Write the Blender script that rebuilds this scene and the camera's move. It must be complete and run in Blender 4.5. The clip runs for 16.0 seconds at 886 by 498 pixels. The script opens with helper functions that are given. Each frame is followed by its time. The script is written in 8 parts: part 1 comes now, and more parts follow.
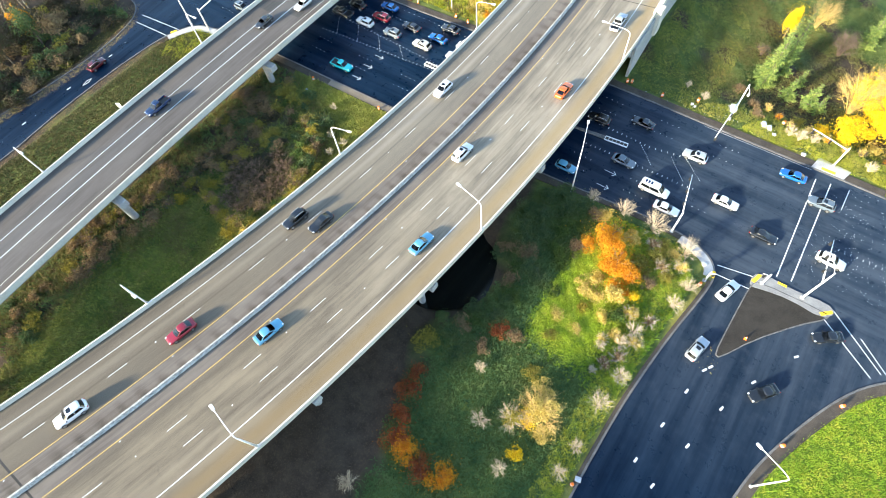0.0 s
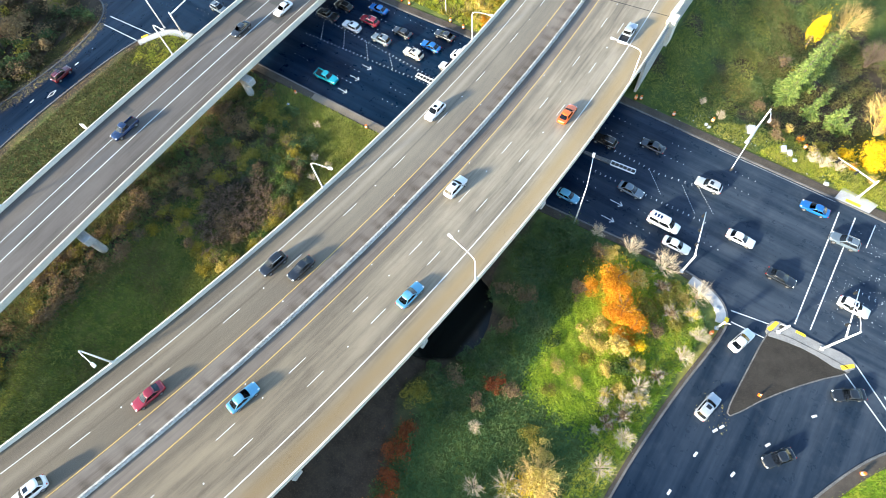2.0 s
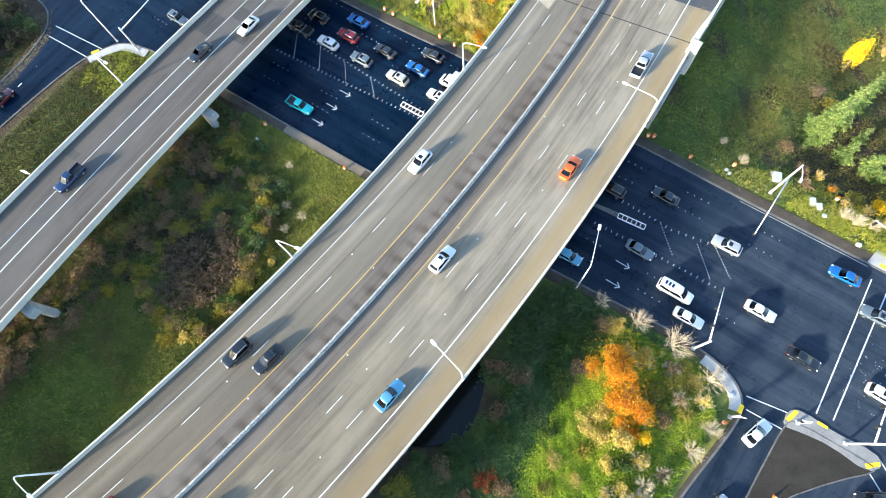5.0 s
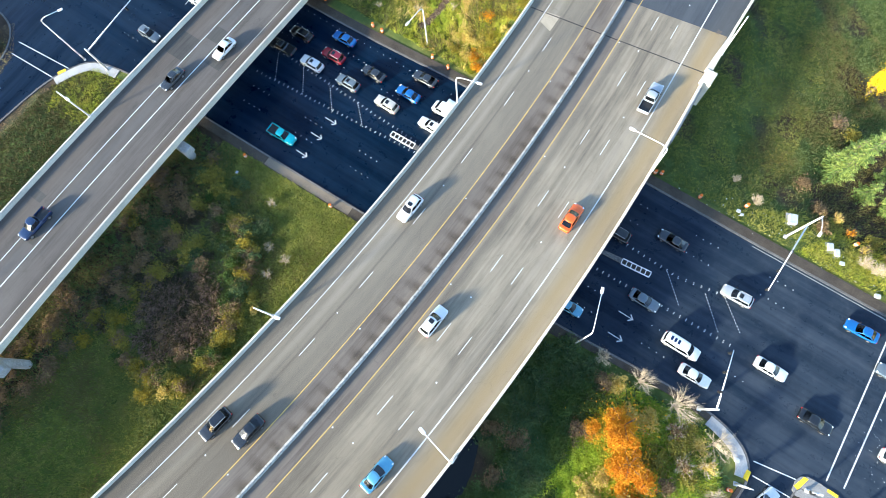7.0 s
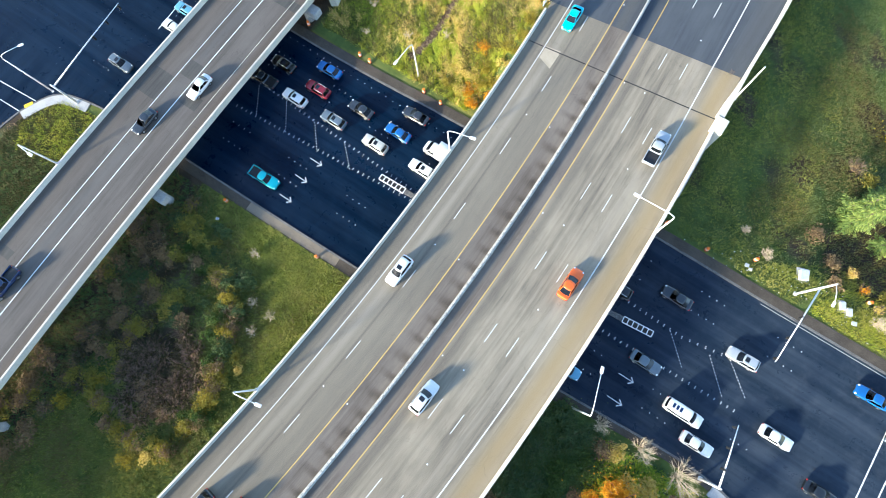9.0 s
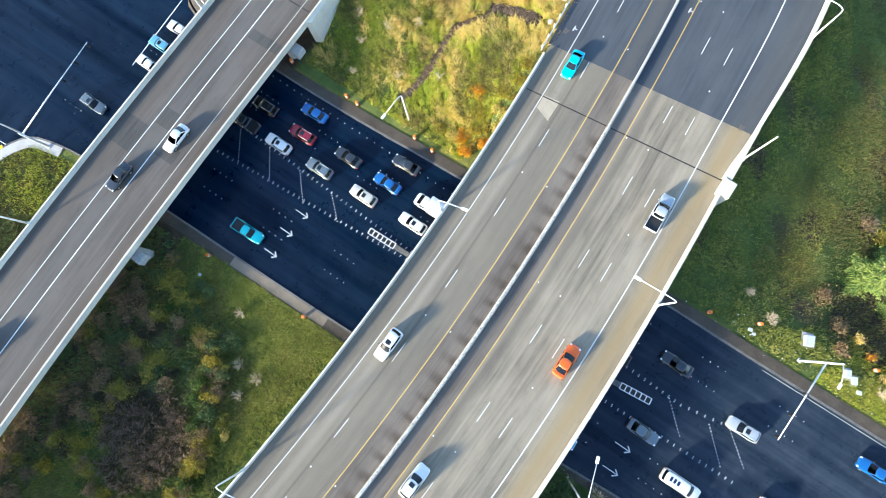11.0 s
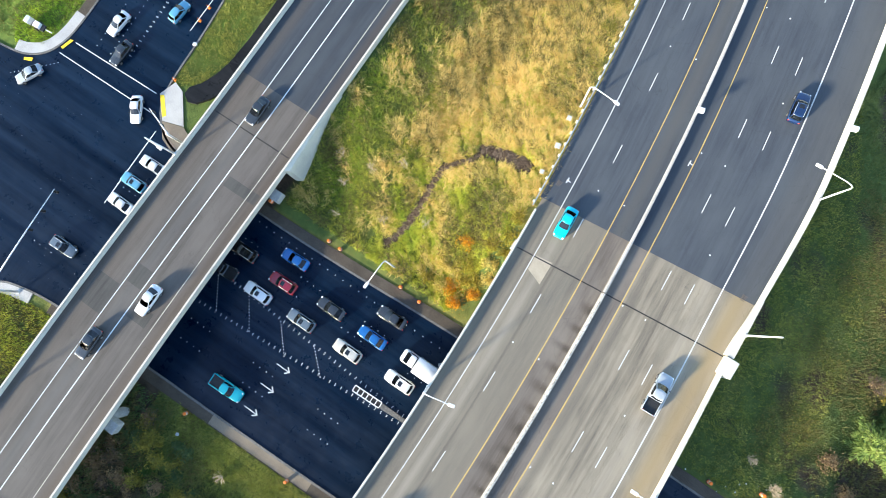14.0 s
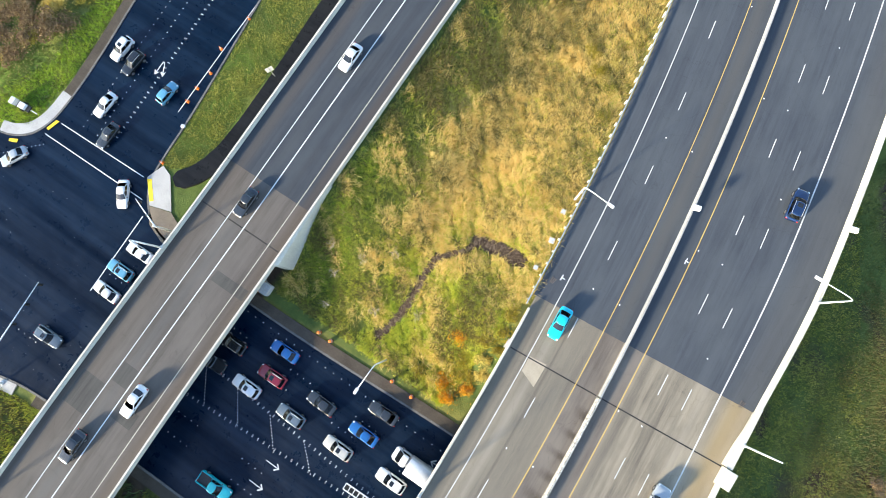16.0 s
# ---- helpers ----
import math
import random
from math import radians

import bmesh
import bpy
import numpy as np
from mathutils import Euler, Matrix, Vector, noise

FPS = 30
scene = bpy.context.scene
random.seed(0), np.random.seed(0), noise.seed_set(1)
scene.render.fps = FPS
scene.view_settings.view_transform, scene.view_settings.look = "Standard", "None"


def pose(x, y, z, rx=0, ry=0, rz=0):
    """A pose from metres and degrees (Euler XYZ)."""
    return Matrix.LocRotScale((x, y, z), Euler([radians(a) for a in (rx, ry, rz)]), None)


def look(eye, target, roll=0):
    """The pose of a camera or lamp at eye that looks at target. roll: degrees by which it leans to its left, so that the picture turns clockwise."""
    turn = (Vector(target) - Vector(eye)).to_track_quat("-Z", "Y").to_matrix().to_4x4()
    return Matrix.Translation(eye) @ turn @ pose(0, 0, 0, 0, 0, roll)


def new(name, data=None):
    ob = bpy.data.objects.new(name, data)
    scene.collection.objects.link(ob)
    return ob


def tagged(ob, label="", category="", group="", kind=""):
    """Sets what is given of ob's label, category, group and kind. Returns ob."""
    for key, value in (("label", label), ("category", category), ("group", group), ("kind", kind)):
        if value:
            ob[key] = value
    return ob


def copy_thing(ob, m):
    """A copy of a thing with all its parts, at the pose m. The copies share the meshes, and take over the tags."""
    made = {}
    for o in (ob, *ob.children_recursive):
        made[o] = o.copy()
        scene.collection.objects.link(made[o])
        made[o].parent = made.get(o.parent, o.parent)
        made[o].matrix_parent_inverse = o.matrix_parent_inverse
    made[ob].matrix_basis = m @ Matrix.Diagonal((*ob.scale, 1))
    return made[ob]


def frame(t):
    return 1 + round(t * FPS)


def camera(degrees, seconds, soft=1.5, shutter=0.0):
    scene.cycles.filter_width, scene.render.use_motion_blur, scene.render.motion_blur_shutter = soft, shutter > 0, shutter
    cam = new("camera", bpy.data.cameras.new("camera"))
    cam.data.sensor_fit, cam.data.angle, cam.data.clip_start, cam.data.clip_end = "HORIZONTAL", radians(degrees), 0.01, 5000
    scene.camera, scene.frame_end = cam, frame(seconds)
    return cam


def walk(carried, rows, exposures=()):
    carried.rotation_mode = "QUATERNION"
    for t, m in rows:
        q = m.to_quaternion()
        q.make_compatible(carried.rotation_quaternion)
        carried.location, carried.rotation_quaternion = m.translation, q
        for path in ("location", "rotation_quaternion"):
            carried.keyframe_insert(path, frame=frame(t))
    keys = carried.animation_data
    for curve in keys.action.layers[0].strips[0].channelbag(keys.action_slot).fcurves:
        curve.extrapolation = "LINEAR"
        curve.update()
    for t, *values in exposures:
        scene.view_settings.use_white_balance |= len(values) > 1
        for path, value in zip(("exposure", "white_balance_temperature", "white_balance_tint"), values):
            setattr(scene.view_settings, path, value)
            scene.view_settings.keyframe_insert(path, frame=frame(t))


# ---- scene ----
cam = camera(79.8, 16.0, soft=0.65)
PATH = [
    (0, (0.007, -0.059, 86.585), (-0.621, 0.649, 84.823), -8.0),
    (0.5, (-1.733, 3.066, 86.288), (-2.348, 3.754, 84.513), -8.2),
    (1, (-3.458, 6.207, 86.0), (-4.059, 6.874, 84.212), -8.4),
    (1.5, (-5.23, 9.275, 85.728), (-5.817, 9.921, 83.928), -8.6),
    (2, (-6.987, 12.341, 85.421), (-7.56, 12.966, 83.609), -8.9),
    (2.5, (-8.733, 15.52, 85.128), (-9.292, 16.123, 83.305), -9.2),
    (3, (-10.455, 18.688, 84.796), (-11.0, 19.269, 82.962), -9.5),
    (3.5, (-12.221, 21.816, 84.481), (-12.75, 22.376, 82.636), -9.7),
    (4, (-14.037, 25.01, 84.219), (-14.548, 25.544, 82.361), -10.1),
    (6.5, (-22.683, 40.185, 82.605), (-23.113, 40.595, 80.695), -12.5),
    (7, (-24.449, 43.226, 82.342), (-24.862, 43.612, 80.424), -13.2),
    (7.5, (-26.272, 46.419, 82.163), (-26.668, 46.778, 80.235), -14.1),
    (8, (-28.105, 49.529, 81.902), (-28.483, 49.862, 79.967), -14.9),
    (8.5, (-29.905, 52.567, 81.652), (-30.266, 52.879, 79.709), -15.5),
    (9, (-31.665, 55.714, 81.399), (-32.01, 56.001, 79.45), -16.6),
    (11.5, (-40.813, 71.666, 80.395), (-41.073, 71.829, 78.419), -24.3),
    (12, (-42.791, 75.009, 80.264), (-43.04, 75.158, 78.286), -25.5),
    (12.5, (-44.943, 78.707, 80.188), (-45.191, 78.857, 78.209), -25.3),
    (13, (-47.165, 82.601, 80.237), (-47.414, 82.754, 78.258), -25.1),
    (13.5, (-49.376, 86.585, 80.211), (-49.626, 86.738, 78.233), -25.3),
    (14, (-51.562, 90.497, 80.223), (-51.814, 90.652, 78.245), -25.2),
    (14.5, (-53.703, 94.426, 80.254), (-53.958, 94.586, 78.277), -24.8),
    (15, (-55.459, 97.711, 80.359), (-55.716, 97.875, 78.383), -24.4),
    (15.5, (-56.991, 100.374, 80.389), (-57.245, 100.538, 78.412), -24.1),
    (16, (-58.135, 102.354, 80.45), (-58.389, 102.519, 78.474), -24.0),
]
walk(cam, [(t, look(eye, target, roll)) for t, eye, target, roll in PATH], [(0, 1.83, 6450, 8), (4, 1.66, 6200, 8), (8, 1.59, 5950, 8), (12, 1.54, 5950, 8), (16, 1.47, 6420, 10)])

# ---- world, sun ----
SUN_EL, SUN_TO = radians(15.5), Vector((0.36, 0.933, 0)).normalized()   # SUN_TO: the way the shadows fall
world = bpy.data.worlds.new("sky")
scene.world = world
world.use_nodes = True
wn = world.node_tree
sky = wn.nodes.new("ShaderNodeTexSky")
sky.sky_type, sky.sun_disc = 'NISHITA', False
sky.sun_elevation, sky.sun_rotation = SUN_EL, math.atan2(-SUN_TO.x, -SUN_TO.y)
sky.air_density, sky.dust_density, sky.ozone_density = 1.0, 0.7, 1.6
wn.links.new(sky.outputs[0], wn.nodes["Background"].inputs[0])
wn.nodes["Background"].inputs[1].default_value = 0.205
sun_data = bpy.data.lights.new("sun", "SUN")
sun_data.energy, sun_data.angle, sun_data.color = 5.2, radians(5.0), (1.0, 0.88, 0.66)
sun = new("sun", sun_data)
sun_from = Vector((-SUN_TO.x * math.cos(SUN_EL), -SUN_TO.y * math.cos(SUN_EL), math.sin(SUN_EL)))
sun.matrix_world = look(sun_from * 300, (0, 0, 0))

# ---- materials ----


def lin(h):
    c = [int(h[i:i + 2], 16) / 255 for i in (0, 2, 4)]
    return tuple(v / 12.92 if v <= 0.04045 else ((v + 0.055) / 1.055) ** 2.4 for v in c) + (1.0,)


def rgb(*c):
    return (*c, 1.0)


MATS = {}


def base_mat(name, rough=0.8, metal=0.0, spec=0.5):
    m = bpy.data.materials.new(name)
    m.use_nodes = True
    nt = m.node_tree
    b = nt.nodes["Principled BSDF"]
    b.inputs["Roughness"].default_value, b.inputs["Metallic"].default_value = rough, metal
    b.inputs["Specular IOR Level"].default_value = spec
    MATS[name] = m
    return m, nt, b


def node(nt, kind, **kw):
    n = nt.nodes.new(kind)
    for k, v in kw.items():
        n.inputs[k].default_value = v
    return n


def coords(nt, which="Object", scale=(1, 1, 1)):
    tc = nt.nodes.new("ShaderNodeTexCoord")
    mp = nt.nodes.new("ShaderNodeMapping")
    mp.inputs["Scale"].default_value = scale
    nt.links.new(tc.outputs[which], mp.inputs[0])
    return mp.outputs[0]


def noise_tex(nt, vec, scale, detail=4.0, rough=0.6):
    n = node(nt, "ShaderNodeTexNoise", Scale=scale, Detail=detail, Roughness=rough)
    nt.links.new(vec, n.inputs["Vector"])
    return n.outputs[0]


def ramp(nt, fac, stops, smooth=False):
    r = nt.nodes.new("ShaderNodeValToRGB")
    while len(r.color_ramp.elements) < len(stops):
        r.color_ramp.elements.new(0.5)
    for e, (p, c) in zip(r.color_ramp.elements, stops):
        e.position, e.color = p, c if len(c) == 4 else (*c, 1)
    nt.links.new(fac, r.inputs[0])
    return r.outputs[0]


def mixc(nt, fac, a, b, mode='MIX'):
    m = nt.nodes.new("ShaderNodeMix")
    m.data_type, m.blend_type = 'RGBA', mode
    for sock, v in ((m.inputs[0], fac), (m.inputs[6], a), (m.inputs[7], b)):
        if isinstance(v, (int, float, tuple)):
            sock.default_value = v
        else:
            nt.links.new(v, sock)
    return m.outputs[2]


def bump(nt, b, height, strength=0.3, dist=0.05):
    n = node(nt, "ShaderNodeBump", Strength=strength, Distance=dist)
    nt.links.new(height, n.inputs["Height"])
    nt.links.new(n.outputs[0], b.inputs["Normal"])


def mottled(name, dark, mid, light, s1=0.15, s2=3.0, rough=0.85, bmp=0.3, metal=0.0, spec=0.4, which="Object", scale=(1, 1, 1)):
    """A surface that varies at a broad and a fine scale."""
    m, nt, b = base_mat(name, rough, metal, spec)
    v = coords(nt, which, scale)
    big, fine = noise_tex(nt, v, s1), noise_tex(nt, v, s2, 6, 0.7)
    c = mixc(nt, ramp(nt, big, [(0.32, (0, 0, 0)), (0.68, (1, 1, 1))]), rgb(*dark), rgb(*mid))
    c = mixc(nt, ramp(nt, fine, [(0.45, (0, 0, 0)), (0.75, (1, 1, 1))]), c, rgb(*light))
    nt.links.new(c, b.inputs["Base Color"])
    if bmp:
        bump(nt, b, fine, bmp)
    return m


def varied(name, cols, rough=0.8, spec=0.2, trans=0.0, patch=0.0, lone=0.45):
    """One colour an island, out of a few; patch: how fine the clumps are that lean to one colour, lone: how far an island differs from its clump."""
    m, nt, b = base_mat(name, rough, 0, spec)
    fac = nt.nodes.new("ShaderNodeNewGeometry").outputs["Random Per Island"]
    n = len(cols)
    if patch:
        clump = ramp(nt, noise_tex(nt, coords(nt), patch, 4, 0.6), [(0.3, (0, 0, 0)), (0.7, (1, 1, 1))])
        mx = nt.nodes.new("ShaderNodeMix")
        mx.inputs[0].default_value = lone
        nt.links.new(clump, mx.inputs[2])
        nt.links.new(fac, mx.inputs[3])
        fac = mx.outputs[0]
    c = ramp(nt, fac, [(i / max(n - 1, 1), x) for i, x in enumerate(cols)])
    nt.links.new(c, b.inputs["Base Color"])
    if trans:
        b.inputs["Subsurface Weight"].default_value = 0.0
        mixs = nt.nodes.new("ShaderNodeMixShader")
        tr = nt.nodes.new("ShaderNodeBsdfTranslucent")
        nt.links.new(c, tr.inputs[0])
        mixs.inputs[0].default_value = trans
        out = nt.nodes["Material Output"]
        nt.links.new(b.outputs[0], mixs.inputs[1])
        nt.links.new(tr.outputs[0], mixs.inputs[2])
        nt.links.new(mixs.outputs[0], out.inputs[0])
    return m


def paint(name, col, rough=0.25, coat=0.6):
    m, nt, b = base_mat(name, rough, 0.0, 0.5)
    v = coords(nt)
    f = noise_tex(nt, v, 2.0)
    c = mixc(nt, ramp(nt, f, [(0.3, (0, 0, 0)), (0.9, (1, 1, 1))]), rgb(*col), rgb(*[x * 0.82 + 0.004 for x in col]))
    nt.links.new(c, b.inputs["Base Color"])
    b.inputs["Coat Weight"].default_value, b.inputs["Coat Roughness"].default_value = coat, 0.08
    return m


def deck_mat(name, dark, mid, light, lanes, warm, fine_amt=1.0, south_tint=None):
    """Driven concrete or asphalt: u runs across the road in metres, v along it. lanes: (centre, half width, amount,
    tint) of worn lanes and other toned bands.
    """
    m, nt, b = base_mat(name, 0.85, 0, 0.35)
    uv = coords(nt, "UV")
    long_ = coords(nt, "UV", (1.0, 0.035, 1))
    streak = noise_tex(nt, long_, 1.6, 5, 0.65)
    patchy = noise_tex(nt, coords(nt, "UV", (0.35, 0.12, 1)), 0.6, 4, 0.6)
    fine = noise_tex(nt, uv, 9.0, 6, 0.75)
    c = mixc(nt, ramp(nt, streak, [(0.36, (0, 0, 0)), (0.62, (1, 1, 1))]), rgb(*dark), rgb(*mid))
    thin = noise_tex(nt, coords(nt, "UV", (1.0, 0.008, 1)), 2.6, 3, 0.6)
    c = mixc(nt, ramp(nt, thin, [(0.5, (0, 0, 0)), (0.72, (0.4,) * 3)]), c, rgb(*[x * 0.8 for x in dark]))
    c = mixc(nt, ramp(nt, thin, [(0.28, (0.3,) * 3), (0.42, (0, 0, 0))]), c, rgb(*light))
    blotch = noise_tex(nt, coords(nt, "UV", (0.5, 0.3, 1)), 0.9, 6, 0.7)
    c = mixc(nt, ramp(nt, blotch, [(0.52, (0, 0, 0)), (0.7, (0.5,) * 3)]), c, rgb(*[x * 0.9 for x in dark]))
    slab = noise_tex(nt, coords(nt, "UV", (0.08, 1.0, 1)), 0.22, 3, 0.6)
    c = mixc(nt, ramp(nt, slab, [(0.52, (0, 0, 0)), (0.6, (0.3,) * 3)]), c, rgb(*[(x + y) / 2 for x, y in zip(dark, mid)]))
    c = mixc(nt, ramp(nt, patchy, [(0.4, (0, 0, 0)), (0.75, (1, 1, 1))]), c, rgb(*light))
    sep = nt.nodes.new("ShaderNodeSeparateXYZ")
    nt.links.new(uv, sep.inputs[0])
    # worn wheel tracks, and bands of another tone along shoulders and barriers
    for ctr, half, amt, tint in lanes:
        s = node(nt, "ShaderNodeMath")
        s.operation = 'SUBTRACT'
        nt.links.new(sep.outputs[0], s.inputs[0])
        s.inputs[1].default_value = ctr
        a = node(nt, "ShaderNodeMath")
        a.operation = 'ABSOLUTE'
        nt.links.new(s.outputs[0], a.inputs[0])
        mr = nt.nodes.new("ShaderNodeMapRange")
        mr.interpolation_type = 'SMOOTHSTEP'
        mr.inputs[1].default_value, mr.inputs[2].default_value = half, 0.0
        mr.inputs[3].default_value, mr.inputs[4].default_value = 0.0, amt
        nt.links.new(a.outputs[0], mr.inputs[0])
        c = mixc(nt, mr.outputs[0], c, rgb(*(tint or warm)))
    # brown tint multiplied in, stronger towards the south end
    if south_tint:
        mr = nt.nodes.new("ShaderNodeMapRange")
        mr.interpolation_type = 'SMOOTHSTEP'
        mr.inputs[1].default_value, mr.inputs[2].default_value = 58.0, -6.0
        mr.inputs[3].default_value, mr.inputs[4].default_value = 0.0, 1.0
        nt.links.new(sep.outputs[1], mr.inputs[0])
        c = mixc(nt, mr.outputs[0], c, mixc(nt, 1.0, c, rgb(*south_tint), 'MULTIPLY'))
    c = mixc(nt, ramp(nt, fine, [(0.4, (0, 0, 0)), (0.8, (0.35 * fine_amt,) * 3)]), c, rgb(*[x * 1.35 for x in light]))
    # hairline cracks and tar
    vor = node(nt, "ShaderNodeTexVoronoi", Scale=0.16)
    vor.feature = 'DISTANCE_TO_EDGE'
    wob = nt.nodes.new("ShaderNodeVectorMath")
    wob.operation = 'ADD'
    nz = node(nt, "ShaderNodeTexNoise", Scale=1.2, Detail=5.0)
    nt.links.new(uv, nz.inputs[0])
    nt.links.new(uv, wob.inputs[0])
    nt.links.new(nz.outputs[1], wob.inputs[1])
    nt.links.new(wob.outputs[0], vor.inputs["Vector"])
    crack = ramp(nt, vor.outputs["Distance"], [(0.0, (0.3,) * 3), (0.004, (0, 0, 0))])
    c = mixc(nt, crack, c, rgb(*[x * 0.4 for x in dark]))
    nt.links.new(c, b.inputs["Base Color"])
    bump(nt, b, fine, 0.15, 0.02)
    return m


M_CONC = deck_mat("deck_concrete", (0.105, 0.088, 0.068), (0.228, 0.192, 0.143), (0.316, 0.267, 0.195),
                  [(-7.0, 6.5, 0.7, (0.132, 0.114, 0.091)), (-12.2, 1.9, 0.8, (0.085, 0.075, 0.063)), (-9.0, 0.9, 0.55, (0.27, 0.235, 0.185)), (-7.45, 0.3, 0.6, (0.075, 0.064, 0.05)), (-5.3, 1.2, 0.5, (0.115, 0.1, 0.08)), (-10.95, 0.3, 0.4, (0.08, 0.07, 0.06)),
                   (3.6, 1.2, 0.7, (0.095, 0.081, 0.066)), (-4.0, 1.0, 0.55, (0.1, 0.086, 0.07)), (5.4, 0.35, 0.35, (0.126, 0.106, 0.082)), (7.4, 0.4, 0.35, (0.126, 0.106, 0.082)), (9.75, 0.4, 0.35, (0.168, 0.145, 0.111)), (11.4, 0.8, 0.3, (0.312, 0.271, 0.213)), (15.4, 2.1, 0.85, (0.253, 0.183, 0.089)), (17.2, 0.7, 0.4, (0.168, 0.128, 0.068))], (0.211, 0.152, 0.077), south_tint=(0.64, 0.59, 0.53))
M_CONC2 = deck_mat("ramp_concrete", (0.058, 0.049, 0.043), (0.098, 0.085, 0.074), (0.134, 0.117, 0.101),
                   [(-5.4, 2.4, 0.6, (0.092, 0.074, 0.060)), (-6.9, 0.7, 0.7, (0.050, 0.042, 0.037)), (6.4, 1.3, 0.65, (0.074, 0.054, 0.042)), (-0.9, 1.5, 0.55, (0.092, 0.088, 0.084)), (2.9, 1.7, 0.4, (0.108, 0.093, 0.082)), (4.3, 0.5, 0.3, (0.072, 0.062, 0.056))], (0.149, 0.125, 0.095))
M_FREEWAY = deck_mat("freeway_asphalt", (0.036, 0.042, 0.053), (0.055, 0.062, 0.074), (0.070, 0.078, 0.086),
                     [(-2.0, 1.6, 0.8, (0.074, 0.072, 0.068)), (1.6, 1.2, 0.6, (0.034, 0.040, 0.048)), (15.4, 2.4, 0.5, (0.076, 0.075, 0.072)), (4.6, 0.7, 0.3, (0.038, 0.044, 0.055)), (-9.0, 0.6, 0.3, (0.040, 0.046, 0.056))], (0.072, 0.072, 0.068))
M_RAMPTOP = deck_mat("ramp_asphalt", (0.026, 0.032, 0.042), (0.039, 0.046, 0.057), (0.052, 0.059, 0.067),
                     [(-5.6, 1.6, 0.6, (0.070, 0.058, 0.050)), (6.5, 1.2, 0.6, (0.062, 0.046, 0.038)), (-1.0, 1.4, 0.5, (0.050, 0.055, 0.061)), (3.0, 1.0, 0.4, (0.026, 0.029, 0.035))], (0.06, 0.056, 0.05))
M_REPAIR = deck_mat("ramp_repair", (0.04, 0.038, 0.036), (0.065, 0.061, 0.056), (0.095, 0.088, 0.078), [], (0.1, 0.09, 0.07))
M_SHOULDER = deck_mat("stained_shoulder", (0.077, 0.063, 0.052), (0.135, 0.111, 0.092), (0.184, 0.155, 0.128), [], (0.090, 0.082, 0.066))
M_PAR = mottled("parapet_concrete", (0.425, 0.394, 0.328), (0.580, 0.542, 0.455), (0.696, 0.656, 0.565), 0.2, 5.0)
M_BARR = mottled("weathered_barrier", (0.10, 0.095, 0.08), (0.50, 0.48, 0.43), (0.85, 0.83, 0.78), 2.6, 6.0, bmp=0.6)
M_STRUCT = mottled("bridge_concrete", (0.26, 0.26, 0.25), (0.38, 0.37, 0.35), (0.48, 0.47, 0.45), 0.25, 4.0)
M_WALK = mottled("sidewalk_concrete", (0.30, 0.29, 0.28), (0.42, 0.41, 0.39), (0.5, 0.49, 0.47), 0.3, 6.0)
M_DIRTYWALK = mottled("dirty_sidewalk", (0.04, 0.033, 0.026), (0.075, 0.062, 0.049), (0.13, 0.108, 0.085), 0.4, 16.0, spec=0.1, bmp=0.1)
M_TANWALK = mottled("tan_sidewalk", (0.12, 0.095, 0.07), (0.19, 0.152, 0.11), (0.26, 0.215, 0.16), 0.4, 12.0, bmp=0.1)
M_KERB = mottled("kerb_concrete", (0.05, 0.05, 0.05), (0.12, 0.115, 0.11), (0.26, 0.25, 0.24), 0.5, 6.0)
M_PATCH = mottled("repair_mortar", (0.30, 0.25, 0.18), (0.40, 0.335, 0.245), (0.46, 0.39, 0.29), 0.8, 6.0)
M_LINE = mottled("worn_white_paint", (0.40, 0.39, 0.36), (0.58, 0.57, 0.54), (0.72, 0.71, 0.68), 0.9, 9.0, bmp=0)
M_WHITE = mottled("white_road_paint", (0.46, 0.47, 0.47), (0.62, 0.63, 0.63), (0.74, 0.75, 0.75), 0.6, 8.0, bmp=0)
M_YELLOW = mottled("yellow_road_paint", (0.52, 0.33, 0.08), (0.64, 0.42, 0.10), (0.7, 0.5, 0.17), 0.6, 8.0, bmp=0)
M_TACTILE = mottled("yellow_tactile", (0.8, 0.5, 0.02), (0.88, 0.6, 0.03), (0.9, 0.66, 0.06), 0.6, 8.0, bmp=0)
M_STEEL = mottled("galvanised_steel", (0.45, 0.46, 0.47), (0.6, 0.61, 0.62), (0.7, 0.71, 0.72), 0.6, 6.0, rough=0.45, metal=0.25, bmp=0)
M_LAMP = mottled("lamp_grey", (0.6, 0.6, 0.6), (0.7, 0.7, 0.7), (0.78, 0.78, 0.78), 0.6, 6.0, rough=0.5, bmp=0)
M_BLACK = mottled("black_housing", (0.012, 0.012, 0.013), (0.02, 0.02, 0.02), (0.04, 0.04, 0.04), 1.0, 8.0, rough=0.5, bmp=0)
M_ORANGE = mottled("safety_orange", (0.75, 0.14, 0.01), (0.85, 0.19, 0.015), (0.9, 0.26, 0.04), 1.0, 8.0, rough=0.5, bmp=0)
M_REFL = mottled("reflective_white", (0.7, 0.7, 0.7), (0.8, 0.8, 0.8), (0.85, 0.85, 0.85), 1.0, 8.0, rough=0.4, bmp=0)
M_JOINT = mottled("joint_rubber", (0.015, 0.014, 0.013), (0.03, 0.028, 0.025), (0.09, 0.08, 0.07), 0.5, 6.0)
M_BARK = mottled("bark", (0.06, 0.045, 0.035), (0.11, 0.085, 0.065), (0.2, 0.17, 0.14), 1.0, 8.0)
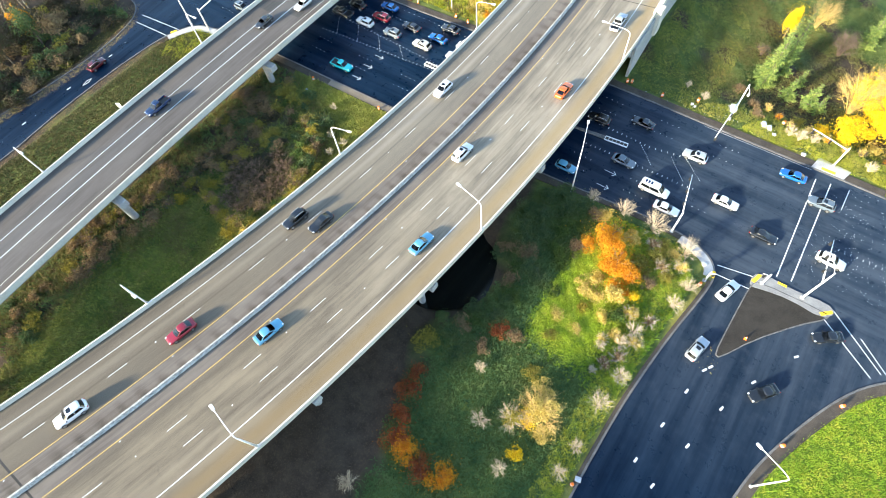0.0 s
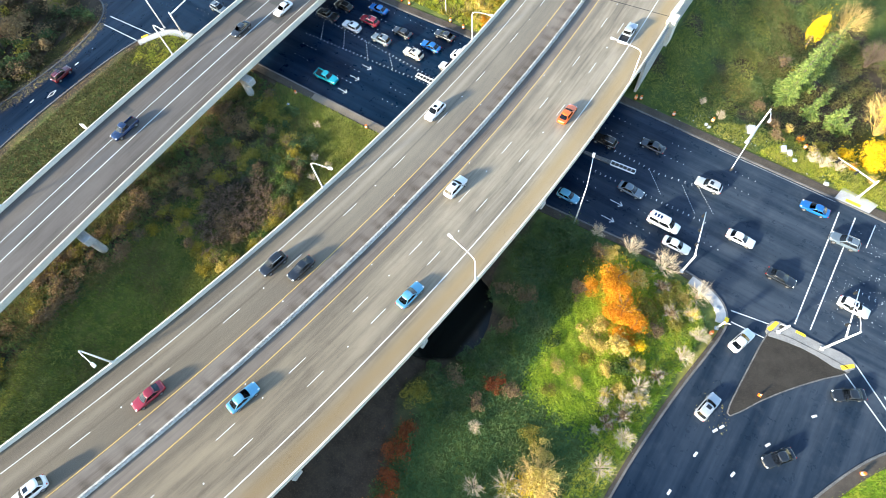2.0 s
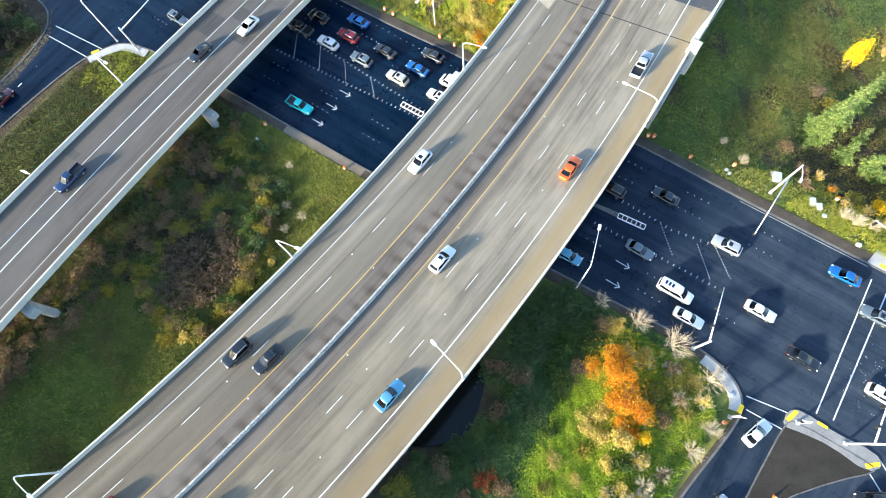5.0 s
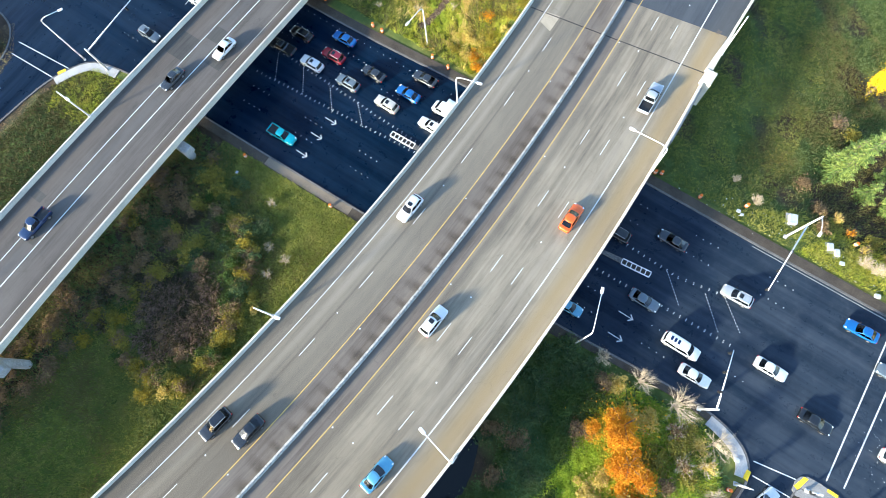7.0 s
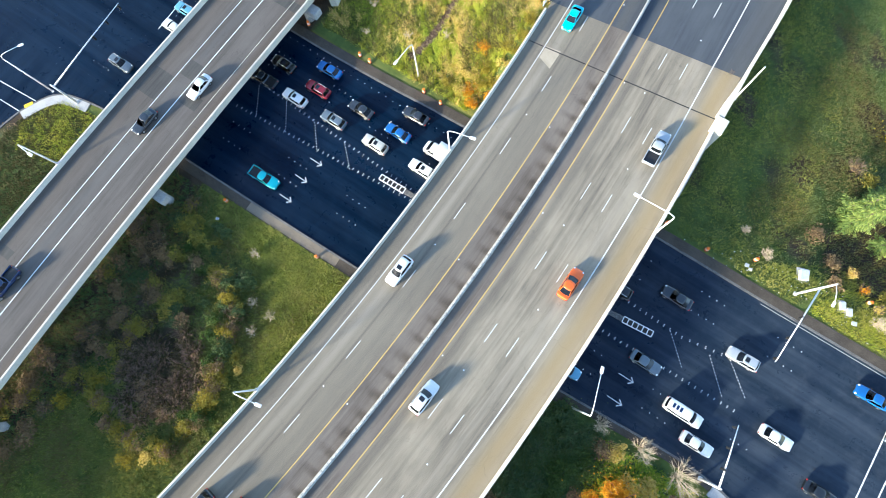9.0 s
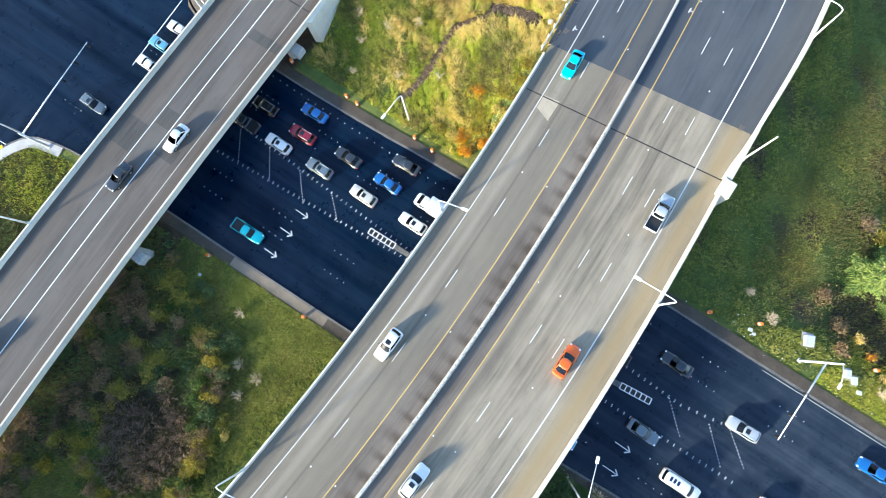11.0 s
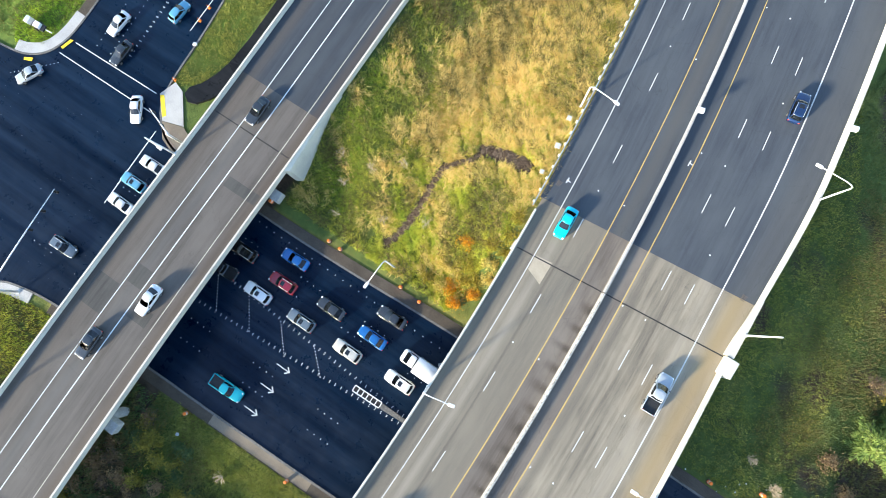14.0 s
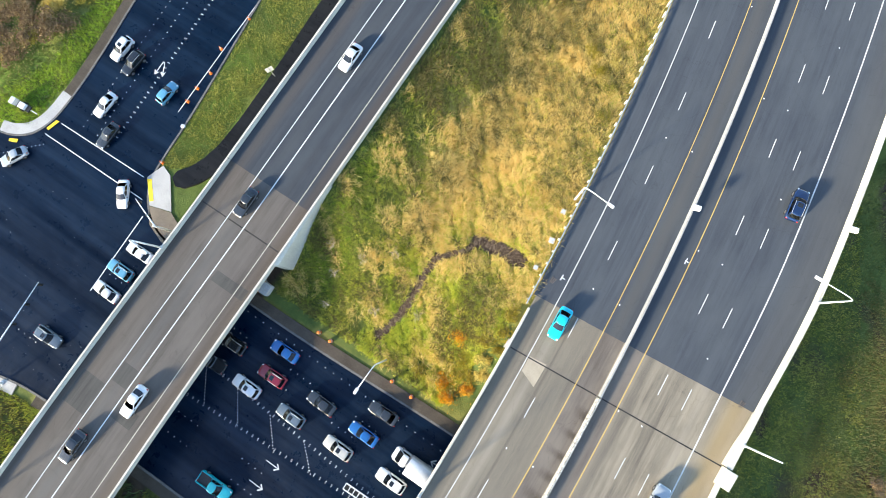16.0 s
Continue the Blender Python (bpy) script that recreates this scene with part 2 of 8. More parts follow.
M_TWIG = mottled("pale_twigs", (0.42, 0.34, 0.22), (0.58, 0.48, 0.34), (0.7, 0.6, 0.46), 1.0, 8.0, bmp=0)
M_BRAMBLE = mottled("brown_canes", (0.08, 0.055, 0.04), (0.15, 0.11, 0.08), (0.26, 0.2, 0.15), 1.0, 8.0, bmp=0)
M_DARKCANE = mottled("dark_canes", (0.13, 0.08, 0.055), (0.22, 0.145, 0.10), (0.36, 0.25, 0.175), 1.0, 8.0, bmp=0)
M_GOLDTWIG = mottled("golden_twigs", (0.45, 0.30, 0.10), (0.6, 0.42, 0.15), (0.72, 0.54, 0.24), 1.0, 8.0, bmp=0)


def asphalt_mat(name, dark, mid, dry, gloss=(0.1, 0.35), sunlit_east=None):
    """Fresh black asphalt with worn wheel tracks along the road and dull dusty patches; the last argument gives greyer
    colours that put sunlight into the east.
    """
    m, nt, b = base_mat(name, 0.5, 0, 0.12)
    b.inputs["Diffuse Roughness"].default_value = 1.0
    v = coords(nt)
    sep = nt.nodes.new("ShaderNodeSeparateXYZ")
    nt.links.new(v, sep.inputs[0])

    def step(sock, a, z):
        mr = nt.nodes.new("ShaderNodeMapRange")
        mr.interpolation_type = 'SMOOTHSTEP'
        mr.inputs[1].default_value, mr.inputs[2].default_value = a, z
        nt.links.new(sock, mr.inputs[0])
        return mr.outputs[0]

    def math2(op, x, y):
        n = nt.nodes.new("ShaderNodeMath")
        n.operation = op
        for sock, val in zip(n.inputs, (x, y)):
            if isinstance(val, (int, float)):
                sock.default_value = val
            else:
                nt.links.new(val, sock)
        return n.outputs[0]

    mid_n = noise_tex(nt, v, 0.10, 5, 0.6)
    cloud = noise_tex(nt, v, 0.45, 6, 0.7)
    fine = noise_tex(nt, v, 6.0, 6, 0.75)
    # tracks run east-west on the wide street and north-south on its side roads
    wide = step(sep.outputs[1], 54.0, 61.0)

    def along(sx, sy, detail):
        ew, ns = noise_tex(nt, coords(nt, "Object", (sx, sy, 1)), 1.0, detail, 0.6), noise_tex(nt, coords(nt, "Object", (sy, sx, 1)), 1.0, detail, 0.6)
        return mixc(nt, wide, ns, ew)

    big, track, rub = along(0.03, 0.22, 4), along(0.022, 0.36, 5), along(0.05, 0.9, 5)
    c = mixc(nt, ramp(nt, big, [(0.4, (0, 0, 0)), (0.7, (1, 1, 1))]), rgb(*dark), rgb(*mid))
    # sun on the eastern street, put into its base colour
    if sunlit_east:
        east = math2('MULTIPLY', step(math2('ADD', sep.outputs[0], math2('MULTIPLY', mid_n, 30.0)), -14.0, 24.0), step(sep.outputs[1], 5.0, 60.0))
        c = mixc(nt, east, c, mixc(nt, ramp(nt, big, [(0.35, (0, 0, 0)), (0.68, (1, 1, 1))]), rgb(*sunlit_east[0]), rgb(*sunlit_east[1])))
        wear = mixc(nt, east, rgb(*dry), rgb(*sunlit_east[2]))
        dull = mixc(nt, east, rgb(*[x * 0.6 for x in dark]), rgb(*[x * 0.6 for x in sunlit_east[0]]))
    else:
        wear, dull = rgb(*dry), rgb(*[x * 0.6 for x in dark])
    c = mixc(nt, ramp(nt, track, [(0.46, (0, 0, 0)), (0.72, (0.5,) * 3)]), c, wear)
    c = mixc(nt, ramp(nt, track, [(0.26, (0.4,) * 3), (0.48, (0, 0, 0))]), c, dull)
    c = mixc(nt, ramp(nt, rub, [(0.30, (0.35,) * 3), (0.5, (0, 0, 0))]), c, dull)
    c = mixc(nt, ramp(nt, cloud, [(0.5, (0, 0, 0)), (0.75, (0.45,) * 3)]), c, wear)
    c = mixc(nt, ramp(nt, fine, [(0.55, (0, 0, 0)), (0.74, (0.3,) * 3)]), c, rgb(*[x * 1.5 for x in dry]))
    nt.links.new(c, b.inputs["Base Color"])
    nt.links.new(ramp(nt, cloud, [(0.3, (0.24,) * 3), (0.7, (0.38,) * 3)]), b.inputs["Roughness"])
    nt.links.new(ramp(nt, track, [(0.32, (gloss[0],) * 3), (0.68, (gloss[1],) * 3)]), b.inputs["Specular IOR Level"])
    bump(nt, b, fine, 0.12, 0.02)
    return m


M_ASPH = asphalt_mat("fresh_asphalt", (0.0004, 0.0064, 0.0200), (0.0010, 0.0118, 0.0330), (0.0030, 0.0190, 0.0470), gloss=(0.10, 0.36), sunlit_east=((0.012, 0.022, 0.039), (0.030, 0.043, 0.063), (0.062, 0.075, 0.097)))
M_PATH = asphalt_mat("path_asphalt", (0.013, 0.013, 0.014), (0.022, 0.022, 0.023), (0.034, 0.033, 0.032), (0.1, 0.2))


def ground_mat():
    """Turf: 'dry' runs from wet green to straw, 'bare' from turf to leaf-strewn soil, 'lush' to bright lawn and painted
    sunlit grass.
    """
    m, nt, b = base_mat("ground_cover", 0.95, 0, 0.15)
    v = coords(nt)
    big, mid_n, fine = noise_tex(nt, v, 0.06, 5, 0.6), noise_tex(nt, v, 0.5, 6, 0.65), noise_tex(nt, v, 3.5, 6, 0.75)
    half = ramp(nt, mid_n, [(0.3, (0, 0, 0)), (0.7, (1, 1, 1))])
    green = mixc(nt, half, rgb(0.045, 0.078, 0.022), rgb(0.11, 0.155, 0.038))
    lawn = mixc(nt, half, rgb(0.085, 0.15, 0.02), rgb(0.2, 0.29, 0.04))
    straw = mixc(nt, half, rgb(0.28, 0.25, 0.05), rgb(0.5, 0.40, 0.12))
    soil = mixc(nt, half, rgb(0.036, 0.027, 0.02), rgb(0.082, 0.061, 0.043))
    soil = mixc(nt, ramp(nt, fine, [(0.5, (0, 0, 0)), (0.7, (0.7,) * 3)]), soil, rgb(0.12, 0.085, 0.05))

    def mask(name, lo, hi):
        at = nt.nodes.new("ShaderNodeAttribute")
        at.attribute_name = name
        ad = node(nt, "ShaderNodeMath")
        ad.operation = 'MULTIPLY_ADD'
        nt.links.new(big, ad.inputs[0])
        ad.inputs[1].default_value = 0.5
        off = node(nt, "ShaderNodeMath")
        off.operation = 'SUBTRACT'
        nt.links.new(at.outputs["Fac"], off.inputs[0])
        off.inputs[1].default_value = 0.25
        nt.links.new(off.outputs[0], ad.inputs[2])
        return ramp(nt, ad.outputs[0], [(lo, (0, 0, 0)), (hi, (1, 1, 1))])

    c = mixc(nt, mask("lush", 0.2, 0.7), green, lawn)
    c = mixc(nt, mask("dry", 0.2, 0.55), c, straw)
    c = mixc(nt, ramp(nt, fine, [(0.4, (0, 0, 0)), (0.8, (0.4,) * 3)]), c, rgb(0.14, 0.125, 0.035))
    c = mixc(nt, mask("bare", 0.25, 0.6), c, soil)
    nt.links.new(c, b.inputs["Base Color"])
    bump(nt, b, fine, 0.8, 0.25)
    return m


M_GROUND = ground_mat()
M_WATER, _nt, _b = base_mat("dark_water", 0.12, 0, 0.3)
_b.inputs["Base Color"].default_value = rgb(0.006, 0.007, 0.006)
_n = noise_tex(_nt, coords(_nt), 1.5)
bump(_nt, _b, _n, 0.05, 0.05)
M_GLASS, _nt, _b = base_mat("car_glass", 0.05, 0, 0.7)
_c = mixc(_nt, noise_tex(_nt, coords(_nt), 1.5), rgb(0.008, 0.010, 0.013), rgb(0.02, 0.024, 0.03))
_nt.links.new(_c, _b.inputs["Base Color"])
M_TYRE = mottled("tyre_rubber", (0.012, 0.012, 0.012), (0.02, 0.02, 0.02), (0.035, 0.034, 0.033), 2.0, 20.0, bmp=0)
M_RIM = mottled("alloy_rim", (0.3, 0.3, 0.31), (0.45, 0.45, 0.46), (0.55, 0.55, 0.56), 3.0, 20.0, rough=0.35, metal=0.8, bmp=0)
M_HEADL = mottled("headlight_lens", (0.6, 0.62, 0.64), (0.75, 0.77, 0.8), (0.85, 0.87, 0.9), 3.0, 20.0, rough=0.15, bmp=0)
M_TAIL = mottled("tail_lens", (0.25, 0.01, 0.01), (0.4, 0.015, 0.012), (0.5, 0.03, 0.02), 3.0, 20.0, rough=0.2, bmp=0)
PAINTS = {n: paint("paint_" + n, c) for n, c in dict(
    white=(0.66, 0.67, 0.68), silver=(0.34, 0.37, 0.40), black=(0.008, 0.010, 0.013), charcoal=(0.022, 0.027, 0.034), grey=(0.10, 0.13, 0.16),
    blue=(0.008, 0.10, 0.32), navy=(0.006, 0.022, 0.075), red=(0.22, 0.010, 0.022), maroon=(0.10, 0.008, 0.012), orange=(0.75, 0.12, 0.012),
    teal=(0.01, 0.36, 0.42), cyan=(0.01, 0.48, 0.62), sky=(0.10, 0.30, 0.44), beige=(0.46, 0.44, 0.39)).items()}

# ---- mesh helpers ----


def mesh_of(name, verts, faces, mat, uvs=None, smooth=False):
    me = bpy.data.meshes.new(name)
    me.from_pydata([tuple(v) for v in verts], [], faces)
    if mat:
        me.materials.append(mat)
    if uvs is not None:
        lay = me.uv_layers.new(name="UVMap")
        for lp in me.loops:
            lay.data[lp.index].uv = uvs[lp.vertex_index]
    if smooth:
        me.polygons.foreach_set("use_smooth", [True] * len(me.polygons))
    me.update()
    return me


def raw(name, verts, faces, mat, parent=None, label="", uvs=None, smooth=False):
    ob = new(name, mesh_of(name, verts, faces, mat, uvs, smooth))
    ob.parent = parent
    return tagged(ob, label)


def part(name, bm, material, parent=None, label="", smooth=False):
    me = bpy.data.meshes.new(name)
    bm.normal_update()
    bm.to_mesh(me)
    bm.free()
    me.materials.append(material)
    if smooth:
        me.polygons.foreach_set("use_smooth", [True] * len(me.polygons))
    ob = new(name, me)
    ob.parent = parent
    return tagged(ob, label)


def thing(name, label, category, group="", kind="", m=None):
    ob = new(name)
    ob.empty_display_size = 0.3
    if m is not None:
        ob.matrix_basis = m
    return tagged(ob, label, category, group, kind)


def bx(bm, x0, x1, y0, y1, z0, z1, m=None, bevel=0.0):
    r = bmesh.ops.create_cube(bm, size=1.0)
    vs = r["verts"]
    for v in vs:
        v.co = Vector((x0 + (v.co.x + 0.5) * (x1 - x0), y0 + (v.co.y + 0.5) * (y1 - y0), z0 + (v.co.z + 0.5) * (z1 - z0)))
    if bevel:
        es = list({e for v in vs for e in v.link_edges})
        r2 = bmesh.ops.bevel(bm, geom=es, offset=bevel, segments=1, affect='EDGES')
        vs = list({v for f in r2["faces"] for v in f.verts} | {v for v in vs if v.is_valid})
    if m is not None:
        bmesh.ops.transform(bm, matrix=m, verts=[v for v in vs if v.is_valid])
    return bm


def tube(bm, pts, radii, seg=8, caps=True):
    """A tapering round bar through points."""
    rings = []
    pts = [Vector(p) for p in pts]
    for i, p in enumerate(pts):
        d = (pts[min(i + 1, len(pts) - 1)] - pts[max(i - 1, 0)]).normalized()
        q = d.to_track_quat('Z', 'X')
        r = radii[i] if isinstance(radii, (list, tuple)) else radii
        rings.append([bm.verts.new(p + q @ Vector((r * math.cos(2 * math.pi * k / seg), r * math.sin(2 * math.pi * k / seg), 0))) for k in range(seg)])
    for a, b in zip(rings, rings[1:]):
        for k in range(seg):
            bm.faces.new((a[k], a[(k + 1) % seg], b[(k + 1) % seg], b[k]))
    if caps:
        bm.faces.new(list(reversed(rings[0])))
        bm.faces.new(rings[-1])
    return bm


def bmnew():
    return bmesh.new()


# ---- plan ----
def c_main(y):
    k = 0.00115 if y < 78 else 0.0010
    return -38.6 - k * (y - 78) ** 2, -2 * k * (y - 78)


def z_main(y):
    s = 100 - y
    return 6.9 + 0.03 * s + 0.025 * (0.5 * (s + math.sqrt(s * s + 120)))


def c_left(y):
    k = 0.0004 if y < 85 else 0.0001
    return -94.8 + k * (y - 85) ** 2, 2 * k * (y - 85)


def z_left(y):
    s = 95 - y
    return 5.2 + 0.05 * (0.5 * (s + math.sqrt(s * s + 120)))


class Way:
    def __init__(self, c, z, cross, flare=False):
        self.c, self.z, self.cross, self.flare = c, z, cross, flare   # flare: the east side widens north of the bridge

    def at(self, o, y, dz=0.0):
        x, s = self.c(y)
        n = math.sqrt(1 + s * s)
        if self.flare and o > 1 and y > 106:
            f = min((y - 106) / 26, 1)
            o += f * f * (3 - 2 * f) * (0.04 * o + 0.15 * max(o - 13.5, 0))
        return Vector((x + o * n, y, self.z(y) + self.cross * o + dz))

    def turn(self, y):
        """Heading of the road, in degrees, as the turn about z of a thing that faces +x."""
        x, s = self.c(y)
        return math.degrees(math.atan2(1, s))


MAIN, LEFT = Way(c_main, z_main, 0.06, True), Way(c_left, z_left, 0.0)


def steps(y0, y1, d=3.0):
    n = max(1, math.ceil((y1 - y0) / d))
    return [y0 + (y1 - y0) * i / n for i in range(n + 1)]


def sweep(name, way, prof, y0, y1, mat, parent=None, label="", closed=True, d=3.0, smooth=False, skew=0.0):
    """Draw a cross-section, given as (offset, height), along a road."""
    ys = steps(y0, y1, d)
    k = len(prof)
    vs, uv = [], []
    for y in ys:
        for o, h in prof:
            vs.append(way.at(o, y + skew * o, h))
            uv.append((o, y + skew * o))
    fs = []
    for i in range(len(ys) - 1):
        for j in range(k if closed else k - 1):
            a, b = i * k + j, i * k + (j + 1) % k
            fs.append((a, a + k, b + k, b))
    if closed:
        fs.append(tuple(range(k)))
        fs.append(tuple(reversed(range((len(ys) - 1) * k, len(ys) * k))))
    return raw(name, vs, fs, mat, parent, label, uv, smooth)


def ribbon(name, way, o, w, y0, y1, mat, parent=None, label="", h=0.012, d=3.0):
    return sweep(name, way, [(o + w / 2, h), (o - w / 2, h)], y0, y1, mat, parent, label, closed=False, d=d)


# ---- road outline ----
WEST_LEG = [(-330, 53), (-150, 52.5), (-141, 52), (-137, 49.5), (-134.6, 45), (-133.4, 35), (-134.5, 22), (-137, 8), (-142, -20), (-152, -70), (-170, -160), (-160, -164),
        (-141, -72), (-130, -28), (-124.6, -1), (-125.8, 16), (-125.2, 32), (-123.8, 45), (-121.4, 51), (-118.9, 54.0)]
SOUTH_KERB = [(-115, 55.2), (-108.9, 56.2), (-91.4, 56.9), (-75, 57.2),
        (-56.6, 57.7), (-38, 58.6), (-20.4, 59.6), (-9.2, 60.4), (-2, 61.0), (4, 60.8), (8, 60.0), (10.8, 58.5), (12.4, 56.0)]
SLIP_ROAD = [(12.2, 52), (10.4, 42), (9.2, 32), (8.6, 24), (8.3, 11), (8.5, -8), (10, -40),
        (14, -160), (30, -160), (27, -30), (25.6, 0), (26.0, 14), (27.1, 23.8), (28.5, 30.2), (31.1, 37.3), (35.1, 45.9), (38.6, 50.9), (44, 55.5), (54, 59), (70, 60.5), (300, 61)]
NORTH_SIDE = [(300, 87), (60, 86.8), (32, 86.8), (20, 87.1), (0, 87.0), (-23, 87.2), (-40, 86.9), (-56.4, 86.6), (-74.6, 85.7), (-90, 85.5), (-105.4, 86.0), (-108.7, 86.6), (-111.6, 88.2), (-114.4, 91.5),
        (-115.2, 96), (-115.5, 105.6), (-117.7, 128), (-121, 160), (-127, 260), (-147, 260), (-140, 160), (-136.6, 120), (-135.0, 105), (-134.6, 95.5), (-135.2, 90.5), (-137.5, 87.0), (-142, 85.0), (-155, 84.4), (-330, 84)]
ROAD = WEST_LEG + SOUTH_KERB + SLIP_ROAD + NORTH_SIDE


def rounded(pts, rounds=2):
    for _ in range(rounds):
        out = []
        for i, p in enumerate(pts):
            q = pts[(i + 1) % len(pts)]
            out += [(p[0] * 0.75 + q[0] * 0.25, p[1] * 0.75 + q[1] * 0.25), (p[0] * 0.25 + q[0] * 0.75, p[1] * 0.25 + q[1] * 0.75)]
        pts = out
    return pts


ROAD_EDGE = np.array(rounded(ROAD, 2))


def inside(P, poly):
    x, y = P[:, 0], P[:, 1]
    res = np.zeros(len(P), bool)
    for (x0, y0), (x1, y1) in zip(poly, np.roll(poly, -1, 0)):
        if y0 != y1:
            res ^= ((y0 > y) != (y1 > y)) & (x < (x1 - x0) * (y - y0) / (y1 - y0) + x0)
    return res


def dist(P, poly, closed=True):
    d = np.full(len(P), 1e9)
    A = poly if closed else poly[:-1]
    B = np.roll(poly, -1, 0) if closed else poly[1:]
    for a, b in zip(A, B):
        ab = b - a
        t = np.clip(((P - a) @ ab) / max(ab @ ab, 1e-9), 0, 1)
        d = np.minimum(d, np.hypot(*(P - a - t[:, None] * ab).T))
    return d


def road_dist(P):
    """Metres outside the street's kerb, negative within."""
    d = dist(P, ROAD_EDGE)
    return np.where(inside(P, ROAD_EDGE), -d, d)


def sm(a, b, v):
    t = np.clip((v - a) / (b - a), 0, 1)
    return t * t * (3 - 2 * t)


def offset_main(P):
    x, y = P[:, 0], P[:, 1]
    return (x - (-38.6 - np.where(y < 78, 0.00115, 0.0010) * (y - 78) ** 2)) / np.sqrt(1 + (0.0022 * (y - 78)) ** 2)


def offset_left(P):
    x, y = P[:, 0], P[:, 1]
    k = np.where(y < 85, 0.0004, 0.0001)
    return x - (-94.8 + k * (y - 85) ** 2)


def wavy(P, s, seed=0.0):
    x, y = P[:, 0] / s + seed, P[:, 1] / s - seed
    return (np.sin(x * 1.3 + 1.7 * np.sin(y * 0.7)) + np.sin(y * 1.7 + 1.3 * np.sin(x * 0.9 + 2)) + np.sin((x + y) * 2.3 + np.sin(x * 2.1))) / 3


def height(P):
    P = np.asarray(P, float).reshape(-1, 2)
    x, y = P[:, 0], P[:, 1]
    rd = road_dist(P)
    soft = sm(1.5, 14, rd)
    h = soft * (0.35 * wavy(P, 7) + 0.5 * wavy(P, 19, 3) + 0.3)
    # banks that carry the freeway and the ramp north of the street
    om, ol = offset_main(P), offset_left(P)
    f = sm(91, 107, y) * sm(2.0, 12, rd)
    d_m = np.maximum(np.maximum(-13.6 - om, om - 17.3 - 1.6 * sm(106, 132, y)), 0)
    d_l = np.maximum(np.abs(ol) - 7.8, 0)
    s = 100 - y
    zm = 6.9 + 0.03 * np.maximum(s, -160) + 0.025 * (0.5 * (s + np.sqrt(s * s + 120))) - 0.25 + 0.06 * np.clip(om, -14, 18)
    slope_m = np.where(om < 0, 0.24, 0.36)
    slope_l = np.where(ol < 0, 3.0, 0.24)
    drop = np.where(om > 0, 6.4 * np.exp(-d_m / 14.0) * sm(190, 125, y), 0.0)
    bank = np.maximum(zm - 0.35 - drop - slope_m * d_m, 4.75 - slope_l * d_l)
    h = np.maximum(h, f * np.maximum(bank, 0) + h * 0.4)
    under = (d_m <= 0) & (y > 106) | (d_l <= 0.0) & (y > 99)
    h = np.where(under, np.minimum(h, np.where(d_m <= 0, zm - 0.35, 4.75)), h)
    # hollow with standing water, and the low ground below the bridges south of the street
    h -= 2.3 * sm(1.35, 0.8, np.hypot((x + 30) / 10.5, (y - 33) / 9.0) + 0.12 * wavy(P, 2.6, 4)) * soft
    # a basin in the north-east, below the street and the freeway
    low = 1.1 * sm(90, 100, y) * sm(-21, -9, x) + 1.5 * sm(-5, 7, x) * sm(93, 104, y) + 0.9 * sm(112, 126, y) * sm(-14, 2, x)
    h -= low * sm(2, 9, rd) * (om > 17.5) * sm(60, 40, x)
    h = np.where(rd < 1.0, -0.06, h)
    far = sm(250, 900, np.hypot(x + 40, y - 60))
    return h + far * (3 + 4 * wavy(P, 160)) * (rd > 10)


def blob(P, cx, cy, rx, ry):
    return np.exp(-(((P[:, 0] - cx) / rx) ** 2 + ((P[:, 1] - cy) / ry) ** 2))


def dryness(P):
    P = np.asarray(P, float).reshape(-1, 2)
    x, y = P[:, 0], P[:, 1]
    d = 0.16 + 0.12 * wavy(P, 9, 1) + 0.06 * wavy(P, 3.1, 2)
    om, ol = offset_main(P), offset_left(P)
    tri = (om < -13) & (ol > 7) & (y > 88)
    d = np.where(tri, 0.30 + 0.12 * wavy(P, 6, 5) + 0.34 * sm(104, 122, y) * sm(-84, -74, x) - 0.22 * sm(-76, -84, x), d)
    d -= 0.16 * blob(P, -8, 30, 12, 30) + 0.2 * blob(P, 36, 28, 12, 16) + 0.15 * blob(P, -54, 98, 4, 12)
    d += 0.10 * blob(P, -113, 46, 9, 9) + 0.05 * blob(P, -118, 15, 9, 40) + 0.18 * sm(3.5, 0.5, road_dist(P)) * (x > -110)
    return np.clip(d, 0, 0.8)


DITCH = [(-57.8, 113.3), (-61.2, 113.2), (-64.4, 112.7), (-65.2, 110.4), (-68.4, 107.4), (-68.5, 104.6), (-68.2, 101.5), (-68.4, 97.6), (-69.3, 92.8)]
DITCH_LINE = np.array(DITCH)


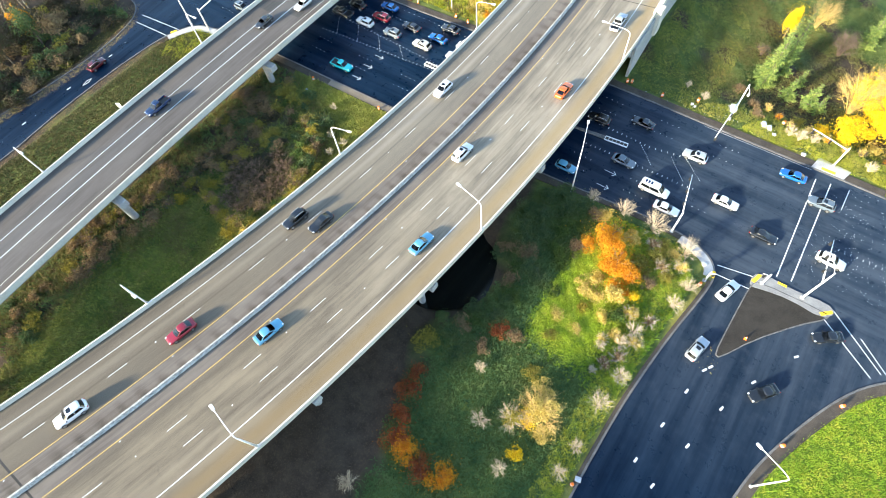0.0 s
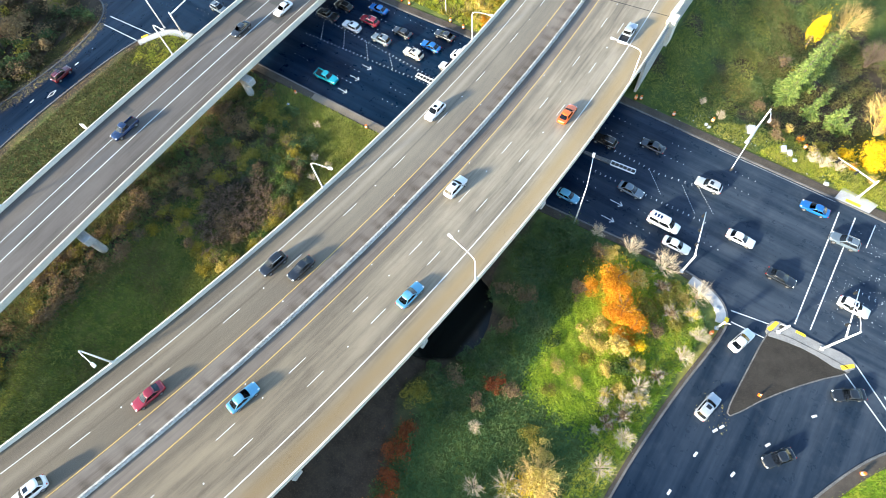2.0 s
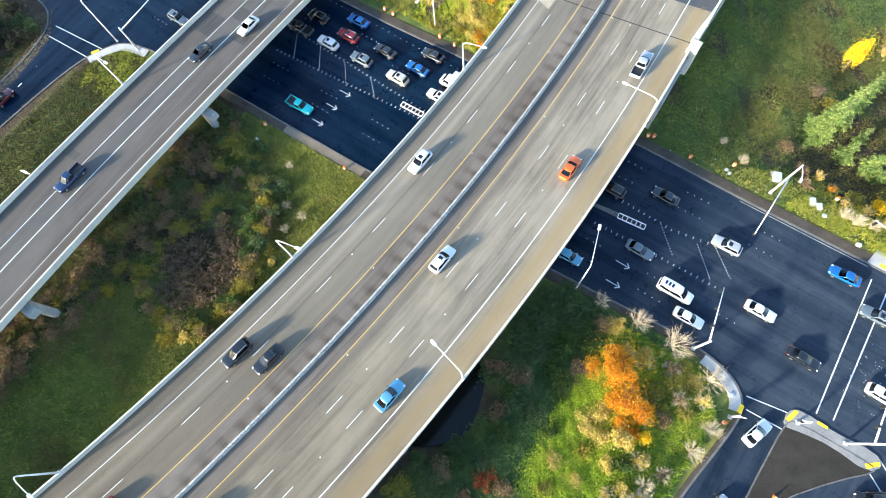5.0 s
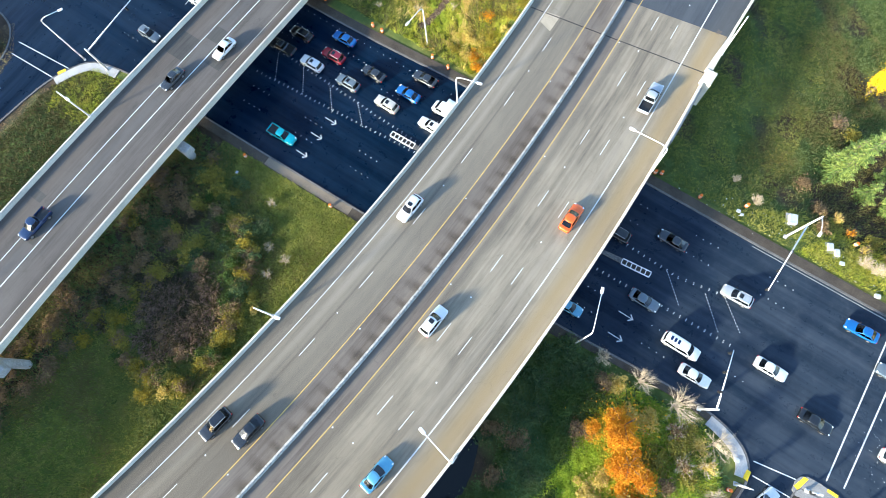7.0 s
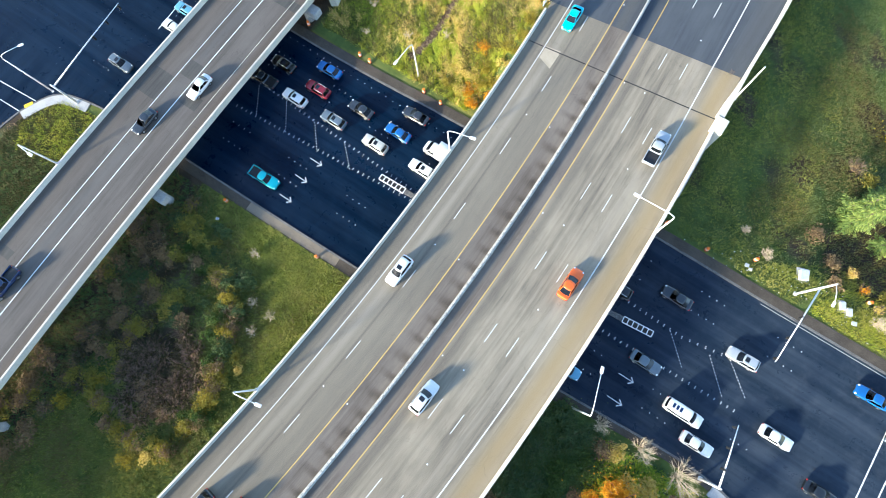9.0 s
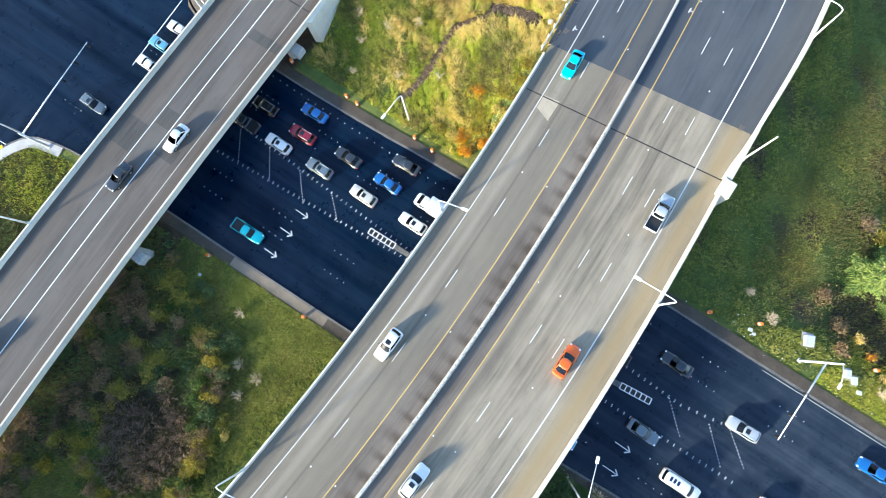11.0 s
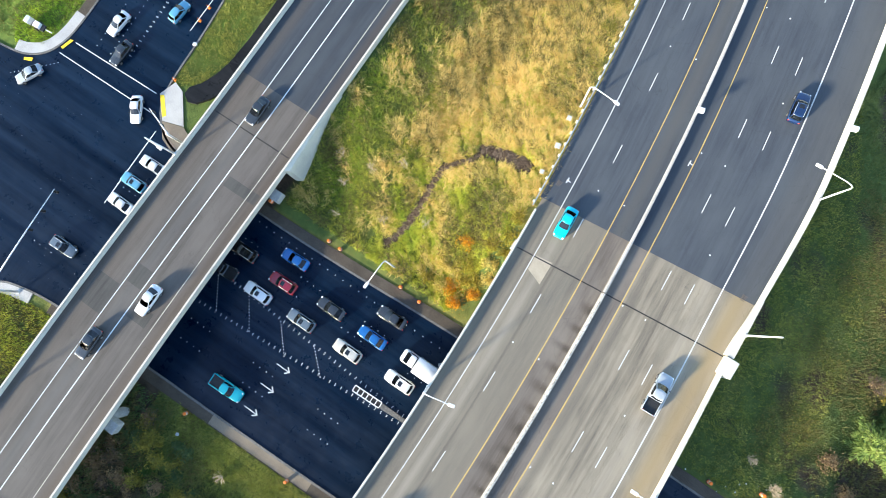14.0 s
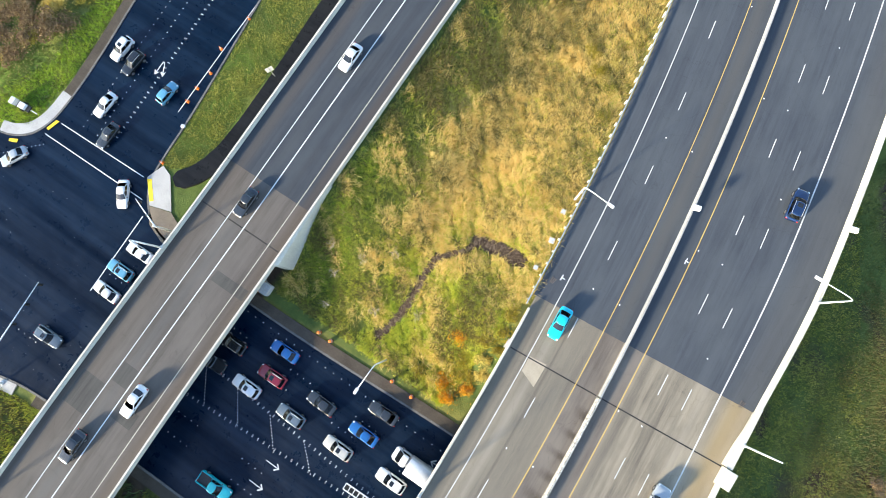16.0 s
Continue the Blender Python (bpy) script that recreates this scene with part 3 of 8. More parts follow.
def bareness(P):
    """Bare, leaf-strewn soil: below the decks, in the thicket, the wood and along the western kerb."""
    P = np.asarray(P, float).reshape(-1, 2)
    x, y = P[:, 0], P[:, 1]
    om, ol = offset_main(P), offset_left(P)
    s = np.maximum(sm(-15, -11, om) * sm(18, 12, om), sm(9.5, 5, np.abs(ol))) * sm(104, 98, y)
    s += 0.95 * blob(P, -71.6, 27, 7, 7.5) + 0.45 * blob(P, -76, 42, 8, 8) + 0.7 * blob(P, -86, 34, 5, 22) + 0.6 * blob(P, -26, 6, 6, 20) + 0.9 * blob(P, -27, -12, 11, 16) + 0.8 * blob(P, -26, 33, 9, 10) + 0.85 * blob(P, 16, 114, 9, 12) + 0.5 * blob(P, 9, 101.5, 8, 3) + 0.3 * blob(P, 6, 98, 6, 6)
    s += sm(-131, -134, x) * sm(54, 48, y) + 0.6 * sm(4.5, 1.0, road_dist(P)) * (x < -112) * (y < 52)
    s += 0.6 * sm(-0.2, 0.7, wavy(P, 3.4, 2)) * (x > -22) * sm(92, 98, y)
    s += 0.9 * sm(1.4, 0.5, dist(P, DITCH_LINE, False)) + 0.7 * sm(2.0, 1.1, dist(P, DITCH_LINE[:3], False))
    return np.clip(s + 0.16 * wavy(P, 2.6, 9), 0, 1.2)


def lit_lawn(P):
    """Bright lawn, and the sunlit plot whose light is put into the colour."""
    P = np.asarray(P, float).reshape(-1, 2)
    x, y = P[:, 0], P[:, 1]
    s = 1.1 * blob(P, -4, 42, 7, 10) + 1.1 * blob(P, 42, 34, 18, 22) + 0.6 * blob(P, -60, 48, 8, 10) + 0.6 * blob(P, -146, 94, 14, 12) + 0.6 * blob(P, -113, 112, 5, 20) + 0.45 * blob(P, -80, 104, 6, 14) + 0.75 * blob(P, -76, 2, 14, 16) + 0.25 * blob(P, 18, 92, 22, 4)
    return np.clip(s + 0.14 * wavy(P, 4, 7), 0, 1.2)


def build_ground():
    fx, fy = np.arange(-175, 75.1, 1.25), np.arange(-75, 205.1, 1.25)
    far = np.array([3.0, 8, 16, 30, 55, 95, 160, 260, 420, 700, 1200, 2200, 4200])
    gx = np.concatenate([fx[0] - far[::-1], fx, fx[-1] + far])
    gy = np.concatenate([fy[0] - far[::-1], fy, fy[-1] + far])
    X, Y = np.meshgrid(gx, gy)
    P = np.stack([X.ravel(), Y.ravel()], 1)
    Z, D = height(P), dryness(P)
    n, m = len(gx), len(gy)
    idx = np.arange(n * m).reshape(m, n)
    F = np.stack([idx[:-1, :-1], idx[:-1, 1:], idx[1:, 1:], idx[1:, :-1]], -1).reshape(-1, 4)
    me = bpy.data.meshes.new("ground")
    me.from_pydata(np.column_stack([P, Z]).tolist(), [], F.tolist())
    for key, val in (("dry", D), ("bare", bareness(P)), ("lush", lit_lawn(P))):
        me.attributes.new(key, 'FLOAT', 'POINT').data.foreach_set("value", val)
    me.polygons.foreach_set("use_smooth", [True] * len(me.polygons))
    me.materials.append(M_GROUND)
    return tagged(new("ground", me), "uneven grassy ground with dry patches and bare soil", "ground", kind="structure")


build_ground()


def flat_poly(name, pts, z, mat, thick=0.0, parent=None, label=""):
    """A flat slab with any outline."""
    from mathutils.geometry import tessellate_polygon
    tri = tessellate_polygon([[Vector((*p, 0)) for p in pts]])
    n = len(pts)
    vs = [(*p, z) for p in pts]
    fs = []
    for t in tri:
        a, b, c = (Vector(pts[i]) for i in t)
        cr = (b - a).x * (c - a).y - (b - a).y * (c - a).x
        fs.append(tuple(t) if cr > 0 else tuple(reversed(t)))
    if thick:
        vs += [(*p, z - thick) for p in pts]
        area = sum(pts[i][0] * pts[(i + 1) % n][1] - pts[(i + 1) % n][0] * pts[i][1] for i in range(n))
        for i in range(n):
            j = (i + 1) % n
            fs.append((i, i + n, j + n, j) if area > 0 else (i, j, j + n, i + n))
    return raw(name, vs, fs, mat, parent, label)


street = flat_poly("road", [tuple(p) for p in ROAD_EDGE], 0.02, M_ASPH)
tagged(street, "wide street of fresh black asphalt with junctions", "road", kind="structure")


def strip(name, line, w0, w1, z0, z1, mat, parent=None, label="", closed=False):
    """A raised strip that follows a line, from w0 to w1 to its left."""
    P = np.array(line, float)
    T = np.gradient(P, axis=0)
    N = np.stack([-T[:, 1], T[:, 0]], 1) / np.maximum(np.hypot(*T.T), 1e-9)[:, None]
    vs, fs = [], []
    for p, n in zip(P, N):
        a, b = p + n * w0, p + n * w1
        vs += [(*a, z0), (*a, z1), (*b, z1), (*b, z0)]
    for i in range(len(P) - 1):
        k = 4 * i
        for j in range(3):
            fs.append((k + j, k + j + 4, k + j + 5, k + j + 1))
    fs += [(0, 1, 2, 3), tuple(4 * (len(P) - 1) + j for j in (3, 2, 1, 0))]
    bm = bmnew()
    bvs = [bm.verts.new(v) for v in vs]
    for f in fs:
        bm.faces.new([bvs[i] for i in f])
    bmesh.ops.recalc_face_normals(bm, faces=bm.faces[:])
    return part(name, bm, mat, parent, label)


def edge_piece(a, b):
    """The stretch of the street's kerb from the point nearest a to the one nearest b, in order of the outline."""
    i = int(np.argmin(np.hypot(*(ROAD_EDGE - np.array(a)).T)))
    j = int(np.argmin(np.hypot(*(ROAD_EDGE - np.array(b)).T)))
    idx = list(range(i, j + 1)) if j >= i else list(range(i, len(ROAD_EDGE))) + list(range(0, j + 1))
    return ROAD_EDGE[idx]


# kerbs; the outline runs with the street on its left, so the land is to the right (negative)
for k, (a, b) in enumerate([((-330, 53), (-170, -160)), ((-160, -164), (14, -160)), ((30, -160), (300, 61)), ((300, 87), (-127, 260)), ((-147, 260), (-330, 84))]):
    tagged(strip("kerb", edge_piece(a, b), 0.0, -0.32, -0.2, 0.15, M_KERB), "low grey concrete kerb along the street", "kerb", "kerbs", "structure")


def walk_strip(a, b, w, mat, label, w0=-0.32, z=0.14):
    return tagged(strip("pavement", edge_piece(a, b), w0, -w, -0.2, z, mat), label, "pavement", "pavements", "structure")


walk_strip((-108.9, 56.2), (-20.4, 59.6), 1.9, M_DIRTYWALK, "narrow dirty concrete pavement beside the street")
walk_strip((-20.4, 59.6), (4, 60.8), 1.3, M_DIRTYWALK, "narrow dirty concrete pavement beside the street")
walk_strip((-23, 87.2), (-105, 86), 1.9, M_DIRTYWALK, "narrow dirty concrete pavement beside the street")
walk_strip((32, 86.8), (-23, 87.2), 1.9, M_DIRTYWALK, "narrow dirty concrete pavement beside the street")
walk_strip((-76, 57.2), (-57, 57.7), 1.75, M_TANWALK, "tan concrete pavement slabs beside the street", z=0.15)
walk_strip((4.6, 60.8), (12.4, 55.0), 1.9, M_WALK, "pale curved concrete corner pavement")
walk_strip((-134.6, 97.5), (-142, 85.0), 2.2, M_WALK, "pale curved concrete corner pavement")
walk_strip((-123.0, 47.5), (-113, 55.6), 2.0, M_WALK, "pale curved concrete corner pavement")
walk_strip((-136.6, 120), (-134.6, 98), 2.0, M_DIRTYWALK, "narrow dirty concrete pavement beside the street")
walk_strip((12.4, 54.5), (8.3, 11), 0.85, M_DIRTYWALK, "gravelly dirty verge beside the slip road")
walk_strip((27.1, 23.8), (44, 55.5), 1.9, M_DIRTYWALK, "dirty verge beside the slip road")
tagged(flat_poly("pavement", [(-115.3, 92.9), (-112.1, 89.4), (-108.4, 90.5), (-112.2, 95.2), (-114.2, 95.9)], 0.155, M_WALK, 0.3), "pale concrete corner landing below the ramp", "pavement", "pavements", "structure")
tagged(flat_poly("pavement", [(-112.05, 89.35), (-110.2, 86.9), (-106.8, 85.7), (-103.4, 86.0), (-103.8, 89.0), (-106.7, 89.7), (-108.38, 90.4)], 0.15, M_TANWALK, 0.3), "brown stained concrete pavement below the ramp", "pavement", "pavements", "structure")
tagged(flat_poly("footpath", rounded([(-112.2, 95.6), (-109.6, 93.8), (-106.6, 97.5), (-104.2, 104), (-103.3, 112), (-103.2, 125), (-103.2, 175), (-108.4, 175), (-108.4, 133), (-107.9, 120), (-107.9, 105), (-109.4, 99)], 1), 0.42, M_PATH, 0.5), "dark asphalt footpath beside the ramp", "footpath", kind="structure")

# ---- the freeway bridge ----
SOUTH, JOINT, BLACKTOP, NORTH, SKEW = -72.0, 103.1, 111.1, 250.0, 0.068
over = thing("freeway_overpass", "long curved concrete freeway bridge with tan shoulders", "bridge", kind="structure")
sweep("deck", MAIN, [(-13.55, 0), (-13.55, -0.35), (17.25, -0.35), (17.25, 0), (12, 0), (0, 0), (-6, 0)], SOUTH, BLACKTOP, M_CONC, over, skew=SKEW)
for o in (-11.6, -8.2, -4.8, -1.4, 2.0, 5.4, 8.8, 12.2, 15.6):
    sweep("girder", MAIN, [(o - 0.5, -0.35), (o - 0.5, -0.55), (o - 0.1, -0.75), (o - 0.1, -1.5), (o - 0.35, -1.65), (o - 0.35, -1.85), (o + 0.35, -1.85), (o + 0.35, -1.65), (o + 0.1, -1.5), (o + 0.1, -0.75), (o + 0.5, -0.55), (o + 0.5, -0.35)], SOUTH, JOINT - 0.4, M_STRUCT, over, d=6)


def parapet(way, o, side, y0, y1, parent, h=0.86, name="parapet"):
    """side: +1 where the road lies to the west of it."""
    s = side
    return sweep(name, way, [(o, -0.36), (o, h), (o - s * 0.26, h), (o - s * 0.29, 0.35), (o - s * 0.35, 0.18), (o - s * 0.35, 0.0)][::s], y0, y1, M_PAR, parent, "pale concrete parapet")


parapet(MAIN, 17.45, 1, SOUTH, JOINT + 0.8, over)
parapet(MAIN, -13.75, -1, SOUTH, JOINT + 5, over)
sweep("shoulder_stain", MAIN, [(-0.35, 0.004), (-3.25, 0.004)], SOUTH, BLACKTOP, M_SHOULDER, over, "dark dirt-stained inner shoulder", closed=False, skew=SKEW)
sweep("shoulder_stain", MAIN, [(2.5, 0.004), (0.35, 0.004)], SOUTH, BLACKTOP, M_SHOULDER, over, "dark dirt-stained inner shoulder", closed=False, skew=SKEW)
for y in (-48, -22.5, 0.5, 24.5, 54.8, 91.5):
    b = bmnew()
    c0, c1 = MAIN.at(-12.6, y, -2.0), MAIN.at(16.6, y, -2.0)
    d = (c1 - c0).normalized()
    q = Matrix.Translation(c0) @ d.to_track_quat('X', 'Z').to_matrix().to_4x4()
    bx(b, -0.6, (c1 - c0).length + 0.6, -0.75, 0.75, -1.15, 0.15, q, 0.08)
    part("pier_cap", b, M_STRUCT, over)
    for o in (-9.5, 2.0, 13.5):
        p = MAIN.at(o, y, -2.9)
        b = bmnew()
        tube(b, [(p.x, p.y, -2.5), (p.x, p.y, p.z)], 0.62, 14)
        part("pier_column", b, M_STRUCT, over)
# north abutment with wing walls
b = bmnew()
c0, c1 = MAIN.at(-14.0, JOINT - 0.9, 0), MAIN.at(17.6, JOINT + 1.1, 0)
vs = [b.verts.new(v) for v in [(c0.x, c0.y - 0.5, 1.5), (c1.x, c1.y - 0.5, 1.5), (c1.x, c1.y - 0.5, c1.z - 0.36), (c0.x, c0.y - 0.5, c0.z - 0.36),
                               (c0.x, c0.y + 0.9, 1.5), (c1.x, c1.y + 0.9, 1.5), (c1.x, c1.y + 0.9, c1.z - 0.36), (c0.x, c0.y + 0.9, c0.z - 0.36)]]
for f in ((0, 1, 2, 3), (5, 4, 7, 6), (1, 5, 6, 2), (4, 0, 3, 7), (3, 2, 6, 7)):
    b.faces.new([vs[i] for i in f])
part("abutment", b, M_STRUCT, over)
sweep("wing_wall", MAIN, [(17.3, -9.5), (17.3, -0.64), (17.82, -0.64), (17.82, -9.5)], JOINT - 12.0, 190.0, M_STRUCT, over)
b = bmnew()
p = MAIN.at(17.75, JOINT + 0.4, 0)
bx(b, p.x - 0.85, p.x + 0.9, p.y - 1.5, p.y + 0.9, p.z - 5, p.z + 1.0, bevel=0.06)
part("end_post", b, M_PAR, over, "square concrete end post")
# the barrier flares in towards the bridge beyond the post
b = bmnew()
flare = [(17.8, JOINT + 1.42), (16.75, JOINT + 1.42), (16.95, JOINT + 4.0), (17.3, JOINT + 7.0), (17.42, BLACKTOP + 2.0), (17.8, BLACKTOP + 2.0)]
lo, hi = [b.verts.new(MAIN.at(o, y, -0.3)) for o, y in flare], [b.verts.new(MAIN.at(o, y, 0.965)) for o, y in flare]
b.faces.new(hi)
for k in range(len(flare)):
    b.faces.new((lo[k], lo[(k + 1) % len(flare)], hi[(k + 1) % len(flare)], hi[k]))
bmesh.ops.recalc_face_normals(b, faces=b.faces[:])
part("barrier_flare", b, M_PAR, over, "pale concrete barrier flare")
for o0, o1 in ((-13.2, -0.4), (0.4, 17.0)):
    sweep("expansion_joint", MAIN, [(o1, 0.008), (o0, 0.008)], JOINT - 0.09, JOINT + 0.09, M_JOINT, over, "black rubber expansion joint", closed=False, d=0.3, skew=SKEW)
sweep("expansion_joint", MAIN, [(17.0, 0.008), (-13.2, 0.008)], -30.2, -29.9, M_JOINT, over, "black rubber expansion joint", closed=False, d=0.3)
# pale patch in the west lanes
pp = [MAIN.at(o, y, 0.007) for o, y in ((-10.4, 100.4), (-8.0, 99.4), (-7.9, 102.9), (-10.4, 102.6))]
raw("deck_patch", pp, [(0, 1, 2, 3)], M_PATCH, over, "pale repair patch")

# ---- the freeway north of the bridge ----
fw = sweep("freeway", MAIN, [(-13.9, 0.0), (-13.9, -0.6), (17.6, -0.6), (17.6, 0.0), (12, 0.0), (0, 0.0), (-6, 0)], BLACKTOP, NORTH, M_FREEWAY, skew=SKEW)
tagged(fw, "grey asphalt freeway with faded wheel tracks", "road", kind="structure")
wall_e = parapet(MAIN, 17.75, 1, BLACKTOP - 0.5, NORTH, None, 0.95, "freeway_barrier")
tagged(wall_e, "long pale concrete barrier at the freeway's edge", "barrier", "freeway barriers", "structure")
tagged(parapet(MAIN, 17.75, 1, JOINT + 1.4, BLACKTOP - 0.6, None, 0.95, "freeway_barrier"), "pale concrete barrier transition beyond the bridge", "barrier", "freeway barriers", "structure")

# median barrier in cast lengths
med = thing("median_barrier", "weathered mottled concrete median barrier in cast lengths", "barrier", "freeway barriers", "structure")
MED = [(-0.27, 0.0), (-0.27, 0.07), (-0.17, 0.28), (-0.13, 0.82), (0.13, 0.82), (0.17, 0.28), (0.27, 0.07), (0.27, 0.0)]
y = SOUTH
while y < JOINT - 0.2:
    y2 = min(y + 3.05, JOINT - 0.1)
    sweep("barrier_length", MAIN, MED, y, y2 - 0.05, M_BARR, med, d=3.1)
    y = y2
y = JOINT + 0.1
while y < NORTH:
    y2 = min(y + 6.1, NORTH)
    sweep("barrier_length", MAIN, [(o * 0.8, h) for o, h in MED], y, y2 - 0.03, M_STRUCT, med, d=3.1)
    y = y2

# lane lines
lines = thing("lane_markings", "white and yellow painted freeway lane lines", "road marking", kind="structure")
for o, w, m in ((-10.6, 0.13, M_LINE), (13.15, 0.18, M_LINE), (-3.4, 0.105, M_YELLOW), (2.65, 0.105, M_YELLOW)):
    ribbon("edge_line", MAIN, o, w, SOUTH, NORTH, m, lines)
for k in range(-11, 16):
    y = 72.5 + 12.19 * k
    for o in (-7.15, 6.35, 9.75):
        ribbon("lane_dash", MAIN, o, 0.13, y - 1.5, y + 1.5, M_LINE, lines, d=3)

# ---- the ramp bridge ----
LS, LJ, LB, LN = -70.0, 95.2, 102.6, 240.0
ramp_b = thing("ramp_overpass", "two-lane concrete ramp bridge on round piers", "bridge", kind="structure")
sweep("deck", LEFT, [(-7.55, 0), (-7.55, -0.3), (7.55, -0.3), (7.55, 0)], LS, LB, M_CONC2, ramp_b)
for o in (-6.2, -3.1, 0, 3.1, 6.2):
    sweep("girder", LEFT, [(o - 0.45, -0.3), (o - 0.12, -0.6), (o - 0.12, -1.3), (o - 0.32, -1.5), (o - 0.32, -1.65), (o + 0.32, -1.65), (o + 0.32, -1.5), (o + 0.12, -1.3), (o + 0.12, -0.6), (o + 0.45, -0.3)], LS, LJ - 0.3, M_STRUCT, ramp_b, d=6)
for o0, o1, y0, y1 in ((-6.6, -2.7, 61.5, 66.5), (-2.2, 0.3, 67.5, 70.5), (0.8, 4.2, 63.5, 65.8), (-6.6, -4.2, 29.5, 31.0), (-2.0, 0.2, 24.0, 25.6), (1.0, 6.8, 86.5, 88.2)):
    sweep("deck_patch", LEFT, [(o1, 0.004), (o0, 0.004)], y0, y1, M_REPAIR, ramp_b, "dark worn repair patch", closed=False)
parapet(LEFT, 7.75, 1, LS, LJ, ramp_b)
parapet(LEFT, -7.75, -1, LS, LB, ramp_b)
for y in (-37, 7.5, 49.6, 89.5):
    c0, c1 = LEFT.at(-8.0, y, -1.8), LEFT.at(8.6, y, -1.8)
    b = bmnew()
    bx(b, c0.x, c1.x, y - 0.85, y + 0.85, c0.z - 1.3, c0.z + 0.14, bevel=0.1)
    part("pier_cap", b, M_STRUCT, ramp_b)
    for o in (-5.0, 5.6):
        p = LEFT.at(o, y, -2.9)
        b = bmnew()
        tube(b, [(p.x, p.y, -2), (p.x, p.y, p.z)], 0.75, 16)
        part("pier_column", b, M_STRUCT, ramp_b)
b = bmnew()
c0, c1 = LEFT.at(-7.9, LJ, 0), LEFT.at(7.9, LJ, 0)
bx(b, c0.x, c1.x, LJ - 0.5, LJ + 0.8, 0.8, c0.z - 0.3)
part("abutment", b, M_STRUCT, ramp_b)
b = bmnew()
P7 = [LEFT.at(7.7, LJ - 2.0, -4.9), LEFT.at(8.7, LJ - 1.4, -4.9), LEFT.at(7.9, LB + 5, -0.6), LEFT.at(7.7, LB + 5, 0.6), LEFT.at(7.7, LJ - 2.0, 0.7), LEFT.at(8.3, LJ - 1.5, 0.3)]
vs = [b.verts.new(v) for v in P7]
for f in ((0, 1, 5, 4), (1, 2, 3, 5), (5, 3, 4)):
    b.faces.new([vs[i] for i in f])
bmesh.ops.recalc_face_normals(b, faces=b.faces[:])
part("wing_wall", b, M_PAR, ramp_b, "pale sloping concrete wing wall")
sweep("expansion_joint", LEFT, [(7.2, 0.008), (-7.2, 0.008)], LJ - 0.1, LJ + 0.1, M_JOINT, ramp_b, "dark expansion joint", closed=False, d=0.3)
tagged(sweep("ramp", LEFT, [(-7.6, 0), (-7.6, -0.5), (7.6, -0.5), (7.6, 0)], LB, LN, M_RAMPTOP), "dark asphalt freeway ramp", "road", kind="structure")
tagged(parapet(LEFT, 7.75, 1, LJ + 0.1, LN, None, 0.86, "ramp_barrier"), "pale concrete barrier along the ramp", "barrier", "freeway barriers", "structure")
tagged(parapet(LEFT, -7.75, -1, LB + 0.1, LN, None, 0.86, "ramp_barrier"), "pale concrete barrier along the ramp", "barrier", "freeway barriers", "structure")
tagged(sweep("retaining_wall", LEFT, [(-7.62, -6), (-7.62, -0.37), (-8.0, -0.37), (-8.0, -6)], LJ - 1, LN, M_STRUCT, d=6), "concrete retaining wall below the ramp", "wall", kind="structure")
rl = thing("lane_markings", "white painted ramp lane lines", "road marking", kind="structure")
ribbon("edge_line", LEFT, -2.5, 0.13, LS, LN, M_WHITE, rl)
ribbon("edge_line", LEFT, 0.55, 0.17, LS, LN, M_WHITE, rl)
ribbon("edge_line", LEFT, 5.2, 0.09, LS, LN, M_PAR, rl)

# ---- street markings ----


def bar_mark(name, a, b, w, mat, parent, z=0.032):
    a, b = Vector(a), Vector(b)
    n = (b - a).normalized()
    n = Vector((-n.y, n.x)) * w / 2
    return raw(name, [(*(a - n), z), (*(b - n), z), (*(b + n), z), (*(a + n), z)], [(0, 1, 2, 3)], mat, parent)


def marks(label, rows, w=0.16, mat=None, name="crosswalk"):
    t = thing(name, label, "road marking", "street markings", "structure")
    for a, b in rows:
        bar_mark("painted_line", a, b, w, mat or M_WHITE, t)
    return t


marks("white crosswalk lines across the north leg", [((-134.9, 89.4), (-113.8, 89.5)), ((-133.6, 92.3), (-115.9, 92.6))])
marks("white stop line below the ramp bridge", [((-112.0, 87.4), (-111.9, 73.2))], name="stop_line")
marks("white crosswalk lines across the wide street", [((20.2, 85.0), (20.9, 61.3)), ((22.8, 85.3), (23.2, 61.7))], 0.21)
marks("short white stop line at the kerb", [((26.0, 85.6), (26.0, 80.5))], name="stop_line")
marks("white crosswalk lines over the slip lane", [((28.8, 58.4), (38.4, 51.8)), ((30.5, 60.1), (39.6, 53.2))])
marks("white crosswalk lines at the corner pavement", [((11.8, 58.1), (17.8, 59.2)), ((12.5, 56.3), (18.3, 56.6))])
marks("white crosswalk lines across the south leg", [((-134.8, 49.2), (-121.6, 50.3)), ((-134.0, 46.6), (-123.0, 47.2))])
marks("white edge line beside the verge", [((-117.7, 104.5), (-117.6, 128)), ((-117.6, 128), (-121.5, 160))], 0.14, name="edge_line")
marks("white edge line along the north kerb", [((-2, 86.65), (19, 86.7))], 0.07, M_LINE, name="edge_line")
marks("white edge line on the slip road", [((35.5, 57.5), (44, 50.5))], 0.16, name="edge_line")


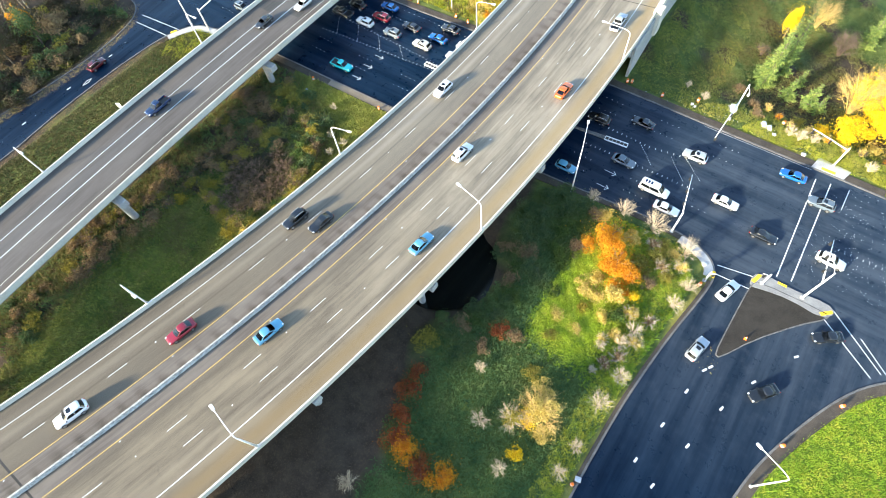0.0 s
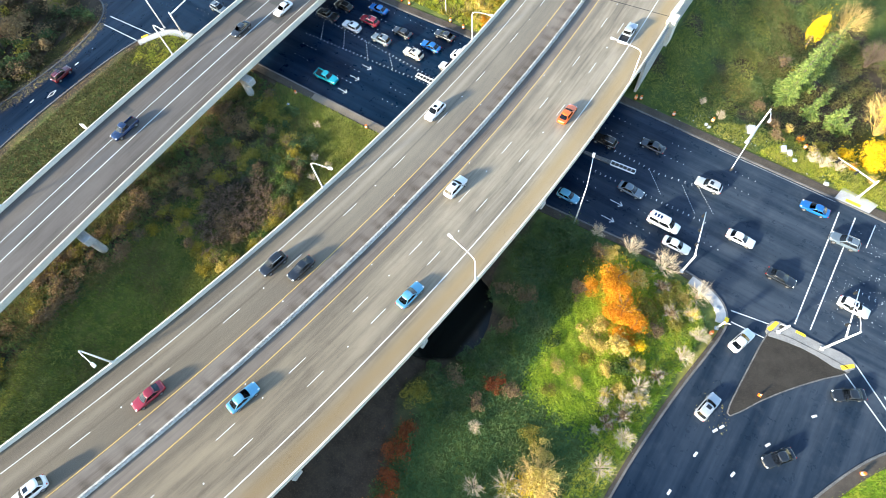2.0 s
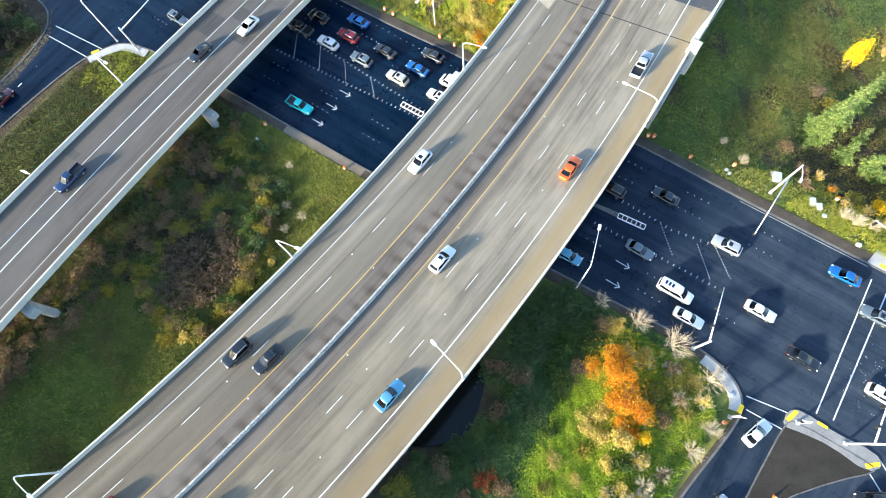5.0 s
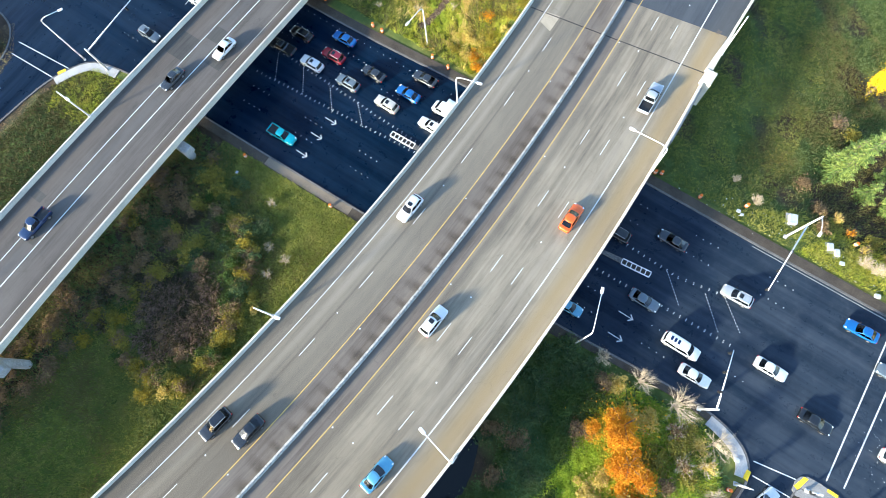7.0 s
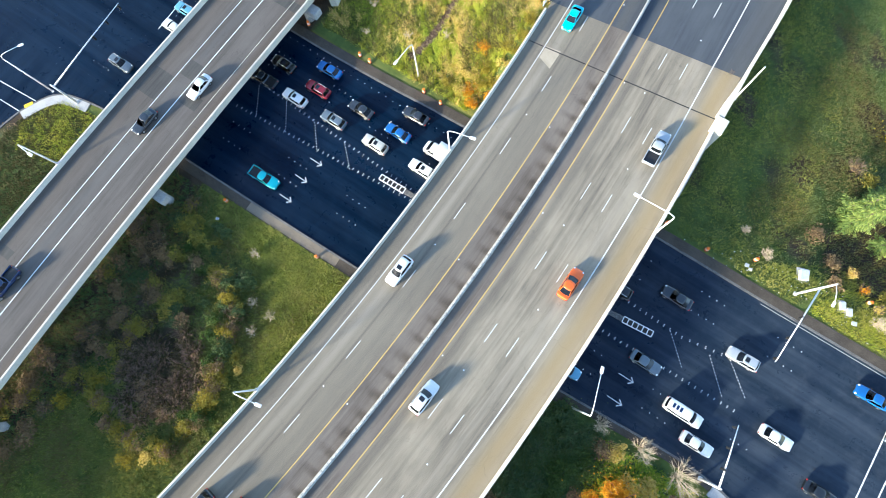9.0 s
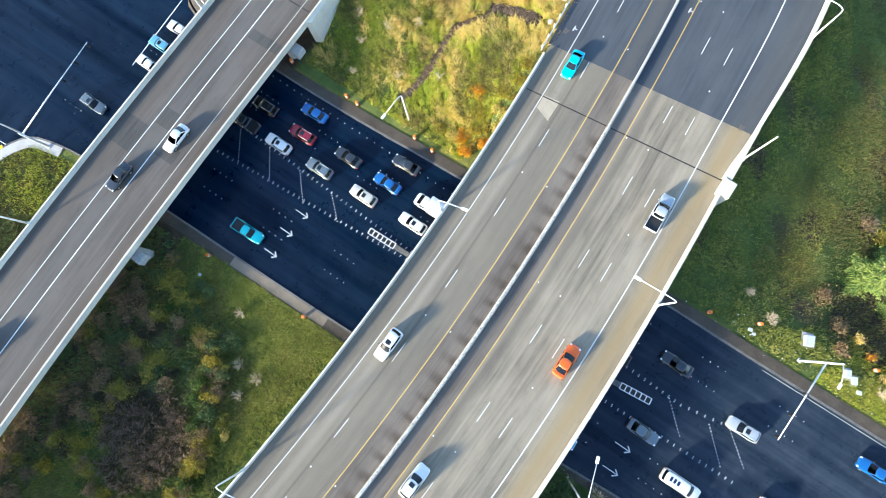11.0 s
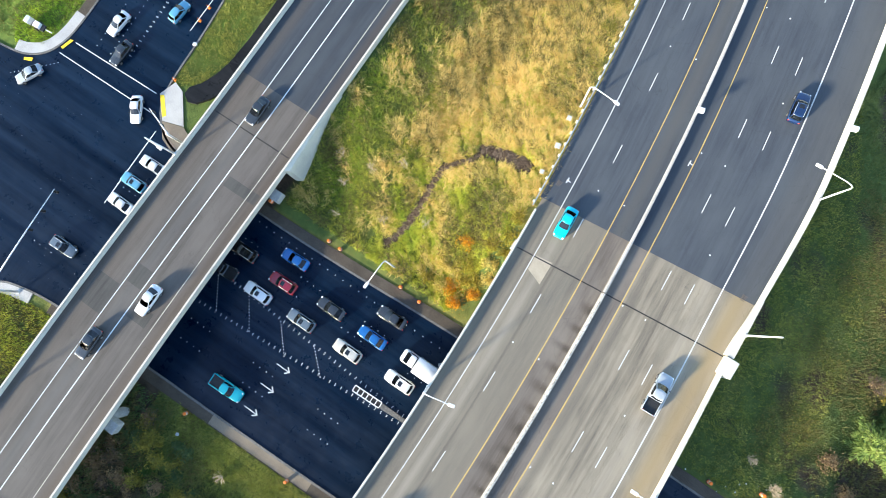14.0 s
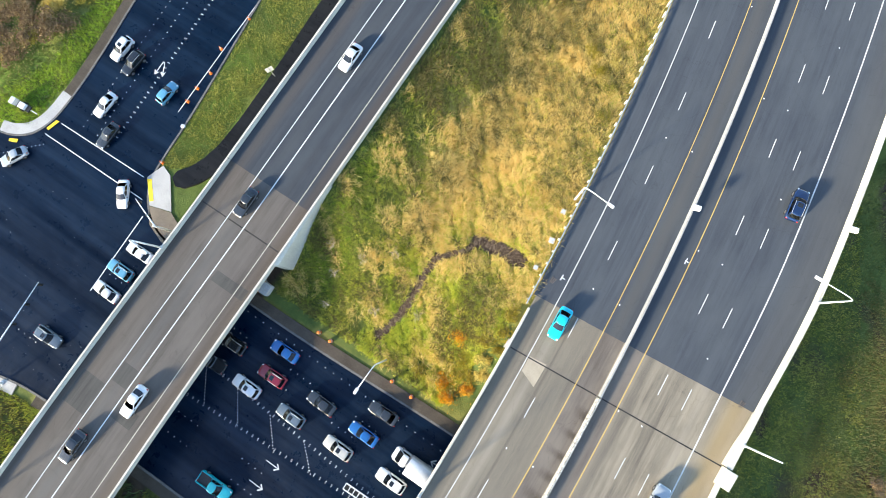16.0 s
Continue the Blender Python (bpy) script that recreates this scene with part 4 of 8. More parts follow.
def arrow(x, y, turn, label="white painted lane arrow", solid=False):
    """Shaft with a barbed head."""
    b = bmnew()
    L = 1.2
    P = [[(-L, -0.06), (L, -0.06), (L, 0.06), (-L, 0.06)], [(L + 0.12, 0), (L - 0.55, -0.6), (L - 0.68, -0.49), (L - 0.14, 0)], [(L + 0.12, 0), (L - 0.14, 0), (L - 0.68, 0.49), (L - 0.55, 0.6)]]
    if solid:
        P = [[(-L, -0.08), (L - 0.45, -0.08), (L - 0.45, 0.08), (-L, 0.08)], [(L + 0.25, 0), (L - 0.62, -0.55), (L - 0.42, -0.1), (L - 0.42, 0)], [(L + 0.25, 0), (L - 0.42, 0), (L - 0.42, 0.1), (L - 0.62, 0.55)]]
    for q in P:
        b.faces.new([b.verts.new((*v, 0)) for v in q])
    ob = part("lane_arrow", b, M_WHITE)
    ob.matrix_basis = pose(x, y, 0.034, 0, 0, turn)
    return tagged(ob, label, "road marking", "lane arrows", "structure")


for x, y in ((-72.1, 68.4), (-72.5, 64.7), (-72.6, 60.6), (-12.6, 70.0), (-12.8, 66.4), (-12.6, 62.7)):
    arrow(x, y, 0)
arrow(-51.6, 82.0, 180)
for dx, turn in ((0, -90), (0.75, -62)):
    arrow(-125.2 + dx, 109 + dx * 0.3, turn, "white painted two-way lane arrow", True)
b = bmnew()
for s in ((-1.3, 0, 0, 0.45), (0, 0.45, 1.3, 0), (1.3, 0, 0, -0.45), (0, -0.45, -1.3, 0)):
    a, c = Vector(s[:2]), Vector(s[2:])
    n = (c - a).normalized()
    n = Vector((-n.y, n.x)) * 0.08
    b.faces.new([b.verts.new((*v, 0)) for v in (a - n, c - n, c + n, a + n)])
dm = part("lane_diamond", b, M_WHITE)
dm.matrix_basis = pose(-127.6, 26.2, 0.034, 0, 0, 92)
tagged(dm, "white painted lane diamond", "road marking", kind="structure")


def dot_rows(label, rows, r=0.10, mat=None):
    """Raised round markers: rows of (from, to, spacing, on, off, doubled)."""
    vs, fs = [], []
    for a, c, gap, on, off, dbl in rows:
        a, c = Vector(a), Vector(c)
        d = (c - a)
        L = d.length
        d.normalize()
        n = Vector((-d.y, d.x))
        k = 0
        s = 0.0
        while s <= L + 0.01:
            if k % (on + off) < on:
                for q in ((-0.13, 0.13) if dbl else (0,)):
                    p = a + d * s + n * q
                    i = len(vs)
                    vs += [(p.x + r * math.cos(m * math.pi / 3), p.y + r * math.sin(m * math.pi / 3), 0.02) for m in range(6)]
                    vs += [(p.x + r * 0.6 * math.cos(m * math.pi / 3), p.y + r * 0.6 * math.sin(m * math.pi / 3), 0.045) for m in range(6)]
                    fs += [(i + m, i + (m + 1) % 6, i + 6 + (m + 1) % 6, i + 6 + m) for m in range(6)] + [tuple(i + 6 + m for m in range(6))]
            k += 1
            s += gap
    return tagged(raw("lane_studs", vs, fs, mat or M_REFL), label, "road studs", "lane studs", "stuff")


dot_rows("white raised ceramic lane studs between the bridges", [
    ((-96, 85.0 - 0.3), (-51, 84.0), 1.5, 1, 0, False),
    ((-92.5, 78.3), (-51, 78.3), 1.22, 4, 6, False), ((-90, 81.3), (-53, 80.9), 1.22, 4, 6, False),
    ((-92, 75.0), (-53, 72.9), 1.0, 1, 0, True), ((-90, 69.2), (-53, 71.6), 1.0, 1, 0, True),
    ((-89.0, 74.2), (-86.0, 69.6), 0.48, 1, 0, False), ((-82.9, 74.2), (-79.6, 69.7), 0.48, 1, 0, False), ((-76.5, 73.9), (-73.0, 69.9), 0.48, 1, 0, False), ((-70.1, 73.8), (-66.5, 70.4), 0.48, 1, 0, False),
    ((-100.8, 66.5), (-50, 66.5), 1.22, 4, 6, False), ((-100.4, 63.2), (-50, 63.2), 1.22, 4, 6, False)], 0.085)
dot_rows("white raised ceramic lane studs east of the freeway", [
    ((-20, 76.4), (-9, 76.0), 1.0, 1, 0, True), ((-20, 70.4), (2, 70.9), 1.0, 1, 0, True),
    ((-10.8, 75.9), (-6.8, 72.0), 0.48, 1, 0, False), ((-4.4, 75.9), (-0.2, 71.6), 0.48, 1, 0, False), ((-2.0, 77.2), (2.6, 73.2), 0.48, 1, 0, False), ((-9, 76), (-2, 77.2), 1.2, 1, 0, True),
    ((-21, 67.2), (6, 67.2), 1.22, 4, 6, False), ((-21, 64.0), (0, 64.0), 1.22, 4, 6, False), ((-22, 80.2), (14, 80.4), 1.22, 4, 6, False), ((-22, 83.6), (14, 83.6), 1.22, 4, 6, False),
    ] + [((27, 72.0), (60, 72.4), 1.0, 1, 0, True), ((27, 76), (60, 76), 1.22, 4, 6, False), ((27, 80), (60, 80), 1.22, 4, 6, False), ((27, 68), (60, 68), 1.22, 4, 6, False)], 0.085)
dot_rows("white raised ceramic lane studs on the north leg", [
    ((-130.0, 93.9), (-131.2, 125), 1.22, 1, 0, False), ((-123.9, 95.5), (-124.8, 125), 1.0, 1, 0, True), ((-127.0, 94), (-128.4, 125), 1.22, 1, 0, False)], 0.095)
dot_rows("white raised lane studs on the western junction", [
    ((-160, 70), (-137, 70), 1.22, 4, 6, False), ((-112, 77), (-104, 77), 1.22, 4, 6, False), ((-118, 62), (-100, 62), 1.22, 4, 6, False),
    ((-140, 82), (-133.5, 88.3), 0.7, 1, 0, False), ((-129.3, 4), (-130.3, 40), 9.0, 1, 0, False)], 0.095)
sl = thing("lane_markings", "short white lane dashes on the slip road", "road marking", "street markings", "structure")
for x, y, a in ((16.0, 34.5, 80), (15.0, 27.7, 82), (13.8, 20.8, 82), (13.0, 13.5, 84), (12.6, 6, 86), (21.4, 34.9, 75), (19.3, 26.9, 75), (17.3, 18.9, 76), (16.4, 11, 80), (17.0, 39.2, 60), (17.6, 40.2, 60), (28.1, 49.1, 50), (24.0, 41.5, 62)):
    d = Vector((math.cos(radians(a)), math.sin(radians(a)))) * 0.42
    bar_mark("lane_dash", (x - d.x, y - d.y), (x + d.x, y + d.y), 0.34, M_WHITE, sl)
nl = thing("lane_markings", "short white lane dashes on the south leg", "road marking", "street markings", "structure")
for y in (-40, -28, -15, -3, 10, 22.5, 35):
    x = -129.8 - 0.0016 * max(10 - y, 0) ** 2
    bar_mark("lane_dash", (x, y - 0.5), (x, y + 0.5), 0.3, M_WHITE, nl)

# studs between the freeway's lane dashes
vs, fs = [], []
for k in range(-11, 14):
    y = 78.6 + 12.19 * k
    for o in (-7.15, 9.75, -3.1) if k % 2 else (6.35, 2.95):
        p = MAIN.at(o, y, 0.0)
        i = len(vs)
        vs += [(p.x - .09, p.y - .09, p.z + .006), (p.x + .09, p.y - .09, p.z + .006), (p.x + .09, p.y + .09, p.z + .006), (p.x - .09, p.y + .09, p.z + .006),
               (p.x - .06, p.y - .06, p.z + .03), (p.x + .06, p.y - .06, p.z + .03), (p.x + .06, p.y + .06, p.z + .03), (p.x - .06, p.y + .06, p.z + .03)]
        fs += [(i, i + 1, i + 5, i + 4), (i + 1, i + 2, i + 6, i + 5), (i + 2, i + 3, i + 7, i + 6), (i + 3, i, i + 4, i + 7), (i + 4, i + 5, i + 6, i + 7)]
tagged(raw("lane_studs", vs, fs, M_REFL), "white raised studs between freeway lane dashes", "road studs", "lane studs", "stuff")
for o, y in ((-11.2, 114.2), (2.5, 125.2)):
    b = bmnew()
    for x0, x1, y0, y1 in ((-0.55, 0.55, -0.08, 0.08), (-0.5, -0.34, -0.45, 0.45)):
        b.faces.new([b.verts.new((*v, 0)) for v in ((x0, y0), (x1, y0), (x1, y1), (x0, y1))])
    t = part("survey_mark", b, M_WHITE)
    p = MAIN.at(o, y, 0.012)
    t.matrix_basis = pose(*p, 0, 3.4, 0)
    tagged(t, "small white T-shaped survey mark on asphalt", "road marking", "survey marks", "structure")
for o, y in ((-12.3, 113.2), (16.0, 112.4)):
    b = bmnew()
    for i in range(5):
        bx(b, -0.45, 0.45, -0.42 + i * 0.18, -0.34 + i * 0.18, 0, 0.012)
    for i in (-0.5, 0.45):
        bx(b, i, i + 0.06, -0.5, 0.5, 0, 0.012)
    t = part("drain_grate", b, M_SHOULDER)
    t.matrix_basis = pose(*MAIN.at(o, y, 0.004), 0, 3.4, 0)
    tagged(t, "rusty square drain grate in the shoulder", "drain", "drain grates", "structure")

# soft dark drip stains along the inner shoulder, one to each barrier length
stain, nt, bb = base_mat("drip_stain", 0.9, 0, 0.2)
uvc = coords(nt, "UV")
sp = nt.nodes.new("ShaderNodeSeparateXYZ")
nt.links.new(uvc, sp.inputs[0])


def mth(op, x, y=0.0):
    n = nt.nodes.new("ShaderNodeMath")
    n.operation = op
    for s, v in zip(n.inputs, (x, y)):
        if isinstance(v, (int, float)):
            s.default_value = v
        else:
            nt.links.new(v, s)
    return n.outputs[0]


bell = mth('POWER', mth('SUBTRACT', 1.0, mth('MULTIPLY', sp.outputs[1], sp.outputs[1])), 1.6)
fade = mth('SUBTRACT', 1.0, sp.outputs[0])
alpha = mth('MULTIPLY', mth('MULTIPLY', bell, fade), mth('ADD', noise_tex(nt, coords(nt, "Object"), 1.6), 0.35))
bb.inputs["Base Color"].default_value = rgb(0.045, 0.034, 0.026)
nt.links.new(mth('MINIMUM', mth('MULTIPLY', alpha, 0.42), 0.4), bb.inputs["Alpha"])
st = thing("shoulder_stains", "soft dark drip stains beside the median barrier", "stain", kind="structure")
rs = random.Random(5)
for k in range(57):
    y = SOUTH + 1.2 + 3.05 * k
    w, L = rs.uniform(0.7, 1.15), rs.uniform(2.0, 2.9)
    raw("drip_stain", [MAIN.at(o, yy, 0.0085) for o, yy in ((-0.34, y - w), (-0.34, y + w), (-0.34 - L, y + w), (-0.34 - L, y - w))], [(0, 1, 2, 3)], stain, st, "", [(0, -1), (0, 1), (1, 1), (1, -1)])

# ---- traffic island ----
M_ISLAND = mottled("island_asphalt", (0.020, 0.018, 0.016), (0.038, 0.034, 0.029), (0.075, 0.064, 0.052), 0.4, 16.0, spec=0.08, bmp=0.1)
M_ISLEWALK = mottled("worn_walkway", (0.16, 0.155, 0.15), (0.24, 0.235, 0.225), (0.33, 0.32, 0.31), 0.5, 6.0)
isl = thing("traffic_island", "triangular asphalt traffic island with pale kerbed walkway", "traffic island", kind="structure")
tri = rounded([(17.9, 57.4), (18.6, 58.6), (29.6, 58.9), (30.2, 58.2), (26.5, 54.5), (21.5, 48.2), (18.1, 42.4), (17.4, 42.6), (17.5, 48)], 1)
flat_poly("island_surface", tri, 0.16, M_ISLAND, 0.3, isl, "leaf-strewn brownish asphalt surface")
walkp = rounded([(17.6, 57.0), (17.4, 59.6), (19.0, 60.6), (24, 60.2), (29.4, 60.8), (31.0, 59.6), (29.4, 57.6), (24, 58.2), (20, 57.6)], 1)
flat_poly("walkway", walkp, 0.185, M_ISLEWALK, 0.3, isl, "pale concrete walkway")
strip("island_kerb", tri + tri[:1], 0.0, 0.18, -0.1, 0.2, M_KERB, isl)
for pts in ([(17.5, 58.2), (18.2, 60.1), (18.8, 60.1), (18.2, 58.0)], [(21.4, 60.0), (22.9, 60.0), (22.9, 60.45), (21.4, 60.45)], [(29.2, 58.0), (30.6, 59.4), (30.3, 59.9), (28.7, 58.5)]):
    flat_poly("tactile_pad", pts, 0.20, M_TACTILE, 0.03, isl, "yellow tactile paving")
for pts in ([(-115.1, 92.7), (-112.5, 89.9), (-112.0, 90.4), (-114.5, 93.1)], [(-134.0, 92.4), (-134.6, 92.3), (-135.2, 90.3), (-134.7, 90.2)], [(-138.2, 86.2), (-139.6, 85.5), (-139.4, 85.05), (-138.0, 85.6)], [(11.5, 55.3), (12.2, 55.2), (12.1, 56.6), (11.5, 56.6)], [(-121.6, 49.6), (-122.3, 48.2), (-122.9, 48.5), (-122.1, 49.9)], [(20.3, 87.6), (22.8, 87.6), (22.8, 88.2), (20.3, 88.2)]):
    tagged(flat_poly("tactile_pad", pts, 0.175, M_TACTILE, 0.05), "yellow tactile paving at the kerb ramp", "tactile paving", "tactile pads", "structure")
tagged(flat_poly("pavement", [(18.6, 87.3), (24.4, 87.3), (25.2, 89.8), (19.2, 90.2)], 0.16, M_WALK, 0.3), "pale concrete kerb ramp landing", "pavement", "pavements", "structure")


def median_nose(x0, x1, y0, y1):
    """Long kerbed nose with square cells that are dark inside, and a plain tapering tail."""
    L = math.hypot(x1 - x0, y1 - y0)
    t = thing("median_nose", "white kerbed median nose with dark square cells", "median island", "median noses", m=pose(x0, y0, 0.0, 0, 0, math.degrees(math.atan2(y1 - y0, x1 - x0))))
    c = L * 0.62
    b = bmnew()
    bx(b, 0, c, -0.52, -0.41, 0, 0.3)
    bx(b, 0, c, 0.41, 0.52, 0, 0.3)
    n = 6
    for i in range(n + 1):
        bx(b, i * c / n - 0.06, i * c / n + 0.06, -0.408, 0.408, 0, 0.29)
    part("cell_frame", b, M_REFL, t, "white concrete cell frame")
    b = bmnew()
    bx(b, 0.05, c - 0.05, -0.41, 0.41, 0.0, 0.12)
    part("cell_fill", b, M_JOINT, t, "dark soil in the cells")
    b = bmnew()
    vs = [b.verts.new(v) for v in [(c, -0.42, 0.25), (L + 6, -0.2, 0.25), (L + 6, 0.2, 0.25), (c, 0.42, 0.25), (c, -0.42, 0), (L + 6, -0.2, 0), (L + 6, 0.2, 0), (c, 0.42, 0)]]
    for f in ((0, 1, 2, 3), (4, 5, 1, 0), (5, 6, 2, 1), (6, 7, 3, 2)):
        b.faces.new([vs[i] for i in f])
    part("tail", b, M_KERB, t, "grey concrete tail")
    return t


median_nose(-61.4, -53.8, 72.1, 72.3)
median_nose(-12.8, -20.3, 74.0, 73.3)

# ---- lamps, signals ----


def street_lamp(x, y, z, toward, h=9.6, arm=3.4, label="pale grey street lamp with a curved arm", head=True):
    """toward: degrees in which the arm points."""
    t = thing("street_lamp", label, "street lamp", "street lamps", m=pose(x, y, z, 0, 0, toward))
    b = bmnew()
    bx(b, -0.22, 0.22, -0.22, 0.22, 0, 0.12, bevel=0.03)
    part("base_plate", b, M_STEEL, t)
    b = bmnew()
    tube(b, [(0, 0, 0.1), (0, 0, h * 0.55), (0, 0, h - 0.8)], [0.15, 0.12, 0.09], 10)
    part("pole", b, M_LAMP, t, smooth=True)
    if head:
        b = bmnew()
        tube(b, [(0, 0, h - 0.85), (0.12, 0, h - 0.35), (0.5, 0, h - 0.05), (1.2, 0, h + 0.12), (arm, 0, h + 0.18)], [0.09, 0.085, 0.075, 0.07, 0.06], 8)
        part("arm", b, M_LAMP, t, smooth=True)
        b = bmnew()
        bx(b, arm - 0.15, arm + 0.75, -0.21, 0.21, h + 0.08, h + 0.28, bevel=0.07)
        hd = part("luminaire", b, M_REFL, t, "pale oval lamp head")
        b = bmnew()
        bx(b, arm + 0.05, arm + 0.62, -0.15, 0.15, h + 0.05, h + 0.079)
        part("lens", b, M_HEADL, hd)
    return t


for o, y, to, h, arm in ((17.35, 36, 168, 7.7, 4.5), (17.35, 84.4, 182, 7.0, 5.0), (17.6, 129, 180, 6.9, 4.5), (17.35, -8.5, 168, 7.7, 4.5), (-13.65, 36.7, 12, 7.4, 3.4), (-13.65, 79.6, 12, 6.6, 3.4), (-13.65, -3.2, 0, 7.4, 3.4), (-14.9, 125.0, -6, 7.0, 3.8)):
    p = MAIN.at(o, y, -0.3 if o < -14 else 0.84)
    street_lamp(p.x, p.y, p.z, to, h, arm)
p = MAIN.at(17.8, 108, 0.9)
street_lamp(p.x, p.y, p.z, 180, 9.2, head=False, label="plain pale grey pole on the end wall")
for y in (3.5, 45.0, 86.4):
    p = LEFT.at(-7.65, y, 0.84)
    street_lamp(p.x, p.y, p.z, 0, 7.6, 2.8)
street_lamp(-66.4, 90.4, float(height([(-66.4, 90.4)])[0]), -92, 9.5, 3.8)
street_lamp(-17.0, 58.4, 0.1, 108, 13.2, 5.4)
street_lamp(28.8, 26.6, 0.1, 160, 11.5, 4.6)
street_lamp(-120.2, 53.4, 0.1, 60, 11.0, 3.6)


def signal_mast(x, y, z, toward, length, h=6.3, lamp=0.0, heads=3, label="galvanised traffic signal mast with a long arm"):
    t = thing("traffic_signal", label, "traffic signal", "traffic signals", m=pose(x, y, z, 0, 0, toward))
    b = bmnew()
    bx(b, -0.3, 0.3, -0.3, 0.3, 0, 0.15, bevel=0.04)
    part("base_plate", b, M_STEEL, t)
    top = h + 0.4 if not lamp else lamp
    b = bmnew()
    tube(b, [(0, 0, 0.1), (0, 0, h), (0, 0, top)], [0.2, 0.16, 0.11], 10)
    part("pole", b, M_LAMP, t, smooth=True)
    b = bmnew()
    tube(b, [(0, 0, h - 0.3), (length * 0.5, 0, h), (length, 0, h + 0.15)], [0.14, 0.10, 0.06], 8)
    part("mast_arm", b, M_LAMP, t, smooth=True)
    for i in range(heads):
        sx = length - 0.4 - i * min(3.4, length / heads)
        b = bmnew()
        bx(b, sx - 0.17, sx + 0.17, -0.10, 0.18, h - 0.95, h + 0.05, bevel=0.04)
        hd = part("signal_head", b, M_BLACK, t, "black signal housing")
        for j in range(3):
            b = bmnew()
            tube(b, [(sx, 0.181, h - 0.78 + j * 0.31), (sx, 0.30, h - 0.78 + j * 0.31)], 0.11, 8)
            part("visor", b, M_BLACK, hd)
    if lamp:
        b = bmnew()
        tube(b, [(0, 0, top - 0.2), (1.2, 0.4, top + 0.2), (2.4, 0.8, top + 0.2)], 0.06, 8)
        part("lamp_arm", b, M_LAMP, t, smooth=True)
        b = bmnew()
        bx(b, 2.3, 3.1, 0.6, 1.0, top + 0.08, top + 0.28, bevel=0.07)
        part("luminaire", b, M_REFL, t, "pale oval lamp head")
    return t


signal_mast(1.5, 90.7, 0.1, -93, 12.2, lamp=9.5)
signal_mast(2.4, 60.2, 0.1, 102, 8.4)
signal_mast(25.6, 59.6, 0.18, 96, 8.4, lamp=9.5)
signal_mast(19.2, 58.6, 0.18, 200, 1.2, 3.2, heads=1, label="short pedestrian signal post on the island")
signal_mast(-114.8, 54.2, 0.14, 92, 17.8, 5.7)
signal_mast(-105.8, 88.2, 0.15, 160, 5.2, 5.6, heads=2)
signal_mast(21.9, 89.5, 0.12, 168, 7.0, 5.0, heads=2)
signal_mast(11.0, 54.0, 0.14, 15, 1.0, 3.0, heads=1, label="short pedestrian signal post at the corner")


# ---- small things along the roads ----
def barrel(x, y, z=0.12, s=1.0, lean=0.0):
    t = thing("traffic_drum", "orange plastic traffic drum with white bands", "traffic drum", "traffic drums", m=pose(x, y, z, lean, 0, 0))
    b = bmnew()
    tube(b, [(0, 0, 0), (0, 0, 0.1)], 0.36 * s, 12)
    part("rubber_base", b, M_BLACK, t, "black rubber base")
    b = bmnew()
    tube(b, [(0, 0, 0.1), (0, 0, 0.35), (0, 0, 0.65), (0, 0, 0.95), (0, 0, 1.0)], [0.29 * s, 0.275 * s, 0.26 * s, 0.245 * s, 0.15 * s], 12)
    part("drum", b, M_ORANGE, t, smooth=False)
    for zz, r in ((0.4, 0.279), (0.68, 0.265)):
        b = bmnew()
        tube(b, [(0, 0, zz), (0, 0, zz + 0.13)], [r * s, (r - 0.007) * s], 12, caps=False)
        part("white_band", b, M_REFL, t)
    return t


def cone(x, y, z=0.03):
    t = thing("traffic_cone", "orange traffic cone with a white collar", "traffic cone", "traffic cones", m=pose(x, y, z))
    b = bmnew()
    bx(b, -0.25, 0.25, -0.25, 0.25, 0, 0.05, bevel=0.02)
    part("foot", b, M_ORANGE, t)
    b = bmnew()
    tube(b, [(0, 0, 0.05), (0, 0, 0.9)], [0.19, 0.04], 10)
    part("cone_body", b, M_ORANGE, t)
    b = bmnew()
    tube(b, [(0, 0, 0.48), (0, 0, 0.68)], [0.125, 0.092], 10, caps=False)
    part("collar", b, M_REFL, t)
    return t


for x, y in ((-77.2, 88.2), (-75.0, 88.1), (-63.9, 88.4), (-60.3, 88.1), (-80.5, 54.8), (-62.1, 55.6), (-12.4, 89.6), (-5.6, 92.2), (10.9, 95.4), (-20.3, 89.6), (-19.4, 90.0), (10.6, 52.8), (7.6, 12.5), (30.6, 34.5), (36.0, 45.0), (-88.6, 88.3)):
    barrel(x, y, float(height([(x, y)])[0]) if abs(y - 88) > 2.5 else 0.14)
for x, y in ((-117.1, 124), (-118.0, 117.2), (-117.0, 112.8), (-117.3, 109.5), (-117.3, 106.8), (-114.6, 96.2), (20.4, 47.6), (-100.2, 58.0)):
    cone(x, y, 0.17 if x > 0 else 0.03)


